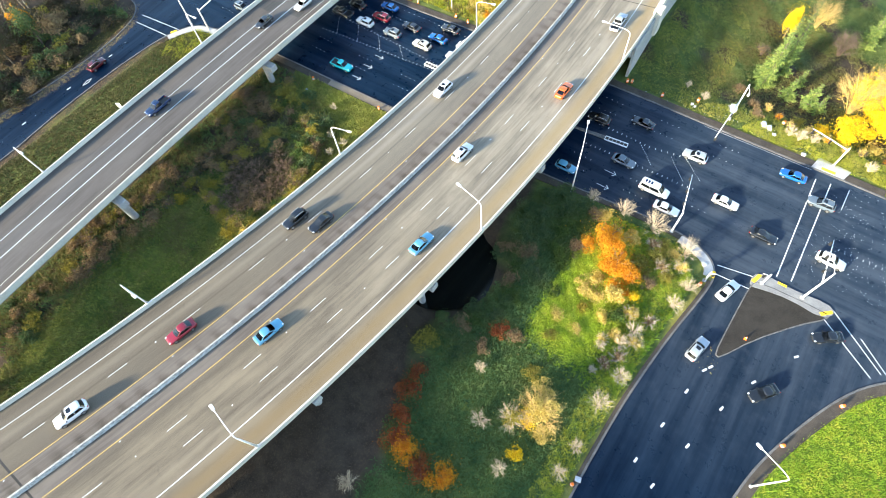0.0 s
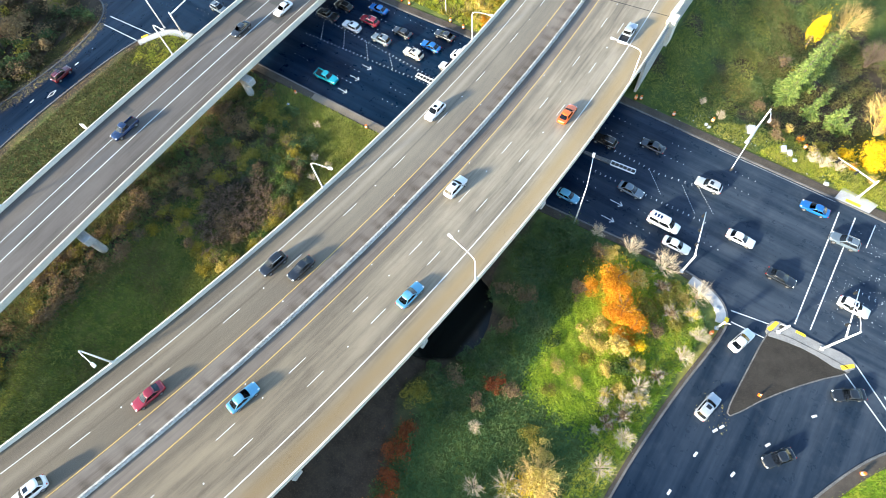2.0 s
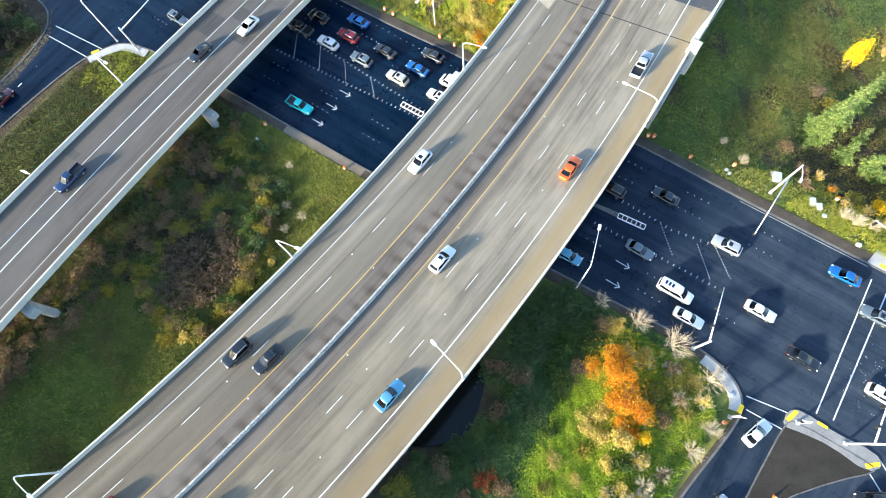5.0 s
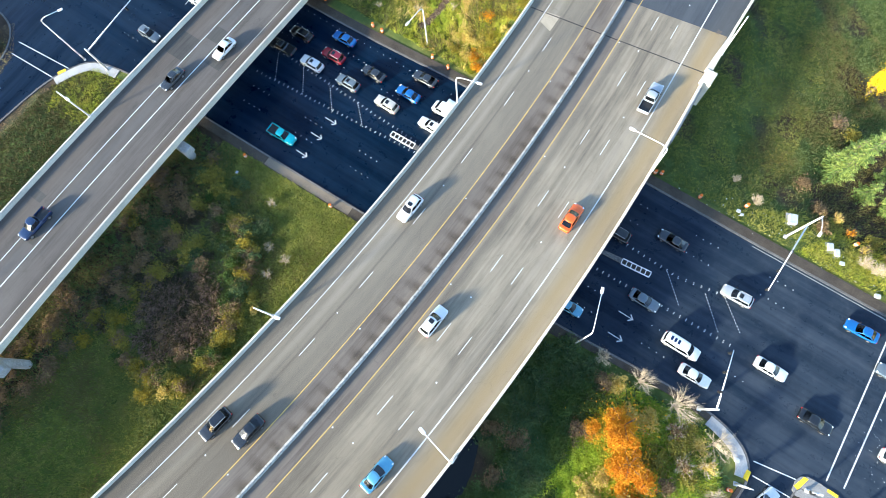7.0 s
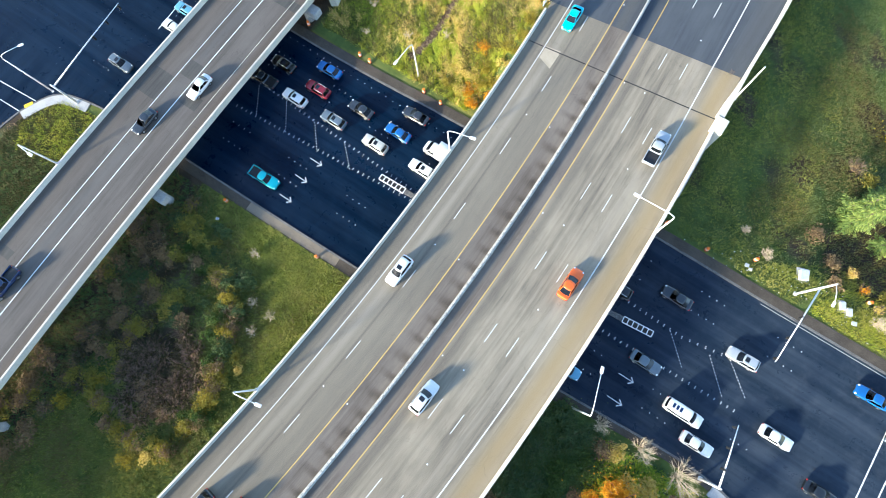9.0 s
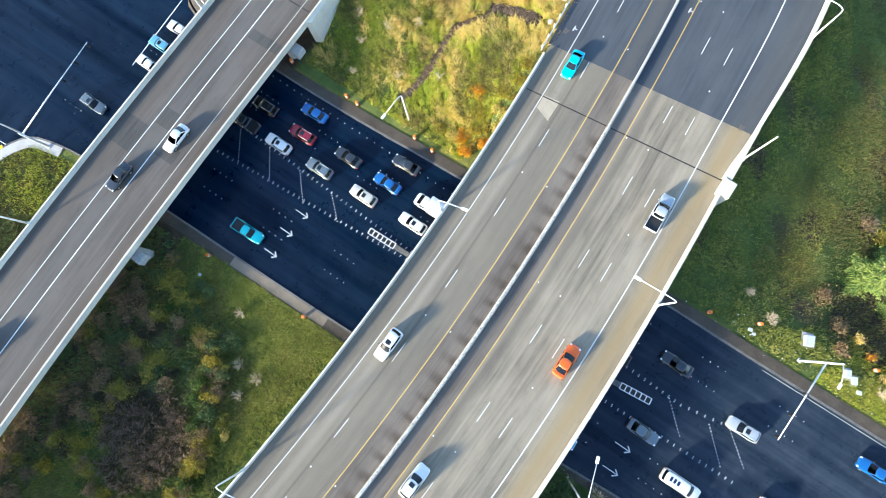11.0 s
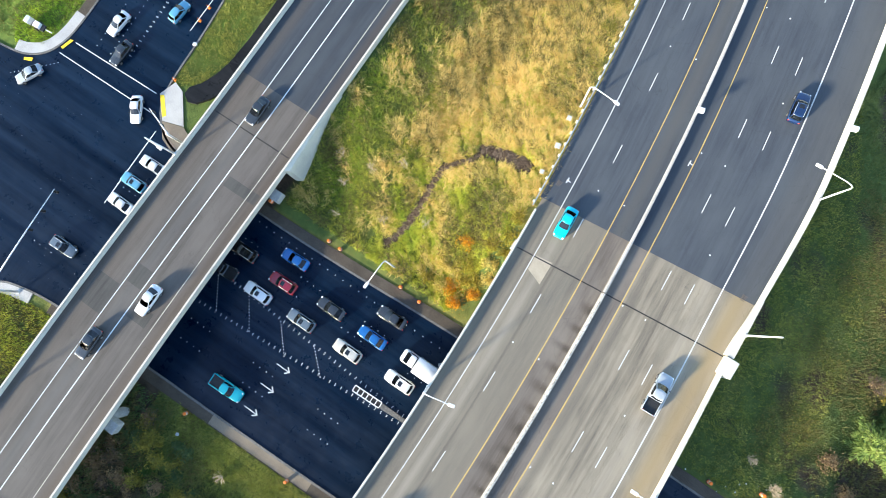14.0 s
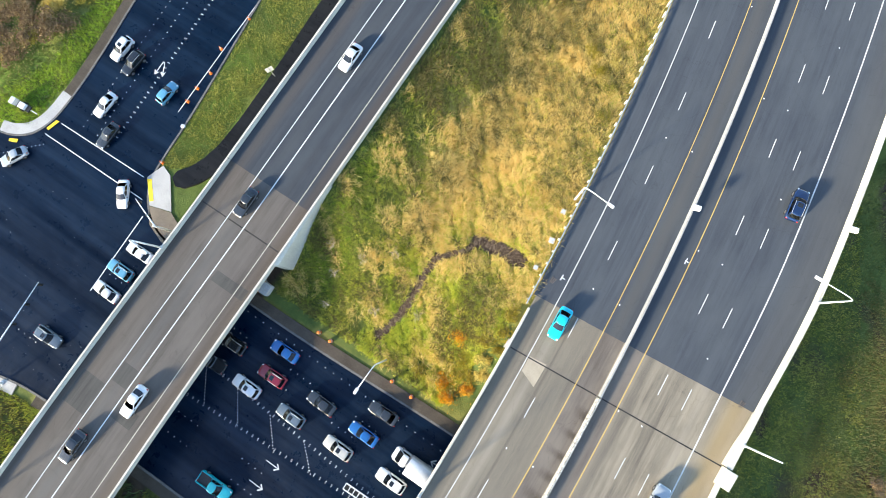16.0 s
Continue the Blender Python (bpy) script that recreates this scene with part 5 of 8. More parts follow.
def cabinet(x, y, turn, sx, sy, sz, label, pad=True):
    z = float(height([(x, y)])[0])
    t = thing("utility_cabinet", label, "utility cabinet", "utility cabinets", m=pose(x, y, z - 0.05, 0, 0, turn))
    if pad:
        b = bmnew()
        bx(b, -sx * 0.75, sx * 0.75, -sy * 0.8, sy * 0.8, 0, 0.18, bevel=0.03)
        part("concrete_pad", b, M_WALK, t)
    b = bmnew()
    bx(b, -sx / 2, sx / 2, -sy / 2, sy / 2, 0.18 if pad else 0, sz, bevel=0.05)
    part("body", b, M_REFL, t)
    b = bmnew()
    bx(b, -sx / 2 - 0.06, sx / 2 + 0.06, -sy / 2 - 0.06, sy / 2 + 0.06, sz, sz + 0.07, bevel=0.03)
    part("lid", b, M_STEEL, t)
    b = bmnew()
    bx(b, -0.03, 0.03, -sy / 2 - 0.04, -sy / 2 - 0.001, sz * 0.5, sz * 0.65)
    part("door_handle", b, M_STEEL, t)
    return t


cabinet(1.2, 93.8, 20, 1.1, 1.5, 0.9, "large white utility cabinet on a concrete pad")
cabinet(7.7, 92.6, 25, 0.7, 1.1, 0.6, "white utility cabinet in the grass")
cabinet(8.9, 92.3, 25, 0.65, 1.0, 0.5, "white utility cabinet in the grass")
for x, y, s in ((-6.3, 90.7, 0.5), (-5.6, 90.4, 0.4), (10.2, 91.2, 0.6), (16.5, 89.3, 0.7), (-115.4, 103.0, 0.6), (-79.8, 51.6, 0.4), (9.8, 56.9, 0.6), (8.0, 13.6, 0.8)):
    cabinet(x, y, 15, s, s * 0.8, 0.35, "small pale utility box cover in the grass", False)

# trailer with a folded sign on the grass corner
tr = thing("sign_trailer", "dark folded sign trailer with a white panel", "trailer", m=pose(-140.6, 91.2, 0.15, 0, 0, 4))
for nm, bb, m, lb in (("chassis", (-1.6, 1.6, -0.55, 0.55, 0.45, 0.75), M_BLACK, ""), ("battery_box", (-0.3, 0.9, -0.5, 0.5, 0.75, 1.25), M_REFL, "white battery box"), ("sign_panel", (-1.8, -0.9, -0.6, 0.6, 0.76, 1.6), M_STEEL, ""), ("drawbar", (1.6, 3.0, -0.07, 0.07, 0.5, 0.62), M_STEEL, "")):
    b = bmnew()
    bx(b, *bb, bevel=0.03)
    part(nm, b, m, tr, lb)
for sy in (-0.68, 0.68):
    b = bmnew()
    tube(b, [(0, sy - 0.1, 0.36), (0, sy + 0.1, 0.36)], 0.36, 14)
    part("wheel", b, M_TYRE, tr)

# guard rail and blocks along the west edge of the freeway
gr = thing("guard_rail", "steel guard rail on stout posts", "guard rail", "freeway barriers", "structure")
sweep("rail", MAIN, [(-14.25, 0.45), (-14.15, 0.53), (-14.25, 0.6), (-14.15, 0.68), (-14.25, 0.76), (-14.29, 0.76), (-14.19, 0.68), (-14.29, 0.6), (-14.19, 0.53), (-14.29, 0.45)], JOINT + 5.3, 215, M_STEEL, gr, d=4)
y = JOINT + 6
while y < 205:
    p = MAIN.at(-14.42, y, -0.7)
    b = bmnew()
    bx(b, p.x - 0.11, p.x + 0.1, p.y - 0.08, p.y + 0.08, p.z, p.z + 1.5, bevel=0.02)
    part("post", b, M_PAR, gr)
    y += 1.9
for o, y, s in ((-15.2, 118, 0.7), (-15.6, 122.5, 0.6), (-15.4, 113.5, 0.5)):
    p = MAIN.at(o, y)
    cabinet(p.x, p.y, 10, s, s, 0.6, "small pale junction box behind the guard rail", False)
for o, y, lb in ((17.55, 139.6, "white sensor box on the freeway barrier"), (0.0, 131.8, "white sensor box on the median barrier")):
    t = thing("sensor_box", lb, "sensor", "sensor boxes", m=pose(*MAIN.at(o, y, 0.8), 0, 0, 15))
    b = bmnew()
    tube(b, [(0, 0, 0), (0, 0, 0.9)], 0.06, 8)
    part("post", b, M_STEEL, t)
    b = bmnew()
    bx(b, -0.55, 0.55, -0.35, 0.35, 0.9, 1.5, bevel=0.08)
    part("housing", b, M_REFL, t)
t = thing("road_sign", "road sign on a post beside the ramp", "road sign", m=pose(-107.2, 118, 0.3, 0, 0, 60))
b = bmnew()
tube(b, [(0, 0, 0), (0, 0, 3.0)], 0.05, 8)
part("post", b, M_STEEL, t)
b = bmnew()
bx(b, -0.6, 0.6, -0.02, 0.02, 1.9, 3.1, bevel=0.005)
part("panel", b, M_REFL, t)
t = thing("road_sign", "road sign on a post behind the ramp parapet", "road sign", m=pose(-104.6, 23.2, 0.3, 0, 0, 30))
b = bmnew()
tube(b, [(0, 0, 0), (0, 0, 8.0)], 0.07, 8)
part("post", b, M_STEEL, t)
b = bmnew()
bx(b, -0.45, 0.45, -0.02, 0.02, 6.6, 8.0, bevel=0.005)
part("panel", b, M_REFL, t)
# standing water in the hollow
w = flat_poly("pond", rounded([(-42, 31), (-36, 23.5), (-28, 22.5), (-20.5, 27.5), (-18.5, 34), (-20.5, 40), (-26, 43), (-35, 43.5), (-41, 40)], 2), -0.75, M_WATER)
tagged(w, "dark still pond in a shaded hollow", "water", kind="structure")

# ---- vehicles ----
def loft(bm, rings):
    R = [[bm.verts.new(v) for v in r] for r in rings]
    n = len(R[0])
    for a, b in zip(R, R[1:]):
        for k in range(n):
            bm.faces.new((a[k], a[(k + 1) % n], b[(k + 1) % n], b[k]))
    bm.faces.new(list(reversed(R[0])))
    bm.faces.new(R[-1])
    bmesh.ops.recalc_face_normals(bm, faces=bm.faces[:])


def shell(st):
    """Stations (x, half width, bottom, top) to a lower body with rounded shoulders and a crowned top."""
    rings = []
    for x, w, z0, z1 in st:
        h = z1 - z0
        half = [(0.84, 0.0), (0.95, 0.16), (0.995, 0.38), (1.0, 0.62), (0.975, 0.82), (0.91, 0.94), (0.78, 0.985), (0.42, 1.0)]
        rings.append([(x, -w * q, z0 + h * f) for q, f in half] + [(x, 0, z1 + 0.025)] + [(x, w * q, z0 + h * f) for q, f in reversed(half)])
    return rings


KINDS = {
    # length, half width, belt, roof, cabin x at belt rear/front, roof rear/front, hood, tail
    "sedan": dict(L=4.75, w=0.92, belt=0.95, roof=1.46, cab=(-1.86, 1.02), top=(-1.12, 0.22), hood=0.84, tail=0.98),
    "hatchback": dict(L=4.25, w=0.90, belt=0.97, roof=1.52, cab=(-1.95, 0.98), top=(-1.55, 0.22), hood=0.86, tail=0.98),
    "suv": dict(L=4.7, w=0.95, belt=1.08, roof=1.70, cab=(-2.16, 1.0), top=(-1.78, 0.28), hood=0.98, tail=1.08),
    "van": dict(L=5.7, w=1.0, belt=1.2, roof=2.15, cab=(-2.78, 1.75), top=(-2.7, 0.9), hood=1.12, tail=1.2),
    "pickup": dict(L=5.6, w=0.98, belt=1.08, roof=1.8, cab=(-0.85, 1.35), top=(-0.66, 0.62), hood=1.05, tail=1.05),
    "box_truck": dict(L=7.0, w=1.05, belt=1.3, roof=2.2, cab=(1.05, 2.9), top=(1.15, 2.1), hood=1.2, tail=0.9),
}


def build_car(kind):
    k = KINDS[kind]
    L, w, belt, roof = k["L"], k["w"], k["belt"], k["roof"]
    h = L / 2
    t = thing(kind + "_car", "", "car")
    hood, tail = k["hood"], k["tail"]
    c0, c1 = k["cab"]
    r0, r1 = k["top"]
    b = bmnew()
    rear = [(-h, w * 0.60, 0.46, tail * 0.72), (-h + 0.03, w * 0.76, 0.38, tail * 0.84), (-h + 0.09, w * 0.86, 0.32, tail * 0.93), (-h + 0.2, w * 0.925, 0.27, tail * 0.98), (-h + 0.42, w * 0.97, 0.24, tail)]
    if kind == "pickup":
        rear = [(-h, w * 0.93, 0.42, 0.72), (-h + 0.12, w * 0.96, 0.35, 0.74), (-h + 0.35, w * 0.98, 0.3, 0.74), (c0 - 0.02, w, 0.25, 0.74)]
    if kind == "box_truck":
        rear = [(-h, w * 0.8, 0.5, 0.8), (-h + 0.2, w * 0.85, 0.45, 0.85), (c0 - 0.05, w * 0.9, 0.4, 0.9)]
    st = rear + [(max(c0 + 0.05, -h + 0.55), w * 0.995, 0.22, belt), ((c0 + c1) / 2, w, 0.22, belt), (c1 - 0.1, w * 0.995, 0.23, belt - 0.01), (c1 + 0.12, w * 0.99, 0.235, belt * 0.55 + hood * 0.45),
                 ((c1 + h) / 2, w * 0.975, 0.24, hood + 0.01), (h - 0.5, w * 0.95, 0.25, hood * 0.975), (h - 0.27, w * 0.9, 0.27, hood * 0.93), (h - 0.13, w * 0.82, 0.3, hood * 0.86), (h - 0.04, w * 0.71, 0.34, hood * 0.78), (h, w * 0.55, 0.42, hood * 0.66)]
    loft(b, shell(st))
    # cabin
    wb, wt = w * 0.925, w * 0.765 if kind not in ("van", "box_truck") else w * 0.84
    bul = 0.2 if kind != "box_truck" else 0.06

    def cabin_ring(x0, x1, hw, z):
        """Twenty points: windscreen, one side, rear, the other side."""
        q = [-0.84, -0.5, 0.0, 0.5, 0.84]
        pts = [(x1 - bul * v * v, hw * v, z) for v in q]
        along = (0, 0.25, 0.5, 0.75, 1)
        x_at = [x1 - bul - 0.05 - (x1 - x0 - bul * 1.7 - 0.10) * f for f in along]
        bow = [hw * (1 - 0.085 * abs(2 * f - 1) ** 2.2) for f in along]
        pts += list(zip(x_at, bow, (z,) * 5))
        pts += [(x0 + bul * 0.7 * v * v, -hw * v, z) for v in q]
        return pts + [(x, -y, z) for x, y in zip(reversed(x_at), reversed(bow))]
    ring0, ring1 = cabin_ring(c0, c1, wb, belt - 0.03), cabin_ring(r0, r1, wt, roof - 0.09)
    loft(b, [ring0, ring1, cabin_ring(r0 + 0.03, r1 - 0.03, wt * 0.965, roof - 0.05), cabin_ring(r0 + 0.09, r1 - 0.08, wt * 0.89, roof - 0.015), cabin_ring(r0 + 0.22, r1 - 0.2, wt * 0.72, roof + 0.005), cabin_ring(r0 + 0.42, r1 - 0.4, wt * 0.4, roof + 0.015)])
    if kind == "pickup":
        for y0, y1 in ((-w * 0.97, -w * 0.86), (w * 0.86, w * 0.97)):
            bx(b, -h + 0.06, c0 - 0.02, y0, y1, 0.55, 1.06, bevel=0.03)
        bx(b, -h + 0.02, -h + 0.12, -w * 0.95, w * 0.95, 0.55, 1.04, bevel=0.03)
    if kind == "box_truck":
        bx(b, -h, c0 - 0.15, -1.22, 1.22, 0.95, 3.3, bevel=0.04)
    part("body", b, PAINTS["white"], t, smooth=True)

    def pane(name, i0, i1, lo=0.1, hi=0.93, end=0.08):
        """Glass over the cabin's points i0 to i1, a little proud of it."""
        bb = bmnew()
        low, high = [], []
        mid = Vector(((c0 + c1) / 2, 0, 0))
        ks = list(range(i0, i1 + 1))
        for n, k in enumerate(ks):
            a, e = Vector(ring0[k % 20]), Vector(ring1[k % 20])
            o = ks[1] if n == 0 else ks[-2] if n == len(ks) - 1 else k
            a, e = a.lerp(Vector(ring0[o % 20]), end), e.lerp(Vector(ring1[o % 20]), end)
            out = (Vector((0, math.copysign(1, a.y), 0.3)) if 5 <= i0 % 10 < 10 else Vector((math.copysign(1, a.x - mid.x), 0, 0.6))).normalized() * 0.014
            low.append(bb.verts.new(a.lerp(e, lo) + out))
            high.append(bb.verts.new(a.lerp(e, hi) + out))
        for n in range(len(low) - 1):
            bb.faces.new((low[n], low[n + 1], high[n + 1], high[n]))
        bmesh.ops.solidify(bb, geom=bb.faces[:], thickness=0.012)
        bmesh.ops.recalc_face_normals(bb, faces=bb.faces[:])
        part(name, bb, M_GLASS, t, "dark tinted glass")
    pane("windshield", 0, 4, 0.04, 0.98, 0.02)
    pane("rear_window", 10, 14, 0.10, 0.94, 0.06)
    for i0 in (5, 7, 15, 17):
        pane("side_window", i0, i0 + 2, 0.14, 0.95, 0.08)
    rw = 0.33 if kind in ("sedan", "hatchback") else 0.38
    ax = (h - 0.95, -h + 0.95 if kind != "box_truck" else -h + 1.6)
    for x in ax:
        for s in (-1, 1):
            b = bmnew()
            tube(b, [(x, s * (w - 0.2), rw), (x, s * (w + 0.012), rw)], rw, 16)
            wh = part("wheel", b, M_TYRE, t, "black rubber tyre")
            b = bmnew()
            tube(b, [(x, s * (w + 0.0121), rw), (x, s * (w + 0.025), rw)], rw * 0.62, 12)
            part("rim", b, M_RIM, wh, "alloy rim")
    for s in (-1, 1):
        b = bmnew()
        bx(b, -0.16, 0.12, -0.13, 0.13, -0.07, 0.06, pose(h - 0.2, s * w * 0.68, hood * 0.83, 0, 18, -s * 28), 0.04)
        part("headlight", b, M_HEADL, t, "clear headlight")
        b = bmnew()
        bx(b, -0.05, 0.13, -0.16, 0.16, -0.09, 0.07, pose(-h + 0.06, s * w * 0.68, tail * 0.8, 0, -8, -s * -22), 0.03)
        part("tail_light", b, M_TAIL, t, "red tail light")
        b = bmnew()
        bx(b, c1 - 0.42, c1 - 0.27, s * (w + 0.06) - 0.09, s * (w + 0.06) + 0.09, belt - 0.02, belt + 0.12, bevel=0.03)
        part("mirror", b, M_BLACK, t)
    b = bmnew()
    bx(b, h - 0.06, h + 0.02, -0.4, 0.4, 0.44, 0.58, bevel=0.02)
    part("grille", b, M_BLACK, t)
    if kind == "suv":
        for s in (-1, 1):
            b = bmnew()
            tube(b, [(r0 + 0.12, s * wt * 0.9, roof - 0.015), (r0 + 0.3, s * wt * 0.9, roof + 0.05), (r1 - 0.35, s * wt * 0.9, roof + 0.05), (r1 - 0.15, s * wt * 0.9, roof - 0.015)], 0.022, 6)
            part("roof_rail", b, M_STEEL, t)
        b = bmnew()
        bx(b, r1 - 0.86, r1 - 0.26, -0.36, 0.36, roof - 0.02, roof + 0.024, bevel=0.01)
        part("sunroof", b, M_GLASS, t, "dark glass sunroof")
    if kind == "van":
        for q in (-1.9, -1.35, -0.8):
            b = bmnew()
            bx(b, q - 0.18, q + 0.18, -0.34, 0.34, roof + 0.005, roof + 0.025)
            part("roof_bar", b, PAINTS["navy"], t, "dark plain bar on the roof")
    if kind == "pickup":
        b = bmnew()
        bx(b, -h + 0.13, c0 - 0.03, -w * 0.85, w * 0.85, 0.745, 0.78)
        part("bed_liner", b, M_BLACK, t, "black load bed liner")
    return t


MASTER = {}
KIND_WORDS = {"sedan": "sedan", "hatchback": "hatchback", "suv": "sport utility vehicle", "van": "van", "pickup": "pickup truck", "box_truck": "box truck"}


def car(kind, colour, x, y, z, turn, where="on the street", pitch=0.0, roll=0.0):
    m = pose(x, y, z, 0, 0, turn) @ pose(0, 0, 0, roll, -pitch, 0)
    if kind not in MASTER:
        t = MASTER[kind] = build_car(kind)
        t.matrix_basis = m
    else:
        t = copy_thing(MASTER[kind], m)
    for o in t.children:
        if o.name.split(".")[0] == "body":
            o.material_slots[0].link = 'OBJECT'
            o.material_slots[0].material = PAINTS[colour]
    name = {"sky": "light blue", "cyan": "bright cyan", "navy": "dark blue", "maroon": "dark red"}.get(colour, colour)
    tagged(t, f"{name} {KIND_WORDS[kind]} {where}", "truck" if kind in ("pickup", "box_truck") else "car", "vehicles")
    return t


def deck_car(kind, colour, way, o, y, north):
    p = way.at(o, y, 0.012)
    g = -0.05 if y < 95 else 0.0
    ang = math.degrees(way.cross)
    car(kind, colour, p.x, p.y, p.z, way.turn(y) + (0 if north else 180), "driving on the freeway" if way is MAIN else "driving on the ramp bridge", math.degrees(g) * (1 if north else -1), -ang if north else ang)


# freeway: the west side runs south, the east side north
deck_car("suv", "white", MAIN, -8.8, 60.4, False)
deck_car("suv", "black", MAIN, -8.9, 21.4, False)
deck_car("sedan", "black", MAIN, -4.9, 23.2, False)
deck_car("sedan", "red", MAIN, -5.4, -3.4, False)
deck_car("sedan", "sky", MAIN, 11.3, 28.8, True)
deck_car("sedan", "orange", MAIN, 11.4, 83.7 - 12, True)
deck_car("suv", "navy", MAIN, 11.6, 139.6, True)
deck_car("pickup", "silver", MAIN, 11.8, 95.5, True)
deck_car("sedan", "cyan", MAIN, -9.0, 108.6, False)
deck_car("suv", "white", MAIN, -5.2, -20.5, False)
deck_car("sedan", "sky", MAIN, 4.6, 4.0, True)
deck_car("suv", "white", MAIN, 4.4, 48.5, True)
# ramp
deck_car("sedan", "white", LEFT, 2.6, 67.2, False)
deck_car("pickup", "navy", LEFT, -1.6, 26.8, False)
deck_car("sedan", "charcoal", LEFT, -1.2, 98.6, False)
deck_car("sedan", "charcoal", LEFT, -0.9, 57.8, False)
deck_car("sedan", "white", LEFT, -1.0, 125.5, False)
# queue that faces west between the bridges
for kind, col, x, y in (("sedan", "blue", -79.9, 83.0), ("suv", "red", -79.4, 79.0), ("suv", "white", -81.8, 75.6), ("sedan", "charcoal", -70.9, 79.9), ("suv", "grey", -73.7, 75.9), ("sedan", "blue", -63.2, 79.8),
                        ("sedan", "charcoal", -62.4, 83.9), ("suv", "beige", -65.2, 76.1), ("suv", "white", -56.2, 76.7), ("suv", "black", -87.4, 79.6), ("pickup", "charcoal", -88.9, 75.6),
                        ("suv", "sky", -109.3, 78.7), ("sedan", "white", -109.1, 74.8), ("sedan", "white", -108.4, 82.6), ("suv", "black", -20.6, 77.0), ("sedan", "charcoal", -12.6, 80.6), ("suv", "silver", -0.6, 77.9), ("sedan", "blue", 16.4, 83.0), ("suv", "grey", 22.5, 79.4)):
    car(kind, col, x, y, 0.03, 180 + random.uniform(-2, 2), "waiting in the westbound queue" if x > -95 and x < -50 else "on the wide street")
car("box_truck", "white", -54.6, 80.4, 0.03, 180, "waiting in the westbound queue")
# eastbound
for kind, col, x, y in (("pickup", "teal", -77.4, 61.4), ("sedan", "grey", -11.7, 69.8), ("hatchback", "sky", -20.6, 62.7), ("sedan", "white", -0.4, 63.9), ("sedan", "white", 8.1, 70.8), ("sedan", "black", 16.2, 67.5), ("suv", "white", 27.3, 68.6)):
    car(kind, col, x, y, 0.03, random.uniform(-2, 2), "driving east on the wide street")
# junctions and legs
car("sedan", "white", 14.9, 54.0, 0.03, 72, "turning onto the slip road")
car("suv", "silver", 14.6, 41.6, 0.03, 78, "driving on the slip road")
car("sedan", "black", 30.9, 54.6, 0.03, 215, "turning on the slip road")
car("sedan", "black", 25.6, 40.4, 0.03, 232, "driving on the slip road")
car("sedan", "white", -116.6, 88.6, 0.03, -57, "turning at the western junction")
car("sedan", "charcoal", -124.9, 95.0, 0.03, -92, "waiting at the north leg crosswalk")
car("sedan", "white", -128.6, 98.9, 0.03, -94, "waiting at the north leg crosswalk")
car("hatchback", "sky", -120.8, 106.1, 0.03, 86, "driving away on the north leg")
car("suv", "white", -132.2, 108.2, 0.03, -94, "waiting on the north leg")
car("suv", "black", -128.9, 107.2, 0.03, -95, "waiting on the north leg")
car("sedan", "silver", -136.4, 83.6, 0.03, 242, "turning at the western junction")
car("suv", "maroon", -129.4, 31.0, 0.03, 93, "driving on the south leg")
car("suv", "grey", -112.6, 64.2, 0.03, 0, "driving east at the western junction")
# white ambulance van with a plain blank on its roof where the letters are
amb = car("van", "white", -4.0, 66.6, 0.03, 0, "ambulance driving east on the wide street")

# ---- plants ----
rng = np.random.default_rng(7)


def cards(C, size, up=0.5, seed=0, aspect=0.6):
    """Quads at the centres C, each turned at random: vertices and faces."""
    r = np.random.default_rng(seed)
    n = len(C)
    a = r.normal(size=(n, 3))
    a /= np.linalg.norm(a, axis=1)[:, None]
    nrm = r.normal(size=(n, 3))
    nrm[:, 2] += up * 3
    b = np.cross(nrm, a)
    b /= np.maximum(np.linalg.norm(b, axis=1), 1e-6)[:, None]
    s = (size * r.uniform(0.6, 1.4, n))[:, None]
    V = np.stack([C - a * s, C - b * s * aspect, C + a * s, C + b * s * aspect], 1).reshape(-1, 3)
    F = np.arange(4 * n).reshape(-1, 4)
    return V, F


def np_mesh(name, V, F, mat):
    me = bpy.data.meshes.new(name)
    k = F.shape[1]
    me.vertices.add(len(V))
    me.vertices.foreach_set("co", np.ascontiguousarray(V, np.float32).ravel())
    me.loops.add(F.size)
    me.loops.foreach_set("vertex_index", np.ascontiguousarray(F, np.int32).ravel())
    me.polygons.add(len(F))
    me.polygons.foreach_set("loop_start", np.arange(0, F.size, k, dtype=np.int32))
    me.materials.append(mat)
    me.update(calc_edges=True)
    me.validate()
    return me


def leafy(name, V, F, mat, parent=None, label=""):
    ob = new(name, np_mesh(name, V, F, mat))
    ob.parent = parent
    return tagged(ob, label)


def crown_points(r, n, rx, ry, rz, z0, lobes=9):
    """Points in clumps that fill an uneven crown."""
    cs = r.normal(size=(lobes, 3))
    cs /= np.linalg.norm(cs, axis=1)[:, None]
    cs *= r.uniform(0.1, 0.78, (lobes, 1))
    rad = r.uniform(0.2, 0.5, lobes)
    pick = r.integers(0, lobes, n)
    d = r.normal(size=(n, 3))
    d /= np.linalg.norm(d, axis=1)[:, None]
    p = cs[pick] + d * (rad[pick] * r.uniform(0.55, 1.0, n) ** 0.6)[:, None]
    stray = r.random(n) < 0.1
    p[stray] = r.normal(0, 0.48, (int(stray.sum()), 3))
    return p * np.array([rx, ry, rz]) + np.array([0, 0, z0])


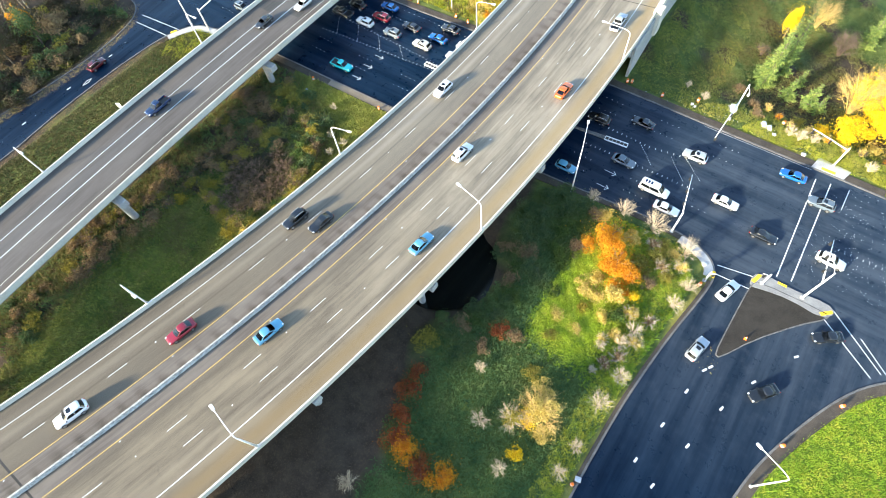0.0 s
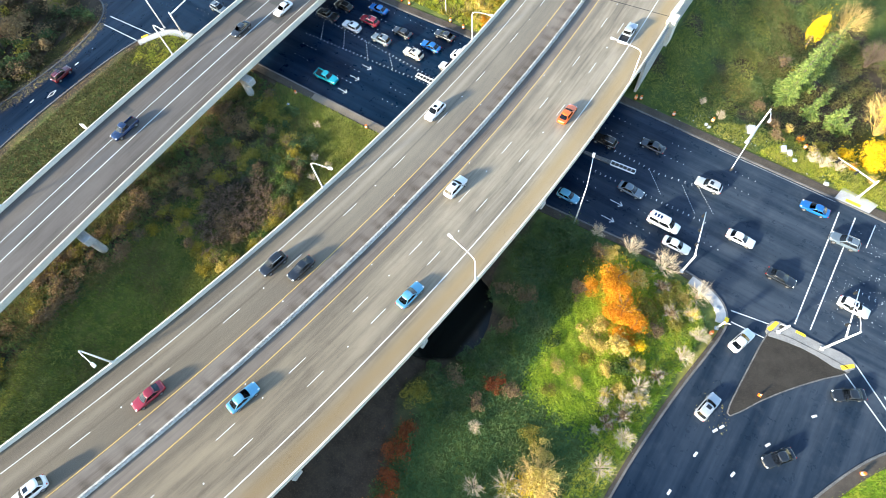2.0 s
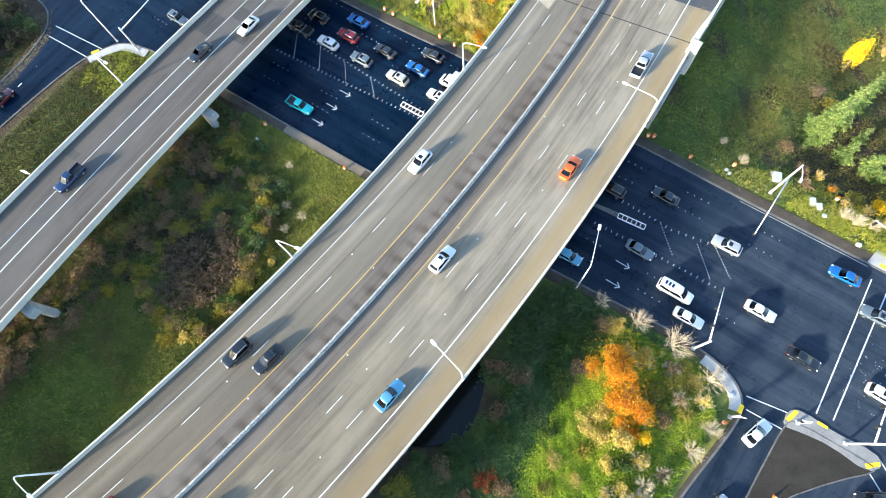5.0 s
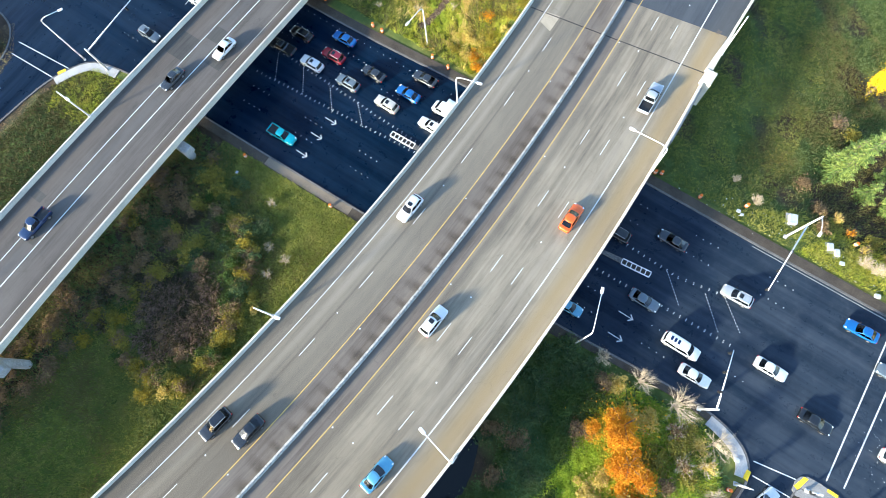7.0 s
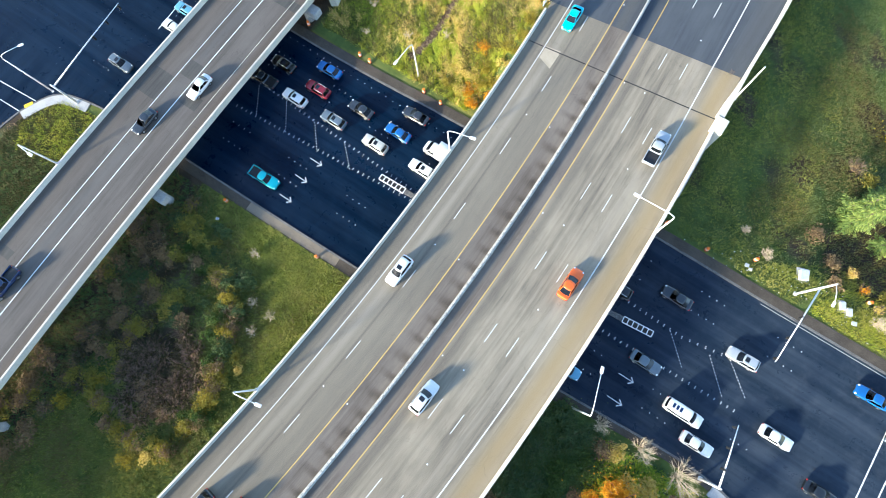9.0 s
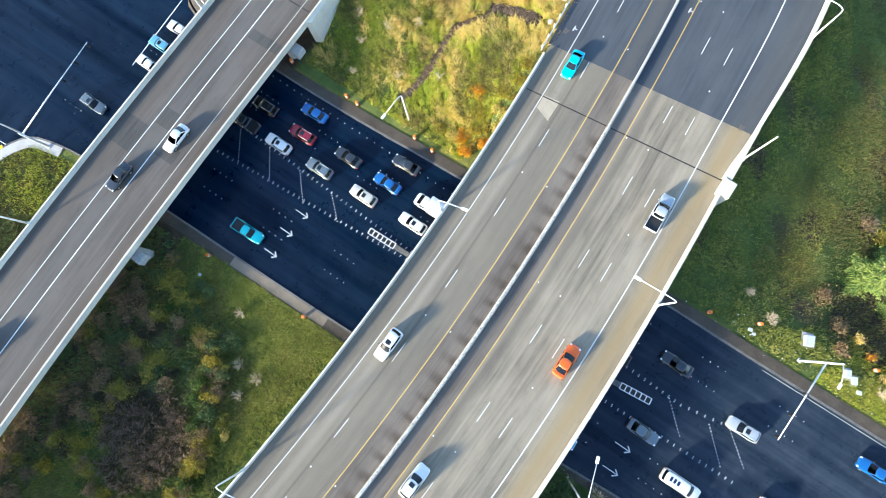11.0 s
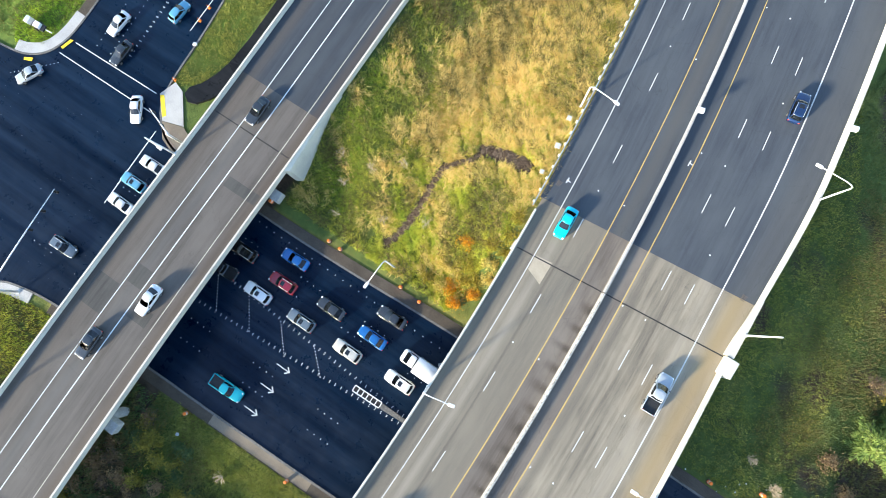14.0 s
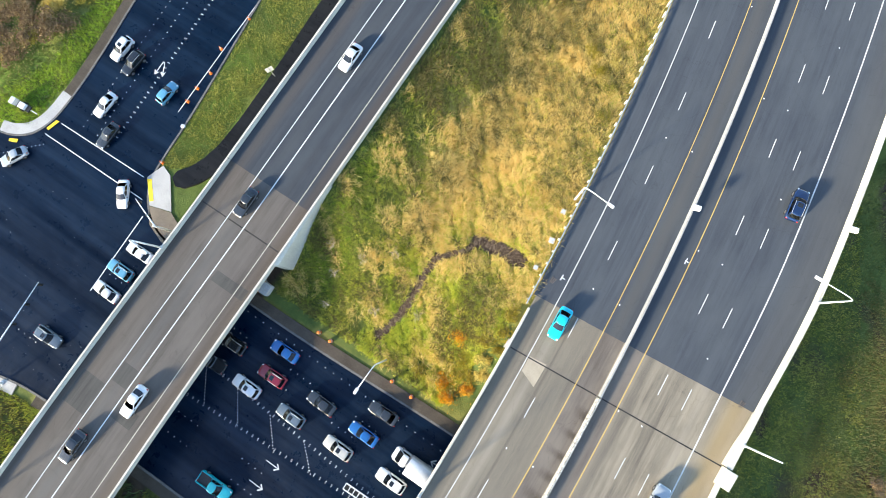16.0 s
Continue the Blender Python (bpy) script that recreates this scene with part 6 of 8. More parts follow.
LEAF = {
    "green": varied("leaf_green", [(0.022, 0.05, 0.014), (0.05, 0.09, 0.018), (0.08, 0.125, 0.024), (0.12, 0.15, 0.03)], trans=0.25, patch=0.8, lone=0.35),
    "dark": varied("leaf_dark", [(0.034, 0.07, 0.03), (0.06, 0.105, 0.04), (0.10, 0.14, 0.046), (0.17, 0.165, 0.058)], trans=0.25, patch=0.8, lone=0.35),
    "yellow": varied("leaf_yellow", [(0.62, 0.38, 0.012), (0.82, 0.55, 0.016), (0.9, 0.68, 0.03), (0.55, 0.42, 0.03)], trans=0.4, patch=0.7, lone=0.5),
    "olive": varied("leaf_olive", [(0.10, 0.115, 0.032), (0.21, 0.20, 0.04), (0.33, 0.28, 0.046), (0.47, 0.37, 0.06)], trans=0.3, patch=0.9, lone=0.4),
    "orange": varied("leaf_orange", [(0.42, 0.13, 0.012), (0.6, 0.22, 0.015), (0.72, 0.36, 0.02), (0.25, 0.07, 0.01)], trans=0.35, patch=0.8, lone=0.5),
    "red": varied("leaf_red", [(0.10, 0.03, 0.015), (0.2, 0.055, 0.02), (0.3, 0.10, 0.03), (0.4, 0.17, 0.035)], trans=0.25, patch=0.8, lone=0.45),
    "brown": varied("leaf_brown", [(0.11, 0.078, 0.048), (0.19, 0.13, 0.068), (0.30, 0.205, 0.10), (0.16, 0.14, 0.06)], trans=0.2, patch=0.9, lone=0.45),
    "gold": varied("leaf_gold", [(0.42, 0.32, 0.07), (0.56, 0.43, 0.10), (0.68, 0.54, 0.17), (0.36, 0.24, 0.045)], trans=0.35, patch=0.8, lone=0.5),
    "fir": varied("needles", [(0.055, 0.11, 0.04), (0.13, 0.20, 0.052), (0.26, 0.33, 0.075), (0.46, 0.48, 0.14)], trans=0.2, patch=0.6, lone=0.4),
    "rust": varied("leaf_rust", [(0.40, 0.13, 0.014), (0.62, 0.26, 0.018), (0.76, 0.42, 0.025), (0.82, 0.56, 0.045)], trans=0.4, patch=0.35, lone=0.35),
    "bramble": varied("leaf_bramble", [(0.05, 0.035, 0.024), (0.045, 0.05, 0.02), (0.11, 0.085, 0.036), (0.26, 0.19, 0.045)], trans=0.25, patch=0.9, lone=0.5),
    "umber": varied("leaf_umber", [(0.036, 0.026, 0.018), (0.065, 0.046, 0.028), (0.042, 0.05, 0.02), (0.11, 0.074, 0.038)], trans=0.2, patch=0.6, lone=0.5),
    "mustard": varied("leaf_mustard", [(0.16, 0.145, 0.026), (0.27, 0.225, 0.03), (0.37, 0.29, 0.036), (0.45, 0.33, 0.045)], trans=0.35, patch=0.9, lone=0.4),
    # bright: bramble leaves with sunlight put into their colour
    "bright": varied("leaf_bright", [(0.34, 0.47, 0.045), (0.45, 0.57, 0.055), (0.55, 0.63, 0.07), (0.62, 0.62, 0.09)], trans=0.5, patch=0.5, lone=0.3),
}
GRASS = {
    "green": varied("grass_green", [(0.075, 0.11, 0.046), (0.115, 0.155, 0.054), (0.16, 0.19, 0.064), (0.205, 0.195, 0.09)], trans=0.35, patch=0.28, lone=0.2),
    "straw": varied("grass_straw", [(0.56, 0.37, 0.10), (0.74, 0.53, 0.17), (0.84, 0.66, 0.26), (0.50, 0.40, 0.07)], trans=0.5, patch=0.6, lone=0.6),
    "lime": varied("grass_lime", [(0.24, 0.34, 0.045), (0.38, 0.45, 0.055), (0.56, 0.54, 0.08), (0.68, 0.58, 0.11)], trans=0.5, patch=0.4, lone=0.4),
    # sunny and deep: sun and shade put into the roadside plot's grass colour
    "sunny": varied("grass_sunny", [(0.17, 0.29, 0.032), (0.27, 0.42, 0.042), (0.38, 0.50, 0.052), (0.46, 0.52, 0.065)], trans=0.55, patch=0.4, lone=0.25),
    "deep": varied("grass_deep", [(0.055, 0.105, 0.04), (0.085, 0.15, 0.05), (0.12, 0.18, 0.058), (0.155, 0.185, 0.068)], trans=0.3, patch=0.3, lone=0.2),
    "soft": varied("grass_soft", [(0.19, 0.23, 0.045), (0.28, 0.31, 0.06), (0.40, 0.39, 0.09), (0.48, 0.42, 0.12)], trans=0.4, patch=0.35, lone=0.3),
    "olive": varied("grass_olive", [(0.10, 0.14, 0.036), (0.155, 0.19, 0.045), (0.21, 0.225, 0.056), (0.27, 0.235, 0.08)], trans=0.3, patch=0.3, lone=0.25),
    "drab": varied("grass_drab", [(0.045, 0.052, 0.02), (0.07, 0.075, 0.026), (0.095, 0.088, 0.03), (0.12, 0.09, 0.036)], trans=0.25, patch=0.35, lone=0.3),
    "weed": varied("grass_weed", [(0.13, 0.10, 0.04), (0.20, 0.16, 0.06), (0.13, 0.14, 0.04), (0.32, 0.25, 0.11)], trans=0.3, patch=0.5, lone=0.5),
}


def ground_z(x, y):
    return float(height([(x, y)])[0])


def limbs(r, h, spread, n, r0, twigs=0, z_lo=0.25, up=0.6):
    """A tapered trunk with limbs that fork: one mesh of the trunk, one of the limbs."""
    bt, bl = bmnew(), bmnew()
    lean = r.uniform(-0.05, 0.05, 2) * h
    top = Vector((lean[0], lean[1], h))
    tube(bt, [(0, 0, -0.3), (lean[0] * 0.3, lean[1] * 0.3, h * 0.4), top], [r0, r0 * 0.7, r0 * 0.15], 7)
    for i in range(n):
        f = r.uniform(z_lo, 0.92)
        a = i * 2.4 + r.uniform(-0.4, 0.4)
        p0 = Vector((lean[0] * f, lean[1] * f, h * f))
        L = spread * (1.15 - 0.55 * f) * r.uniform(0.75, 1.1)
        d = Vector((math.cos(a), math.sin(a), up * r.uniform(0.6, 1.4)))
        p1 = p0 + d * L * 0.5
        p2 = p0 + d * L + Vector((0, 0, 0.12 * L))
        tube(bl, [p0, p1, p2], [r0 * 0.34 * (1 - 0.5 * f), r0 * 0.2, r0 * 0.06], 4, False)
        for j in range(twigs):
            g = r.uniform(0.3, 0.98)
            q0 = p0.lerp(p2, g)
            dd = (d + Vector(r.normal(size=3)) * 0.6).normalized()
            q1 = q0 + dd * L * r.uniform(0.2, 0.55)
            tube(bl, [q0, q0.lerp(q1, 0.55) + Vector(r.normal(size=3)) * 0.05, q1], [r0 * 0.08 + 0.012, r0 * 0.05 + 0.011, 0.009], 3, False)
    return bt, bl


def tree(x, y, h, spread, leaf, label, seed, leaves=1400, size=0.22, base=0.35, limbs_n=12, bark=None, twigs=2):
    r = np.random.default_rng(seed)
    t = thing("tree", label, "tree", "trees", m=pose(x, y, ground_z(x, y), 0, 0, 0))
    bt, bl = limbs(r, h * 0.9, spread * 0.85, limbs_n, 0.035 * h ** 0.8 + 0.05, twigs)
    part("trunk", bt, bark or M_BARK, t)
    part("branching", bl, bark or M_BARK, t)
    P = crown_points(r, int(leaves * 1.6), spread * 1.08, spread * 1.08, h * (1 - base) * 0.52, h * (base + (1 - base) * 0.52), 20)
    V, F = cards(P, size * 0.78, 0.25, seed)
    leafy("crown", V, F, LEAF[leaf], t)
    return t


def canes(r, h, spread, stems, twigs, rad, rise=0.75):
    """Thin stems that fan out from the ground and fork into fine upright twigs, as three-sided wands."""
    P0, P1, R0, R1 = [], [], [], []
    a = np.arange(stems) * 2.4 + r.uniform(-0.5, 0.5, stems)
    out = spread * np.sqrt(r.uniform(0.03, 1.0, stems))
    top = h * (1 - 0.45 * (out / spread) ** 2) * r.uniform(0.75, 1.05, stems)
    tips = np.stack([np.cos(a) * out, np.sin(a) * out, top], 1)
    mids = tips * np.array([0.42, 0.42, 0.55]) + r.normal(0, 0.03 * h, (stems, 3))
    base = np.stack([np.cos(a) * 0.12, np.sin(a) * 0.12, np.full(stems, -0.15)], 1)
    P0 += [base, mids]
    P1 += [mids, tips]
    R0 += [np.full(stems, rad * 1.8), np.full(stems, rad * 1.1)]
    R1 += [np.full(stems, rad * 1.1), np.full(stems, rad * 0.4)]
    for lo, hi, ln in ((0.0, 0.6, 0.30), (0.3, 1.0, 0.22)):
        f = r.uniform(lo, hi, (stems, twigs, 1))
        q = (mids[:, None] + (tips - mids)[:, None] * f).reshape(-1, 3)
        d = np.repeat((tips - mids) / np.linalg.norm(tips - mids, axis=1)[:, None], twigs, 0) + r.normal(0, 0.42, (stems * twigs, 3))
        d[:, 2] = np.abs(d[:, 2]) * rise
        e = q + d * (h + spread) * 0.5 * ln * r.uniform(0.5, 1.2, (len(q), 1))
        P0.append(q)
        P1.append(e)
        R0.append(np.full(len(q), rad * 0.62))
        R1.append(np.full(len(q), rad * 0.22))
    P0, P1, R0, R1 = (np.concatenate(v) for v in (P0, P1, R0, R1))
    d = P1 - P0
    d /= np.maximum(np.linalg.norm(d, axis=1), 1e-6)[:, None]
    u = np.cross(d, np.array([0.31, 0.17, 0.93]))
    u /= np.maximum(np.linalg.norm(u, axis=1), 1e-6)[:, None]
    w = np.cross(d, u)
    V = np.empty((len(P0), 6, 3))
    for k in range(3):
        c = u * math.cos(2.0944 * k) + w * math.sin(2.0944 * k)
        V[:, k], V[:, k + 3] = P0 + c * R0[:, None], P1 + c * R1[:, None]
    F = (np.array([[0, 1, 4, 3], [1, 2, 5, 4], [2, 0, 3, 5]])[None] + 6 * np.arange(len(P0))[:, None, None]).reshape(-1, 4)
    return V.reshape(-1, 3), F


def bare_tree(x, y, h, spread, label, seed, mat=None, twigs=9, n=34, leaf=None, leaves=0, rad=0.02, name="tree"):
    """A leafless shrubby tree: a short bole and a fan of stems and fine twigs."""
    r = np.random.default_rng(seed)
    t = thing(name, label, name, "bare trees", m=pose(x, y, ground_z(x, y)))
    b = bmnew()
    tube(b, [(0, 0, -0.3), (0.02, 0.01, h * 0.12), (0.03, 0.05, h * 0.6)], [0.014 * h + 0.03, 0.01 * h + 0.025, 0.02], 6)
    part("trunk", b, mat or M_TWIG, t)
    V, F = canes(r, h, spread, n, twigs, rad)
    leafy("branching", V, F, mat or M_TWIG, t)
    if leaf:
        V, F = cards(crown_points(r, leaves, spread * 0.9, spread * 0.9, h * 0.42, h * 0.5, 12), 0.13, 0.2, seed)
        leafy("crown", V, F, LEAF[leaf], t)
    return t


def tall_bare(x, y, h, spread, label, seed, mat=None, twigs=16, n=26, leaf=None, leaves=0):
    r = np.random.default_rng(seed)
    t = thing("tree", label, "tree", "bare trees", m=pose(x, y, ground_z(x, y)))
    bt, bl = limbs(r, h, spread, n, 0.012 * h + 0.03, twigs, 0.2, 1.2)
    part("trunk", bt, mat or M_TWIG, t)
    part("branching", bl, mat or M_TWIG, t)
    if leaf:
        V, F = cards(crown_points(r, leaves, spread * 0.9, spread * 0.9, h * 0.42, h * 0.5, 12), 0.15, 0.2, seed)
        leafy("crown", V, F, LEAF[leaf], t)
    return t


def bush(x, y, rx, h, leaf, label, seed, n=700, size=0.2, ry=None):
    r = np.random.default_rng(seed)
    t = thing("bush", label, "bush", "bushes", m=pose(x, y, ground_z(x, y) - 0.1))
    bt, bl = limbs(r, h * 0.8, rx * 0.8, 7, 0.05, 0, 0.05, 1.0)
    bt.free()
    part("stem", bl, M_BARK, t)
    V, F = cards(crown_points(r, int(n * 1.7), rx * 1.1, (ry or rx) * 1.1, h * 0.62, h * 0.45, 16), size * 0.74, 0.4, seed)
    V[:, 2] = np.maximum(V[:, 2], 0.02)
    leafy("crown", V, F, LEAF[leaf], t)
    return t


def conifer(x, y, h, spread, label, seed):
    """A fir: whorls of drooping branches, each a flat spray of side twigs with upturned tips."""
    r = np.random.default_rng(seed)
    t = thing("conifer", label, "tree", "conifers", m=pose(x, y, ground_z(x, y)))
    bl = bmnew()
    tube(bl, [(0, 0, -0.3), (0, 0, h * 0.5), (0, 0, h)], [0.2, 0.12, 0.02], 7)
    P, T = [], []
    z = h * 0.05
    while z < h * 0.99:
        f = z / h
        L0 = spread * (1 - f) ** 0.8 + 0.1
        m = max(4, int(8 - 4 * f))
        for i in range(m):
            a = 2 * math.pi * i / m + r.uniform(-0.35, 0.35) + z * 3
            L = L0 * r.uniform(0.35, 1.2)
            out = np.array([math.cos(a), math.sin(a), 0.0])
            side = np.array([-out[1], out[0], 0.0])
            k = max(4, int(L / 0.11))
            s = np.linspace(0.12, 1.0, k)
            dz = -0.34 * (1 - f) * s + 0.26 * s ** 3
            C = np.array([0, 0, z]) + out * (L * s)[:, None] + np.array([0, 0, 1.0]) * (L * dz)[:, None]
            if i % 2 == 0:
                tube(bl, [(0, 0, z), tuple(C[k // 2]), tuple(C[-1])], [0.035, 0.02, 0.008], 3, False)
            ln = (0.46 * L * (1.08 - s) + 0.13) * r.uniform(0.7, 1.2, k)
            for sg in (-1, 1):
                d = out * r.uniform(0.55, 0.95, (k, 1)) + side * sg * r.uniform(0.6, 0.9, (k, 1)) + np.array([0, 0, 1.0]) * r.uniform(-0.75, 0.12, (k, 1))
                P.append(C)
                T.append(d * ln[:, None])
        z += h * 0.016 + 0.34
    part("trunk", bl, M_BARK, t)
    P, T = np.concatenate(P), np.concatenate(T)
    up = np.tile([0.0, 0.0, 1.0], (len(P), 1)) + r.normal(0, 0.9, (len(P), 3))
    w = np.cross(T, up)
    w *= (r.uniform(0.05, 0.09, len(P)) / np.maximum(np.linalg.norm(w, axis=1), 1e-6))[:, None]
    V = np.stack([P - w * 0.5, P + T * 0.55 - w, P + T, P + T * 0.55 + w], 1).reshape(-1, 3)
    leafy("crown", V, np.arange(4 * len(P)).reshape(-1, 4), LEAF["fir"], t)
    return t


# -- south-east plot
for i, (x, y, h, s) in enumerate(((-12.8, 58.6, 3.2, 1.3), (-6.4, 58.9, 4.2, 1.8), (-0.6, 58.6, 5.4, 2.6), (6.3, 57.0, 4.6, 2.2), (9.2, 50.6, 3.6, 1.5), (8.4, 46.4, 3.4, 1.6), (6.3, 30.6, 3.0, 1.6), (5.4, 25.0, 3.8, 2.0), (2.2, 29.2, 1.8, 0.8), (1.5, 33.5, 2.0, 0.9), (4.9, 38.6, 3.4, 1.4), (4.0, 35.6, 3.0, 1.4), (-8.5, 12.5, 3.0, 1.5), (-20.0, -6.0, 3.2, 1.6), (-2.4, 8.2, 3.0, 1.3), (5.6, 17.4, 2.4, 1.2), (-12.8, 19.5, 2.6, 1.1), (5.2, 12.8, 2.8, 1.2))):
    bare_tree(x, y, h, s, "leafless pale young tree on the verge", 100 + i)
tree(-6.0, 51.8, 5.0, 3.8, "rust", "round tree with bright orange and yellow autumn leaves", 1, 6800, 0.15, 0.06)
tree(-2.8, 47.8, 4.2, 3.0, "rust", "small tree with rusty orange leaves", 2, 4200, 0.15, 0.06)
tree(-1.0, 42.2, 3.6, 2.0, "gold", "small tree with yellowing leaves", 3, 1100, 0.19, 0.1)
tree(-0.2, 46.6, 3.8, 2.1, "orange", "small tree with deep orange leaves", 4, 1900, 0.17, 0.08)
for i, (x, y, rx, h, lf) in enumerate(((-9.0, 49.0, 1.8, 2.6, "rust"), (-5.2, 49.2, 2.0, 3.0, "rust"), (-6.0, 53.6, 1.8, 2.6, "gold"), (-4.6, 44.0, 1.8, 2.4, "gold"), (-2.0, 48.8, 1.8, 2.4, "olive"), (-1.6, 44.4, 1.7, 2.6, "rust"), (-3.0, 41.0, 1.6, 2.0, "gold"), (0.2, 43.8, 1.5, 2.2, "orange"), (-0.4, 38.2, 1.4, 1.8, "gold"), (4.6, 55.6, 1.8, 1.6, "gold"), (-8.8, 56.6, 1.8, 1.6, "gold"), (2.2, 56.4, 2.0, 1.6, "olive"), (3.4, 48.2, 1.8, 1.6, "brown"), (5.4, 51.0, 1.8, 1.5, "olive"), (3.6, 41.6, 1.4, 1.6, "gold"), (2.6, 36.6, 1.5, 1.8, "gold"), (-7.4, 34.6, 1.7, 1.2, "gold"), (-6.4, 30.6, 1.6, 1.2, "olive"), (-3.2, 33.6, 1.6, 1.2, "gold"), (-9.4, 37.6, 1.6, 1.2, "green"), (-2.6, 22.0, 2.0, 1.6, "gold"), (-5.4, 23.4, 1.8, 1.3, "olive"), (0.6, 16.0, 1.8, 1.5, "gold"))):
    bush(x, y, rx, h, lf, {"rust": "rusty orange and gold shrub in the plot", "orange": "rusty orange shrub in the plot", "gold": "straw-yellow shrub in the plot", "olive": "yellowing olive shrub in the plot", "brown": "withered brown shrub in the plot", "green": "leafy green shrub in the plot"}[lf], 700 + i, 950, 0.14)
for i, (x, y, h, sp, lf) in enumerate(((4.6, 33.2, 2.4, 1.5, "brown"), (5.6, 36.8, 2.6, 1.6, "gold"), (3.2, 31.0, 2.0, 1.3, "brown"), (6.4, 41.6, 2.4, 1.4, "brown"), (2.8, 41.2, 2.2, 1.4, "gold"), (1.2, 34.8, 1.8, 1.2, "gold"), (3.6, 52.0, 2.6, 1.6, "brown"), (6.6, 53.6, 2.4, 1.5, "gold"), (0.8, 55.4, 2.2, 1.5, "brown"))):
    bare_tree(x, y, h, sp, "tan half-bare shrub on the verge", 560 + i, M_TWIG, 8, 26, lf, 420, 0.018, "shrub")
bush(2.4, 44.6, 1.0, 1.5, "yellow", "bright yellow autumn bush in the plot", 5, 500)
bush(0.8, 50.2, 2.2, 2.0, "olive", "tangled yellowish shrubs on the verge", 6, 900)
bush(2.8, 53.2, 2.6, 2.2, "olive", "tangled yellowish shrubs on the verge", 7, 1000)
bush(-3.2, 54.8, 2.2, 1.8, "gold", "tangled straw-coloured shrubs on the verge", 8, 800)
bush(1.4, 39.6, 1.6, 2.4, "green", "rounded green shrub in the plot", 9, 800)
bush(-4.2, 38.0, 2.0, 1.4, "mustard", "low yellowing bramble in the plot", 10, 700)
bush(-5.6, 41.4, 2.2, 1.6, "gold", "low yellowing bramble in the plot", 11, 800)
bare_tree(-1.6, 18.4, 6.4, 3.6, "tall golden half-bare tree", 12, leaf="gold", leaves=2600, twigs=12, n=60, mat=M_GOLDTWIG)
bush(-2.4, 16.6, 2.2, 2.2, "yellow", "yellowing leafy growth below the golden tree", 14, 700, 0.16)
bare_tree(-4.6, 15.2, 5.0, 2.2, "golden half-bare shrub tree", 13, leaf="olive", leaves=900)
for i, (x, y, rx, h, lf, lb) in enumerate((
        (-20.8, 10.4, 2.6, 2.0, "red", "dark red bramble"), (-19.6, 6.4, 2.2, 2.0, "red", "dark red bramble"), (-21.4, 13.6, 1.6, 1.5, "red", "dark red bramble"), (-17.8, 3.4, 2.7, 2.4, "red", "rusty red bramble"), (-15.6, 2.4, 3.0, 2.6, "orange", "rusty orange bramble"), (-12.2, 1.6, 2.8, 2.4, "red", "rusty red bramble"), (-8.6, 2.4, 2.8, 2.4, "orange", "rusty orange bramble"),
        (-13.6, 26.6, 1.8, 1.5, "red", "rusty red bramble"), (-14.6, 22.8, 1.5, 1.4, "brown", "brown withered bramble"), (-10.8, 27.2, 1.7, 1.4, "brown", "brown withered bramble"), (-1.4, 11.4, 1.4, 1.6, "yellow", "yellow autumn bush"),
) + (
        (-18.6, 51.0, 3.2, 3.0, "dark", "dense dark green shrub"), (-15.4, 54.6, 2.6, 2.4, "dark", "dense dark green shrub"), (-20.4, 46.2, 3.0, 2.8, "dark", "dense dark green shrub"), (-16.6, 46.8, 2.8, 2.4, "dark", "dense dark green shrub"), (-12.0, 52.2, 2.6, 2.4, "green", "dense green shrub"), (-17.4, 41.6, 2.4, 2.0, "brown", "bare brown thicket"), (-10.8, 56.0, 2.0, 2.0, "brown", "brown shrub"),
        (-20.6, 22.6, 3.0, 2.4, "dark", "dense dark green shrub"), (-17.2, 19.4, 2.6, 2.0, "dark", "dense dark green shrub"), (-15.0, 33.0, 2.4, 1.6, "green", "dense green shrub"), (-23.4, 18.4, 2.4, 2.0, "olive", "olive green shrub"), (-19.4, 28.0, 2.0, 1.5, "dark", "dense dark green shrub"), (-13.2, 38.8, 2.2, 1.6, "dark", "dense dark green shrub"), (-11.2, 44.2, 2.4, 1.8, "green", "dense green shrub"), (-10.2, 48.0, 2.0, 1.8, "brown", "rusty brown shrub"))):
    bush(x, y, rx, h, lf, lb + " near the freeway bridge", 200 + i, int(420 * rx), 0.16)
for i in range(16):
    r = np.random.default_rng(680 + i)
    q = i * 2 * math.pi / 16
    x, y = -23 + 7.6 * math.cos(q) + r.normal(0, 0.7), 32.5 + 9.0 * math.sin(q) + r.normal(0, 0.7)
    if x < -24.5:
        continue
    bush(x, y, r.uniform(1.3, 2.2), r.uniform(1.0, 1.9), ["dark", "brown", "green"][i % 3], "overhanging shrub at the edge of the pond", 680 + i, 560, 0.18)
for i, (x, y) in enumerate(((-20.0, 55.0), (-17.6, 57.0), (-14.0, 49.6), (-13.6, 56.6), (-18.4, 43.8), (-21.6, 50.4), (-13.4, 45.6), (-15.6, 39.6))):
    bush(x, y, 2.3, 2.6, ["dark", "dark", "green", "dark"][i % 4], "tall dark green shrub in the bridge's shade", 1200 + i, 800, 0.18)
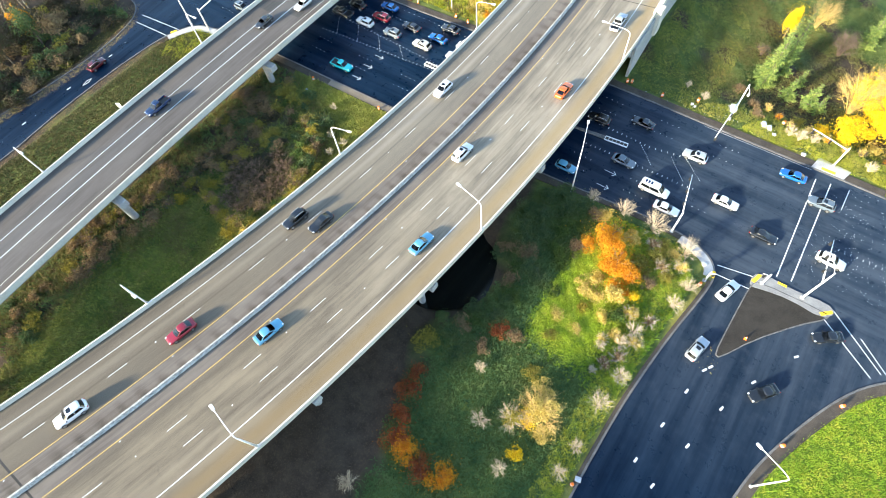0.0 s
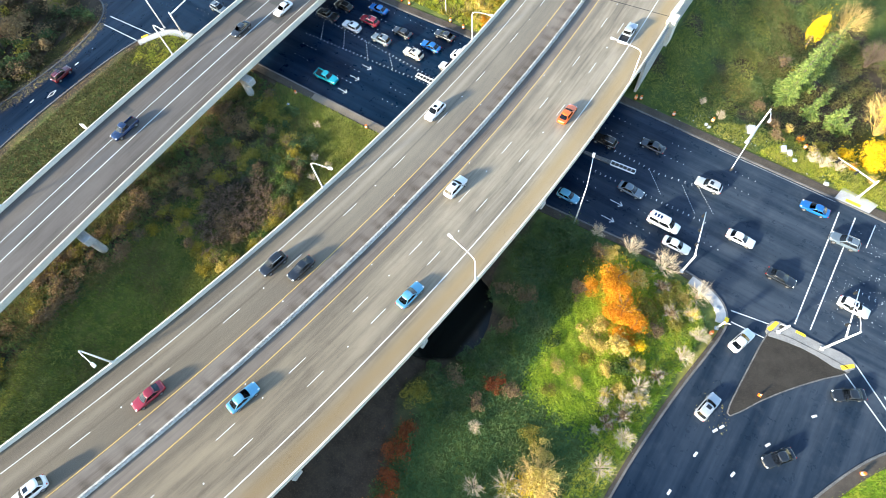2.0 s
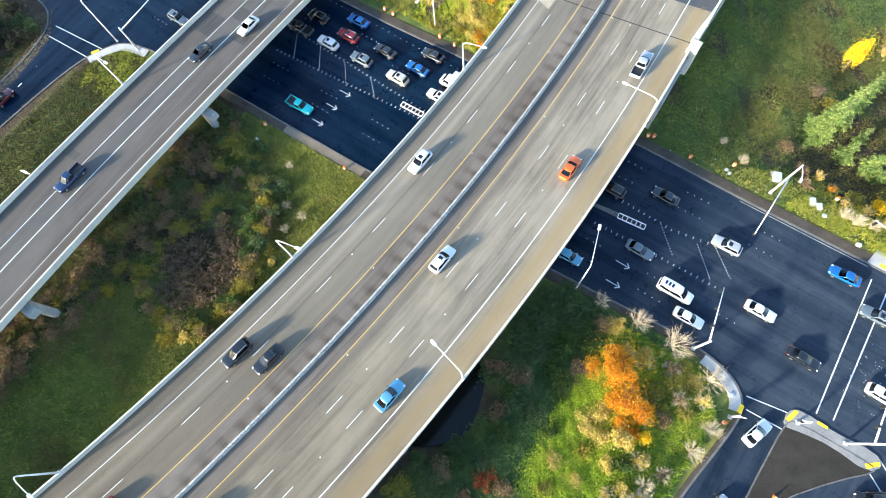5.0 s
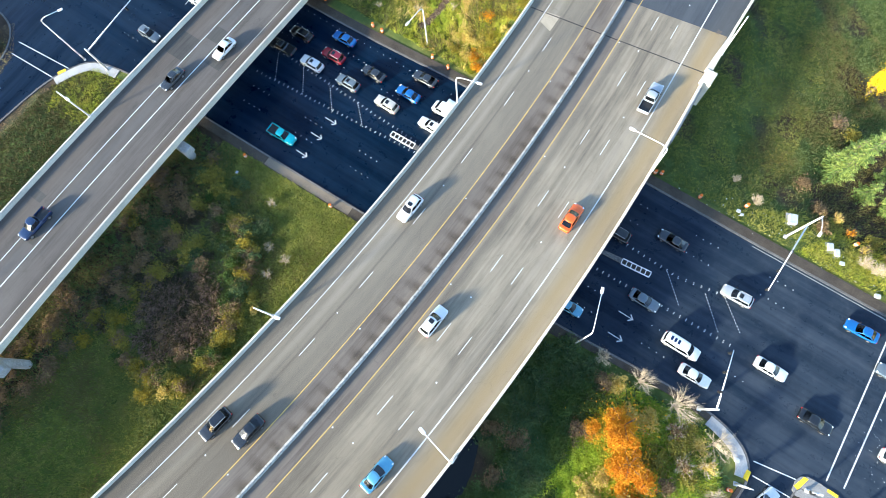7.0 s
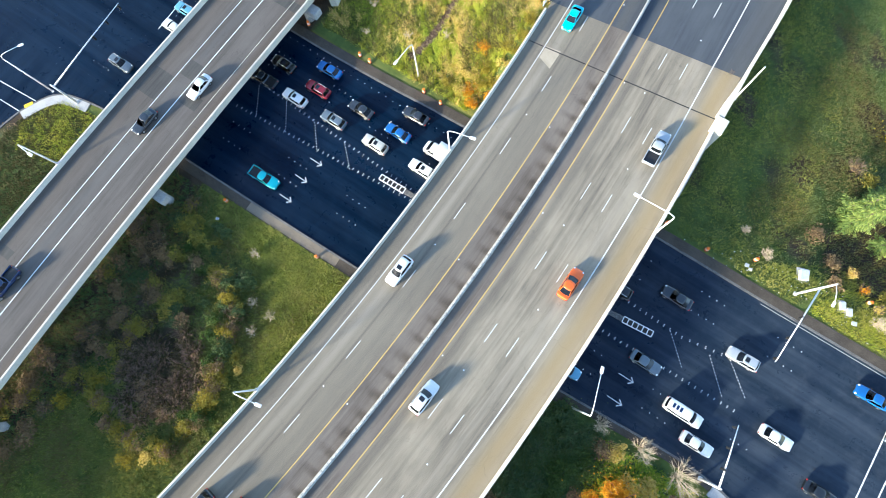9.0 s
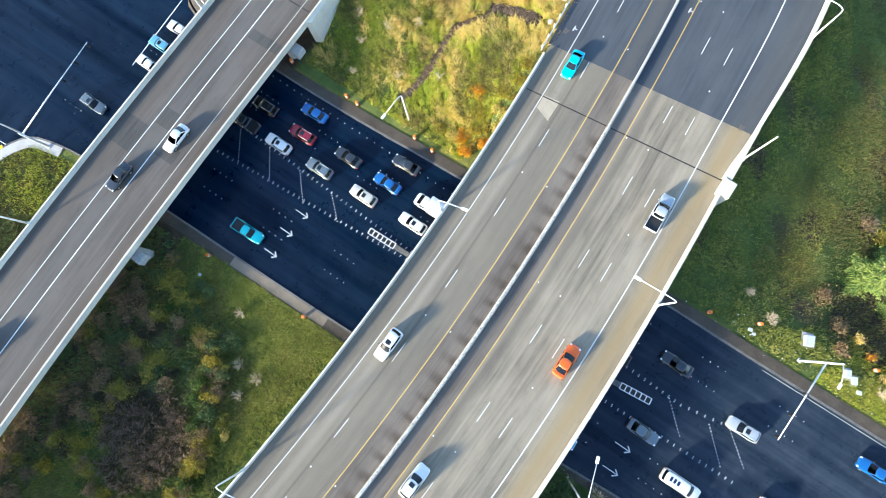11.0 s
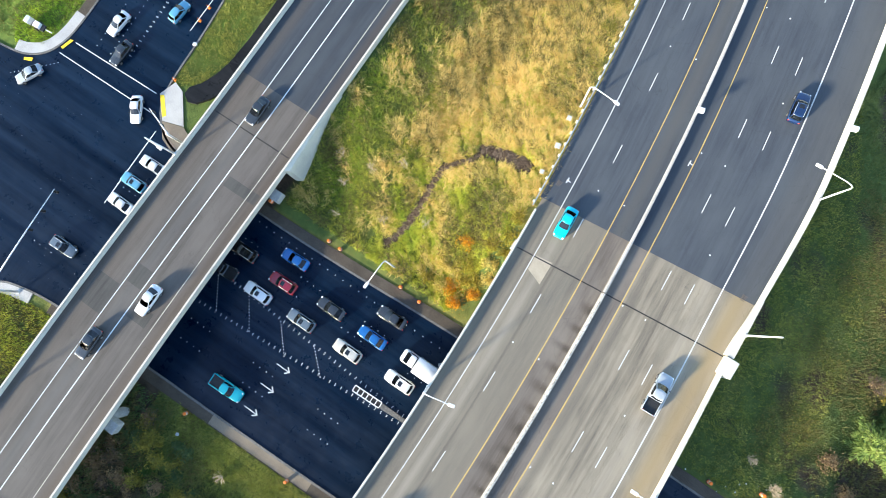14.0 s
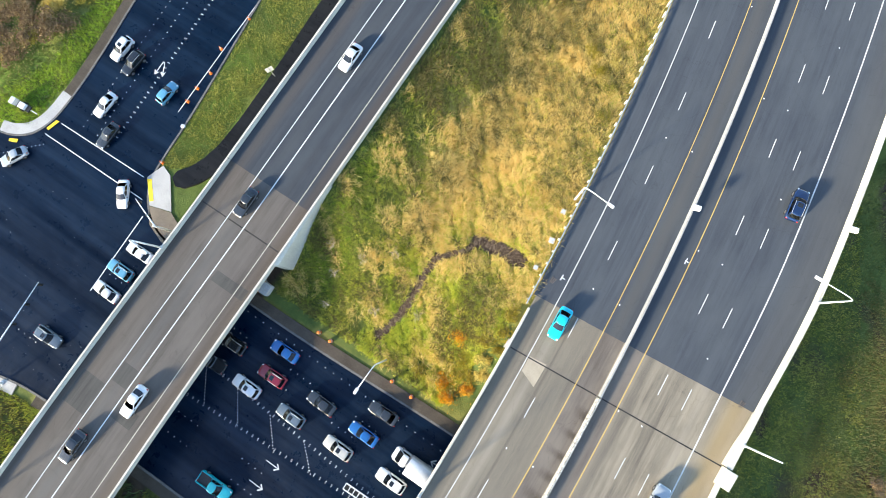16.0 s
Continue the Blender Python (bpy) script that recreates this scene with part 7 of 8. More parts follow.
# unseen grove, added only to cast shade over the plot's southern part
for i, (x, y, h, sp, lf) in enumerate(((-36, -33, 17.0, 4.6, "dark"), (-29, -37, 18.5, 5.0, "umber"), (-22, -33, 18.0, 4.8, "dark"), (-15, -37, 19.0, 5.0, "brown"), (-8.5, -33, 17.5, 4.6, "dark"), (-2, -37, 18.5, 5.0, "umber"), (3.5, -34, 16.0, 4.2, "dark"))):
    tree(x, y, h, sp, lf, "unseen tall tree added south of the plot for shade", 1500 + i, 3600, 0.34, 0.1, 14, None, 2)
# -- plot between the two bridges
THICKET = {"brown": "bare brown bramble in the thicket", "dark": "dark green shrub in the thicket", "olive": "yellowing olive shrub in the thicket", "green": "leafy green shrub in the thicket", "gold": "withered straw-coloured shrub in the thicket", "red": "rusty red bramble in the thicket", "mustard": "mustard yellow-green shrub in the thicket", "umber": "dark withered shrub in the thicket"}
def thicket_bush(i, x, y, rx, h, lf):
    bush(x, y, rx, h, lf, THICKET[lf], 300 + i, int(330 * rx), 0.16)


# a dark core of bare canes, ringed by yellowing shrubs on its south and east, running into dense green and brown growth in the north
for i in range(46):
    r = np.random.default_rng(300 + i)
    a, q = i * 2.39996, math.sqrt((i + 0.5) / 46)
    x, y = -71.6 + 6.6 * q * math.cos(a) + r.normal(0, 0.4), 27.0 + 7.2 * q * math.sin(a) + r.normal(0, 0.4)
    if i % 4 == 3:
        thicket_bush(i, x, y, r.uniform(1.1, 1.6), r.uniform(0.8, 1.3), ["umber", "brown"][i // 4 % 2])
    else:
        bare_tree(x, y, r.uniform(1.0, 1.7), r.uniform(1.5, 2.3), "tangle of bare dark bramble canes in the thicket", 300 + i, M_DARKCANE, 9, 26, "bramble", 260, 0.024, "bramble")
for i in range(40):
    r = np.random.default_rng(360 + i)
    a = radians(-215 + 270 * i / 39) + r.normal(0, 0.08)
    k = 1.0 + r.normal(0, 0.1)
    x, y = -71.2 + 8.8 * k * math.cos(a), 26.2 + 9.8 * k * math.sin(a)
    if offset_main(np.array([[x, y]]))[0] > -17.5:
        continue
    thicket_bush(60 + i, x, y, r.uniform(1.2, 2.0), r.uniform(1.2, 2.2), ["olive", "mustard", "olive", "brown", "mustard", "olive", "brown", "green"][i % 8])
for i in range(64):
    r = np.random.default_rng(410 + i)
    x, y = r.uniform(-85, -64.5), r.uniform(35, 50.5)
    if x > -66 - 0.5 * (y - 40) or offset_main(np.array([[x, y]]))[0] > -17 or y > 47 and x > -76:
        continue
    thicket_bush(110 + i, x, y, r.uniform(1.2, 2.2), r.uniform(1.1, 2.5), ["dark", "olive", "dark", "brown", "green", "dark", "umber", "olive", "dark", "brown"][i % 10])
for i, (x, y, rx, h, lf) in enumerate(((-62.9, 29.4, 1.6, 1.9, "mustard"), (-62.2, 31.6, 1.3, 1.6, "olive"), (-64.6, 33.4, 1.4, 1.6, "brown"), (-63.6, 36.4, 1.3, 1.6, "olive"), (-66.6, 38.4, 1.7, 2.2, "mustard"), (-61.6, 34.6, 1.0, 1.2, "gold"), (-64.4, 24.6, 1.3, 1.4, "green"), (-65.2, 17.2, 1.5, 1.7, "gold"), (-67.6, 15.0, 1.6, 1.8, "mustard"), (-81.8, 15.6, 1.6, 1.8, "mustard"), (-82.8, 19.0, 1.8, 1.9, "olive"), (-60.6, 27.4, 1.0, 1.0, "green"), (-69.8, 42.6, 1.7, 2.4, "mustard"), (-73.2, 43.6, 1.6, 2.2, "olive"))):
    thicket_bush(180 + i, x, y, rx, h, lf)
for i in range(30):
    r = np.random.default_rng(1900 + i)
    x, y = r.uniform(-84.5, -77), r.uniform(18, 37)
    if i % 3 == 0:
        thicket_bush(220 + i, x, y, r.uniform(1.2, 1.9), r.uniform(0.9, 1.7), ["brown", "olive", "umber"][i // 3 % 3])
    else:
        bare_tree(x, y, r.uniform(0.9, 1.6), r.uniform(1.3, 2.1), "tangle of brown canes with withered leaves in the thicket", 1900 + i, M_BRAMBLE, 8, 22, ["brown", "bramble"][i % 2], 380, 0.016, "bramble")
for i, (x, y) in enumerate(((-70.6, 50.6), (-66.0, 44.2), (-63.4, 40.6), (-62.6, 44.0))):
    bare_tree(x, y, 1.7, 1.0, "small grey leafless shrub in the grass", 1760 + i, M_TWIG, 8, 22)
for i in range(84):
    r = np.random.default_rng(1730 + i)
    x, y = r.uniform(-93, -82.5), r.uniform(-22, 53)
    if i % 3 == 0:
        bare_tree(x, y, r.uniform(0.9, 1.6), r.uniform(1.3, 2.1), "tangle of bare brown canes beside the ramp bridge", 1730 + i, M_BRAMBLE, 8, 24, "brown", 240, 0.016, "bramble")
        continue
    lf = ["brown", "dark", "brown", "olive", "brown"][i % 5]
    bush(x, y, r.uniform(1.3, 2.2), r.uniform(0.8, 1.5), lf, {"brown": "brown undergrowth beside the ramp bridge", "dark": "dark green undergrowth beside the ramp bridge", "olive": "yellowing undergrowth beside the ramp bridge"}[lf], 730 + i, 420, 0.19)
# -- north-east slope
conifer(5.6, 110.6, 18.0, 2.3, "tall slender green fir in the basin", 21)
conifer(3.9, 105.6, 17.5, 2.8, "tall pale green fir in the basin", 22)
conifer(3.2, 107.4, 9.0, 2.8, "broad pale green fir in the basin", 23)
conifer(9.2, 104.8, 5.2, 2.1, "small pale green fir in the basin", 26)
conifer(13.6, 104.4, 6.4, 2.3, "pale green fir in the basin", 31)
conifer(15.6, 103.9, 4.6, 1.7, "small pale green fir in the basin", 35)
conifer(10.2, 109.0, 4.6, 1.3, "small dark green fir in the basin", 36)
conifer(19.0, 130.0, 9.0, 2.6, "green fir on the far slope", 37)
tree(3.0, 123.4, 8.4, 1.75, "yellow", "slender tree with brilliant yellow leaves", 24, 6500, 0.13, 0.04)
tree(26.6, 103.0, 9.4, 5.0, "yellow", "broad tree with golden yellow leaves", 25, 12000, 0.165, 0.06)
tree(31.5, 108.0, 9.6, 5.2, "yellow", "broad tree with golden yellow leaves", 27, 9500, 0.165, 0.06)
tree(22.0, 99.0, 5.0, 3.0, "yellow", "low spreading golden yellow tree", 32, 4600, 0.15, 0.05)
bare_tree(21.0, 107.0, 11.0, 4.6, "tall bare golden-twigged tree", 28, M_GOLDTWIG, 14, 70, "yellow", 1500)
bare_tree(25.0, 112.0, 10.0, 4.2, "tall bare golden-twigged tree", 33, M_GOLDTWIG, 14, 60, "gold", 1400)
bare_tree(14.8, 124.0, 6.5, 2.8, "reddish leafless tree on the slope", 29, M_BRAMBLE, 14, 60)
bare_tree(8.0, 130.5, 7.5, 3.4, "golden leafless tree on the slope", 30, M_GOLDTWIG, 12, 50, "gold", 600)
bare_tree(0.6, 114.0, 3.0, 1.6, "brown leafless shrub tree below the firs", 34, M_BRAMBLE, 9, 26, "brown", 200)
for i, (x, y, h, s) in enumerate(((12.6, 92.6, 2.6, 1.1), (14.6, 92.4, 3.0, 1.2), (-4.8, 93.6, 2.2, 0.9), (17.0, 93.2, 2.4, 1.0), (-9.0, 95.5, 1.8, 0.7), (27.5, 91.5, 2.6, 1.1))):
    bare_tree(x, y, h, s, "leafless pale sapling on the verge", 500 + i)
for i, (x, y, rx, h, lf) in enumerate(((4.2, 98.4, 1.6, 1.4, "brown"), (0.4, 101.4, 1.5, 1.2, "brown"), (5.6, 95.2, 1.4, 1.2, "brown"), (17.4, 98.4, 2.0, 1.6, "yellow"), (22.0, 97.4, 2.4, 1.8, "yellow"), (13.0, 97.0, 1.8, 1.5, "olive"), (28.0, 98.5, 2.4, 2.0, "gold"), (3.8, 114.0, 1.6, 1.3, "olive"))):
    bush(x, y, rx, h, lf, {"brown": "brown withered shrub", "yellow": "low yellow autumn shrub", "olive": "yellowing shrub", "gold": "straw-coloured shrub"}[lf] + " below the firs", 520 + i, 600, 0.18)
for i, (x, y) in enumerate(((9.6, 96.8), (15.6, 95.6), (12.0, 94.6), (19.0, 95.0), (25.4, 94.6), (7.0, 98.0), (29.6, 95.2), (22.6, 93.4))):
    bare_tree(x, y, 1.7 + 0.3 * (i % 3), 1.0, "golden leafless sapling on the verge", 540 + i, M_GOLDTWIG if i % 2 else M_BRAMBLE, 7, 20, "rust" if i % 3 == 0 else "gold", 180)
# -- woods west of the south leg
WOOD = {"umber": "tree with dark withered leaves in the roadside wood", "orange": "autumn tree with orange leaves in the roadside wood", "brown": "tree with withered brown leaves in the roadside wood", "dark": "dark green tree in the roadside wood", "olive": "tree with yellowing leaves in the roadside wood"}
for i in range(64):
    r = np.random.default_rng(600 + i)
    x, y = r.uniform(-180, -143), r.uniform(-34, 45)
    if x > -145.5 - 0.003 * max(20 - y, 0) ** 2:
        continue
    if i % 2 == 0:
        tall_bare(x, y, r.uniform(9, 13), r.uniform(2.4, 3.4), "tall leafless tree in the roadside wood", 600 + i, M_BARK if i % 4 else M_TWIG, 6, 16, "umber", 500)
    else:
        lf = ["umber", "umber", "dark", "brown", "umber", "orange", "dark", "umber"][(i // 2) % 8]
        tree(x, y, r.uniform(7, 11), r.uniform(2.6, 3.8), lf, WOOD[lf], 600 + i, 1500, 0.25, 0.2, 9, None, 0)
UNDER = {"umber": "dark withered undergrowth in the roadside wood", "brown": "brown withered undergrowth in the roadside wood", "dark": "dark green undergrowth in the roadside wood", "olive": "yellowing undergrowth in the roadside wood"}
for lf in UNDER:
    parts_v = []
    for i in range(230):
        r = np.random.default_rng(1800 + i)
        x, y = r.uniform(-162, -135.5), r.uniform(-16, 47)
        if x > -136.6 - 0.25 * max(y - 38, 0) - 0.003 * max(20 - y, 0) ** 2 or ["dark", "umber", "umber", "brown", "umber", "umber", "dark", "umber", "brown", "umber", "olive"][i % 11] != lf:
            continue
        rx, h = r.uniform(1.8, 3.2), r.uniform(1.4, 2.6)
        V, F = cards(crown_points(r, 650, rx * 1.1, rx * 1.1, h * 0.62, h * 0.45, 16), 0.2, 0.4, 800 + i)
        V[:, 2] = np.maximum(V[:, 2], 0.02)
        parts_v.append(V + np.array([x, y, ground_z(x, y) - 0.1]))
    V = np.concatenate(parts_v)
    tagged(leafy("undergrowth", V, np.arange(len(V)).reshape(-1, 4), LEAF[lf]), UNDER[lf], "undergrowth", "undergrowth", "stuff")
bush(46.0, 34.0, 3.0, 2.4, "brown", "bare brown shrub in the grass", 640, 900)
bush(41.5, 29.0, 2.0, 1.6, "olive", "yellowing shrub in the grass", 641, 600)
for i, (x, y, lf) in enumerate(((-62.6, 144.5, "mustard"), (-60.4, 142.4, "olive"), (-65.0, 147.2, "mustard"), (-61.0, 146.6, "gold"), (-58.4, 138.0, "olive"))):
    bush(x, y, 1.7, 1.3, lf, "yellow-green bramble beside the guard rail", 1300 + i, 520, 0.15)
bush(-146.0, 104.0, 4.5, 1.8, "brown", "brown withered shrubs on the grass corner", 642, 1500)
for i, (x, y) in enumerate(((-148.6, 97.0), (-151.5, 95.6), (-148.2, 100.6), (-151.8, 99.4), (-154.6, 97.8), (-149.6, 103.6), (-153.2, 102.6), (-147.6, 108.0), (-151.4, 107.2))):
    bush(x, y, 2.7, 1.2 + 0.2 * (i % 3), "gold" if i % 3 == 1 else "brown", "low tangled brown autumn brush on the corner", 1650 + i, 1300, 0.17)
for i, (x, y) in enumerate(((-143.5, 106.5), (-147.0, 108.5), (-151.5, 105.0), (-144.5, 112.5), (-149.0, 116.5), (-142.6, 117.5), (-154.5, 110.0), (-147.0, 101.5))):
    bush(x, y, 2.4, 1.4, ["brown", "gold", "brown", "olive"][i % 4], "brown and straw-coloured shrub on the grass corner", 1400 + i, 700, 0.17)
bush(-150.0, 112.0, 5.0, 2.0, "gold", "straw-coloured shrubs on the grass corner", 643, 1500)
for i, (x, y) in enumerate(((-57.5, 92.6), (-60.0, 95.0), (-57.4, 97.0), (-61.6, 92.0), (-58.8, 99.6), (-59.0, 92.0), (-55.0, 95.5), (-56.6, 94.8), (-55.6, 91.0), (-54.4, 98.6), (-55.4, 101.0), (-53.9, 103.4), (-54.2, 93.4), (-53.4, 96.6), (-53.6, 100.8), (-54.6, 106.0))):
    bush(x, y, 1.7, 1.1, ["rust", "gold", "mustard", "mustard"][i % 4], "yellowing bramble below the freeway barrier", 650 + i, 420, 0.15)
for i, (x, y) in enumerate(((-80.2, 97.0), (-77.6, 101.0), (-72.0, 95.5), (-82.5, 100.5), (-73.8, 104.5), (-66.0, 98.5), (-78.8, 92.3))):
    bare_tree(x, y, 1.6, 0.9, "small pale leafless sapling in the grass", 660 + i, twigs=6, n=14)


def tufts(name, label, mat, poly, count, lo, hi, seed, keep=None, blades=5, width=0.05, lean=1.1, swirl=0.0, fade=0.0, edge=1.6):
    """Loose blades of grass in clumps over a plot."""
    r = np.random.default_rng(seed)
    poly = np.array(poly, float)
    P = np.empty((0, 2))
    while len(P) < count:
        q = r.uniform(poly.min(0), poly.max(0), (count * 2, 2))
        ok = inside(q, poly)
        if keep is not None:
            ok &= keep(q, r)
        P = np.concatenate([P, q[ok]])
    P = P[:count]
    ok = (road_dist(P) > edge) & (dist(P, DITCH_LINE, False) > 0.7) & (dist(P, DITCH_LINE[:3], False) > 1.25)
    if fade:
        ok &= (road_dist(P) < 6) | (r.random(len(P)) < sm(0, fade, dist(P, poly)))
    P = P[ok]
    Z = height(P)
    n = len(P) * blades
    B = np.repeat(np.column_stack([P, Z]), blades, 0)
    B[:, :2] += r.normal(0, 0.16, (n, 2))
    a = r.uniform(0, 2 * math.pi, n)
    if swirl:
        a = 3.0 * wavy(B[:, :2], 2.6, 11) + 3.0 * wavy(B[:, :2], 0.7, 4) + r.normal(0, swirl, n)
    L = r.uniform(lo, hi, n)
    tip = B + np.stack([np.cos(a) * L * lean * r.uniform(0.3, 1.4, n), np.sin(a) * L * lean * r.uniform(0.3, 1.4, n), L], 1)
    w = np.stack([-np.sin(a), np.cos(a), np.zeros(n)], 1) * (width * r.uniform(0.6, 1.5, n))[:, None]
    B[:, 2] -= 0.05
    V = np.stack([B - w, B + w, tip], 1).reshape(-1, 3)
    ob = leafy(name, V, np.arange(3 * n).reshape(-1, 3), mat)
    return tagged(ob, label, "grass", "grass", "stuff")


TRI = [(-86.6, 89.5), (-56, 89.5), (-53.8, 112), (-57.5, 140), (-63, 175), (-84, 175), (-86.4, 130)]


def patchy(s, seed, lo, hi):
    return lambda q, r: r.uniform(lo, hi, len(q)) < wavy(q, s, seed)


def wet_keep(q, r):
    return r.uniform(0.15, 0.6, len(q)) > np.maximum(dryness(q) - 0.1, bareness(q))


def zone(f, lo, hi):
    return lambda q, r: r.uniform(lo, hi, len(q)) < f(q)


def straw_f(q):
    return sm(100, 114, q[:, 1]) * sm(-80, -70, q[:, 0]) + 0.55 * wavy(q, 2.1, 3) + 0.3 * wavy(q, 6, 8) - 0.25


def lime_f(q):
    return 0.35 + 0.6 * wavy(q, 2.4, 6) + 0.4 * sm(-72, -60, q[:, 0]) - 0.3 * sm(112, 122, q[:, 1])


tufts("dry_grass", "tall straw-coloured dry grass", GRASS["straw"], TRI, 26000, 0.3, 0.9, 1, zone(straw_f, -0.25, 0.9), width=0.055, lean=1.3, swirl=0.9)
tufts("grass", "yellow-green rough grass", GRASS["lime"], TRI, 24000, 0.2, 0.6, 2, zone(lambda q: lime_f(q) * sm(-80, -71, q[:, 0]), -0.1, 0.8), width=0.058, swirl=0.9)
tufts("grass", "short olive green grass", GRASS["olive"], [(-87, 90), (-70, 90), (-74, 108), (-80, 125), (-84, 140), (-87, 140)], 11000, 0.12, 0.35, 41, None, width=0.055, fade=4.0)
tufts("grass", "short green grass", GRASS["soft"], TRI, 17000, 0.15, 0.4, 3, zone(lambda q: 0.25 + sm(-72, -82, q[:, 0]) + 0.45 * wavy(q, 2.8, 12), 0.1, 0.7), width=0.06)
tufts("weeds", "brown withered weeds", GRASS["weed"], TRI, 12000, 0.35, 1.0, 4, zone(lambda q: 0.1 + 0.6 * wavy(q, 2.6, 15) + 0.8 * blob(q, -60, 103, 5, 4) + 0.5 * sm(118, 135, q[:, 1]), 0.15, 0.7), width=0.06)
tufts("grass", "fresh green grass in the hollow of the triangle", GRASS["sunny"], [(-87, 92), (-76, 92), (-78, 108), (-82, 122), (-87, 122)], 5000, 0.12, 0.35, 21, patchy(2.4, 7, -0.8, 0.5), width=0.055, edge=2.5, fade=4.0)
NE = [(-20.5, 89.5), (34, 89.5), (34, 130), (-19, 175), (-23, 140), (-20.5, 112)]
tufts("grass", "damp green grass on the slope", GRASS["green"], NE, 30000, 0.1, 0.26, 5, lambda q, r: r.uniform(0.2, 0.9, len(q)) > bareness(q), width=0.06, blades=4)
tufts("grass", "yellow-green grass near the kerb", GRASS["soft"], [(-8, 89.4), (34, 89.4), (34, 99), (4, 98)], 4500, 0.12, 0.4, 6, patchy(2.5, 3, -0.8, 0.6), width=0.06)
tufts("grass", "sunlit yellow grass on the verge", GRASS["lime"], [(4, 89.4), (34, 89.4), (34, 97), (8, 96)], 2600, 0.12, 0.4, 24, patchy(1.8, 9, -0.6, 0.7), width=0.06)
# paler blades put in to offset the shadow beside the freeway wall
tufts("grass", "lighter grass offsetting shade below the freeway wall", GRASS["soft"], [(-20.8, 90), (-2, 90), (-4, 120), (-22, 150), (-20.5, 112)], 9000, 0.08, 0.24, 26, patchy(3.0, 6, -0.9, 0.6), width=0.05, fade=0.0)
tufts("weeds", "brown withered weeds on the slope", GRASS["weed"], [(-10, 96), (20, 96), (24, 125), (-14, 140)], 8000, 0.12, 0.35, 27, patchy(3.2, 12, -0.5, 0.8), width=0.05)
tufts("weeds", "olive weeds on the slope", GRASS["olive"], NE, 6000, 0.1, 0.3, 7, patchy(4, 2, -0.4, 0.9), width=0.045)
MID = [(-88, -40), (-76, -40), (-66, -30), (-61, 0), (-56, 30), (-53.5, 55.5), (-86, 54.8), (-86, 10)]
tufts("grass", "rough olive grass between the bridges", GRASS["olive"], MID, 16000, 0.15, 0.5, 8, lambda q, r: wet_keep(q, r) & (q[:, 1] > r.uniform(4, 20, len(q))), width=0.08, fade=5.0)
tufts("grass", "fresh green grass between the bridges", GRASS["soft"], [(-88, -40), (-76, -40), (-66, -30), (-61, 0), (-58, 20), (-88, 20)], 10000, 0.12, 0.35, 28, wet_keep, width=0.07, fade=5.0)
tufts("grass", "olive green grass in the shade of the bridges", GRASS["olive"], [(-88, -40), (-76, -40), (-66, -30), (-61, 0), (-58, 18), (-88, 18)], 11000, 0.15, 0.5, 19, wet_keep, width=0.08, fade=5.0)
tufts("grass", "yellow-green rough grass", GRASS["soft"], [(-66, 30), (-57, 30), (-54, 44), (-54, 55.5), (-82, 55), (-80, 51), (-67, 44)], 11000, 0.15, 0.5, 9, None, width=0.08, fade=5.0)
tufts("weeds", "brown withered weeds between the bridges", GRASS["weed"], MID, 4000, 0.3, 0.8, 10, patchy(5, 4, 0.0, 1.0), width=0.06, fade=5.0)
SE = [(-25, -30), (7, -30), (6.6, 11), (7, 25), (8.4, 42), (10.4, 53), (5, 58.5), (-20, 57.6), (-21, 40), (-24, 10)]
tufts("grass", "lush green grass in the roadside plot", GRASS["deep"], SE, 19000, 0.2, 0.6, 11, wet_keep, width=0.09, fade=5.0)
# sunlight put into the grass colour; the mask follows the bridge's shadow edge
tufts("grass", "bright sunlit grass in the roadside plot", GRASS["sunny"], [(-14, -10), (6.5, -10), (6.6, 11), (7, 25), (8.4, 42), (10, 52), (5, 58), (-14, 57)], 13000, 0.2, 0.6, 18, zone(lambda q: (0.35 + 0.3 * wavy(q, 3.2, 5) + 0.5 * lit_lawn(q)) * sm(25, 32, q[:, 1]) * sm(-11.5, -8.5, q[:, 0]), 0.0, 0.9), width=0.09, fade=5.0)
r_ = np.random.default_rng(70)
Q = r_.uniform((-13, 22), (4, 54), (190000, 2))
# leaves coloured for sun, kept east of that same shadow edge
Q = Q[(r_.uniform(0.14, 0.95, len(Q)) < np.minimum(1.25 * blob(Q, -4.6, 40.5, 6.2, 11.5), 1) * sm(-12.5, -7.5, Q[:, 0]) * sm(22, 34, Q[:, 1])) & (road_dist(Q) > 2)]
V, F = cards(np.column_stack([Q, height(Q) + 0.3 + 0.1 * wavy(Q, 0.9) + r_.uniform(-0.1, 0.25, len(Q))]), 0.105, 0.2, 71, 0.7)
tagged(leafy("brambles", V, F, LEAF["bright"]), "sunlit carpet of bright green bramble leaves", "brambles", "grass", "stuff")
tufts("grass", "yellow grass along the verge", GRASS["lime"], [(3, 5), (7, 5), (8, 40), (9.5, 52), (4, 57.5), (-6, 57.5), (1, 50), (3, 30)], 6000, 0.15, 0.5, 12, None, width=0.08)
LAWN = [(28.5, 8), (60, 8), (60, 56), (46, 54.5), (38.8, 48.5), (33, 38), (30.2, 30)]
tufts("grass", "bright green lawn grass", GRASS["sunny"], LAWN, 16000, 0.1, 0.3, 13, None, width=0.09, fade=5.0)
tufts("grass", "sunlit yellow-green lawn grass", GRASS["lime"], LAWN, 7000, 0.1, 0.3, 29, None, width=0.08, fade=5.0)
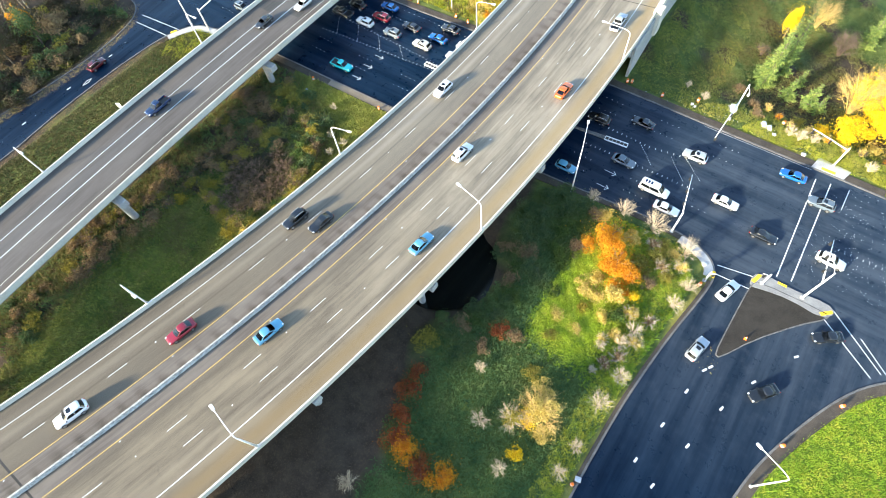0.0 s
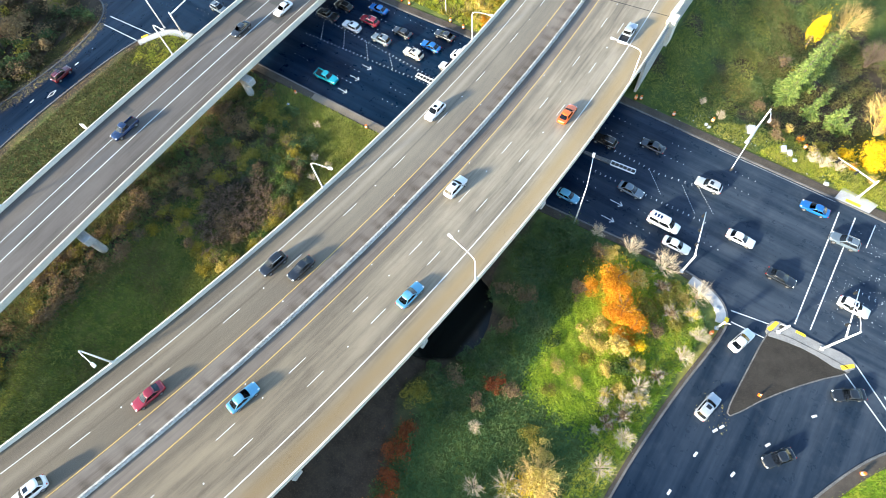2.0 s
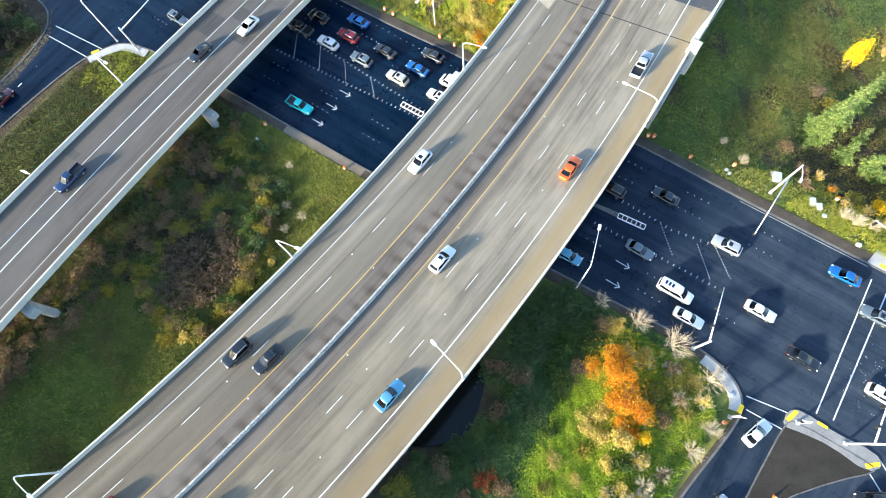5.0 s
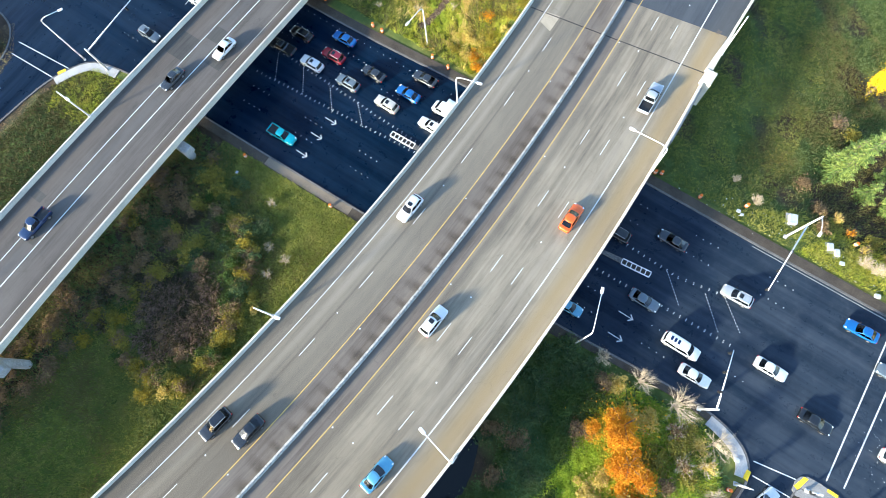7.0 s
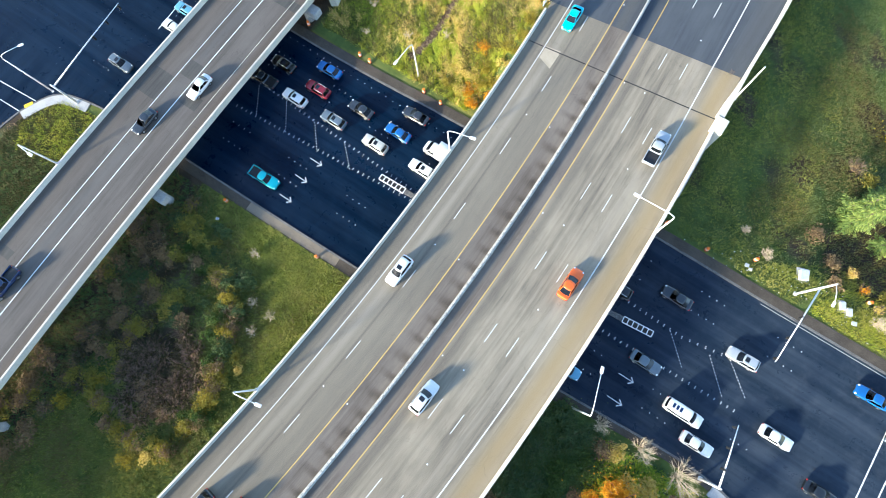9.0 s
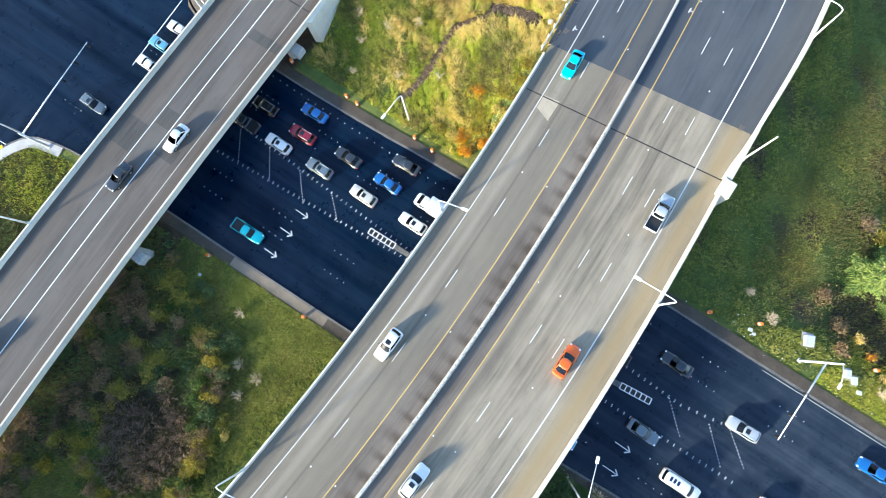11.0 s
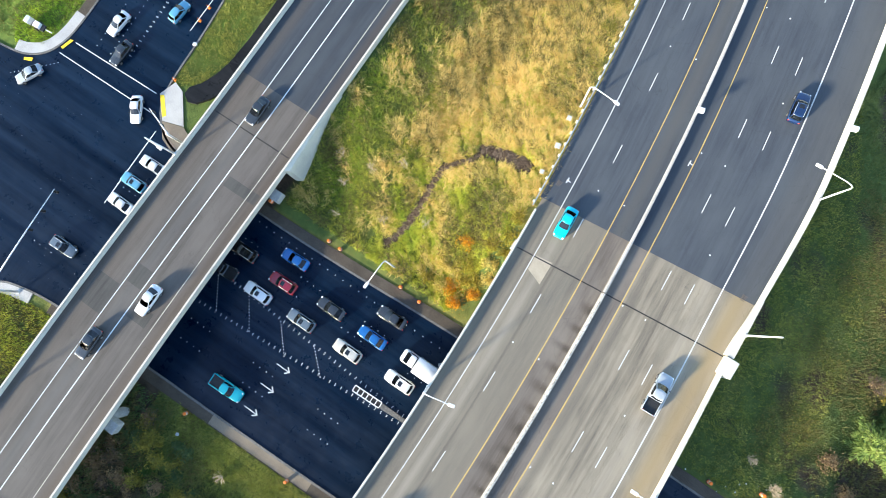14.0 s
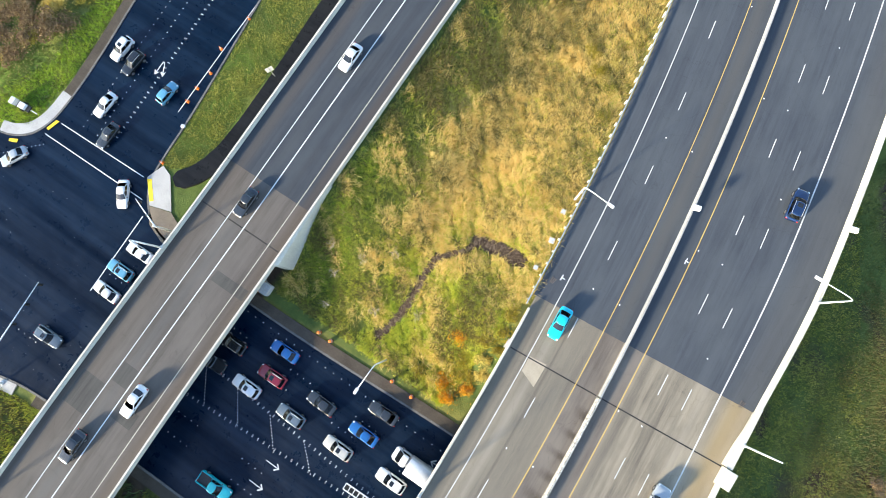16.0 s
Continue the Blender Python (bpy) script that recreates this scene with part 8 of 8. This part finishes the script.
tufts("grass", "yellow autumn grass at the junction corner", GRASS["lime"], [(-121, 46), (-117.5, 53), (-105, 54.6), (-105, 42), (-118, 41)], 2600, 0.1, 0.35, 25, patchy(2.2, 5, -0.9, 0.5), width=0.06, fade=4.0)
RAMPSIDE = [(-93.5, -25), (-82, -25), (-82, 54), (-93.5, 54)]
tufts("weeds", "brown weeds and canes beside the ramp bridge", GRASS["weed"], RAMPSIDE, 6000, 0.3, 0.8, 22, patchy(3, 8, -0.9, 0.7), width=0.05)
tufts("grass", "dark grass beside the ramp bridge", GRASS["deep"], RAMPSIDE, 6000, 0.2, 0.5, 23, None, width=0.07)
NWL = [(-146, 86.5), (-138, 89), (-137, 100), (-138.6, 120), (-150, 135), (-165, 130), (-165, 86.5)]
tufts("grass", "green grass on the corner", GRASS["olive"], NWL, 7000, 0.1, 0.35, 14, None, width=0.09, fade=5.0)
tufts("grass", "bright green grass beside the corner pavement", GRASS["sunny"], [(-143, 87), (-138, 89.5), (-137.2, 100), (-138.6, 118), (-143, 112), (-143, 100), (-147, 92)], 3000, 0.1, 0.3, 39, None, width=0.08, fade=3.0)
STR = [(-116.5, 97), (-113.6, 95.6), (-110.4, 97.8), (-108.6, 104), (-108.6, 150), (-124, 150), (-119, 120)]
tufts("grass", "green verge grass with fallen leaves", GRASS["olive"], STR, 9000, 0.08, 0.25, 15, None, width=0.055, edge=0.5)
tufts("grass", "yellowing verge grass beside the footpath", GRASS["soft"], STR, 5000, 0.08, 0.3, 20, patchy(2.2, 3, -0.6, 0.6), width=0.055, edge=0.5)
SWL = [(-122, 46), (-117, 53), (-104, 54.5), (-104.5, 0), (-103, -40), (-128, -40), (-123, 0)]
tufts("weeds", "brown and yellowing grass below the ramp", GRASS["weed"], SWL, 3500, 0.1, 0.4, 16, None, width=0.08, fade=5.0)
tufts("grass", "drab olive grass below the ramp", GRASS["drab"], SWL, 17000, 0.1, 0.4, 17, None, width=0.08, fade=5.0)


SWV = [(-146, -12), (-139.5, -5), (-135, 5), (-132.2, 22), (-131.9, 35), (-133.4, 46), (-137, 49), (-139, 44), (-138, 20), (-142, 5), (-150, -12)]
tufts("grass", "drab brown grass along the western kerb", GRASS["drab"], SWV, 7000, 0.1, 0.4, 38, None, width=0.08, fade=4.0)


def litter(name, label, mat, poly, count, seed, size=0.09):
    r = np.random.default_rng(seed)
    poly = np.array(poly, float)
    q = r.uniform(poly.min(0), poly.max(0), (count * 3, 2))
    q = q[inside(q, poly)][:count]
    z = np.where(road_dist(q) < 0, 0.035, height(q) + 0.06)
    V, F = cards(np.column_stack([q, z]), size, 6, seed, 0.7)
    V[:, 2] = np.maximum(V[:, 2], np.repeat(z, 4) - 0.005)
    return tagged(leafy(name, V, F, mat), label, "leaves", "fallen leaves", "stuff")


litter("fallen_leaves", "yellow fallen leaves on the western verge", LEAF["gold"], SWV, 3200, 31)
litter("fallen_leaves", "pale grit and leaves scattered on the junction", M_REFL, [(22, 64), (44, 64), (44, 86), (24, 86)], 420, 32, 0.07)
litter("fallen_leaves", "pale litter on the northern verge", M_REFL, [(-21, 88), (-2, 88), (20, 88), (20, 96), (-4, 95)], 110, 33, 0.12)
litter("fallen_leaves", "pale grit scattered on the western junction", M_REFL, [(-150, 56), (-104, 58), (-104, 84), (-150, 82)], 110, 34, 0.05)
litter("fallen_leaves", "brown fallen leaves in the gutter", LEAF["gold"], [(13, 40), (19, 38), (18, 43), (14, 46)], 70, 35, 0.07)
litter("fallen_leaves", "brown leaf litter along the western kerb", LEAF["brown"], [(-142, -10), (-135, 5), (-131.8, 22), (-131.4, 35), (-133, 46), (-139, 52), (-141, 49), (-136.5, 40), (-137, 20), (-141, 5), (-146, -10)], 6500, 36, 0.08)
litter("fallen_leaves", "brown leaf litter on the grass strip", LEAF["brown"], [(-128, -10), (-124, 0), (-126, 15), (-125.5, 32), (-124, 44), (-120, 46), (-121, 30), (-121, 10), (-122, -10)], 3600, 37, 0.10)

# ---- stony drainage channel in the grass ----
r_ = np.random.default_rng(40)
vs, fs = [], []
for (x0, y0), (x1, y1), w in zip(DITCH, DITCH[1:], (1.3, 1.3, 0.35, 0.55, 0.6, 0.65, 0.85, 0.85)):
    for i in range(int(90 * math.hypot(x1 - x0, y1 - y0) * w)):
        f = r_.random()
        px, py = x0 + (x1 - x0) * f + r_.normal(0, w * 0.45), y0 + (y1 - y0) * f + r_.normal(0, w * 0.45)
        s = r_.uniform(0.07, 0.2)
        k = len(vs)
        vs.append((px, py, s))
        vs += [(px + s * math.cos(a) * r_.uniform(0.8, 1.2), py + s * math.sin(a) * r_.uniform(0.8, 1.2), -0.05) for a in (0, 1.26, 2.51, 3.77, 5.03)]
        fs += [(k, k + 1 + j, k + 1 + (j + 1) % 5) for j in range(5)]
V = np.array(vs)
V[:, 2] += height(V[:, :2]) + 0.08
rock = varied("channel_rock", [(0.055, 0.033, 0.02), (0.11, 0.07, 0.044), (0.17, 0.115, 0.075), (0.27, 0.2, 0.14)])
tagged(leafy("channel_rocks", V, np.array(fs), rock), "brown stones lining a narrow drainage channel", "stones", "", "stuff")
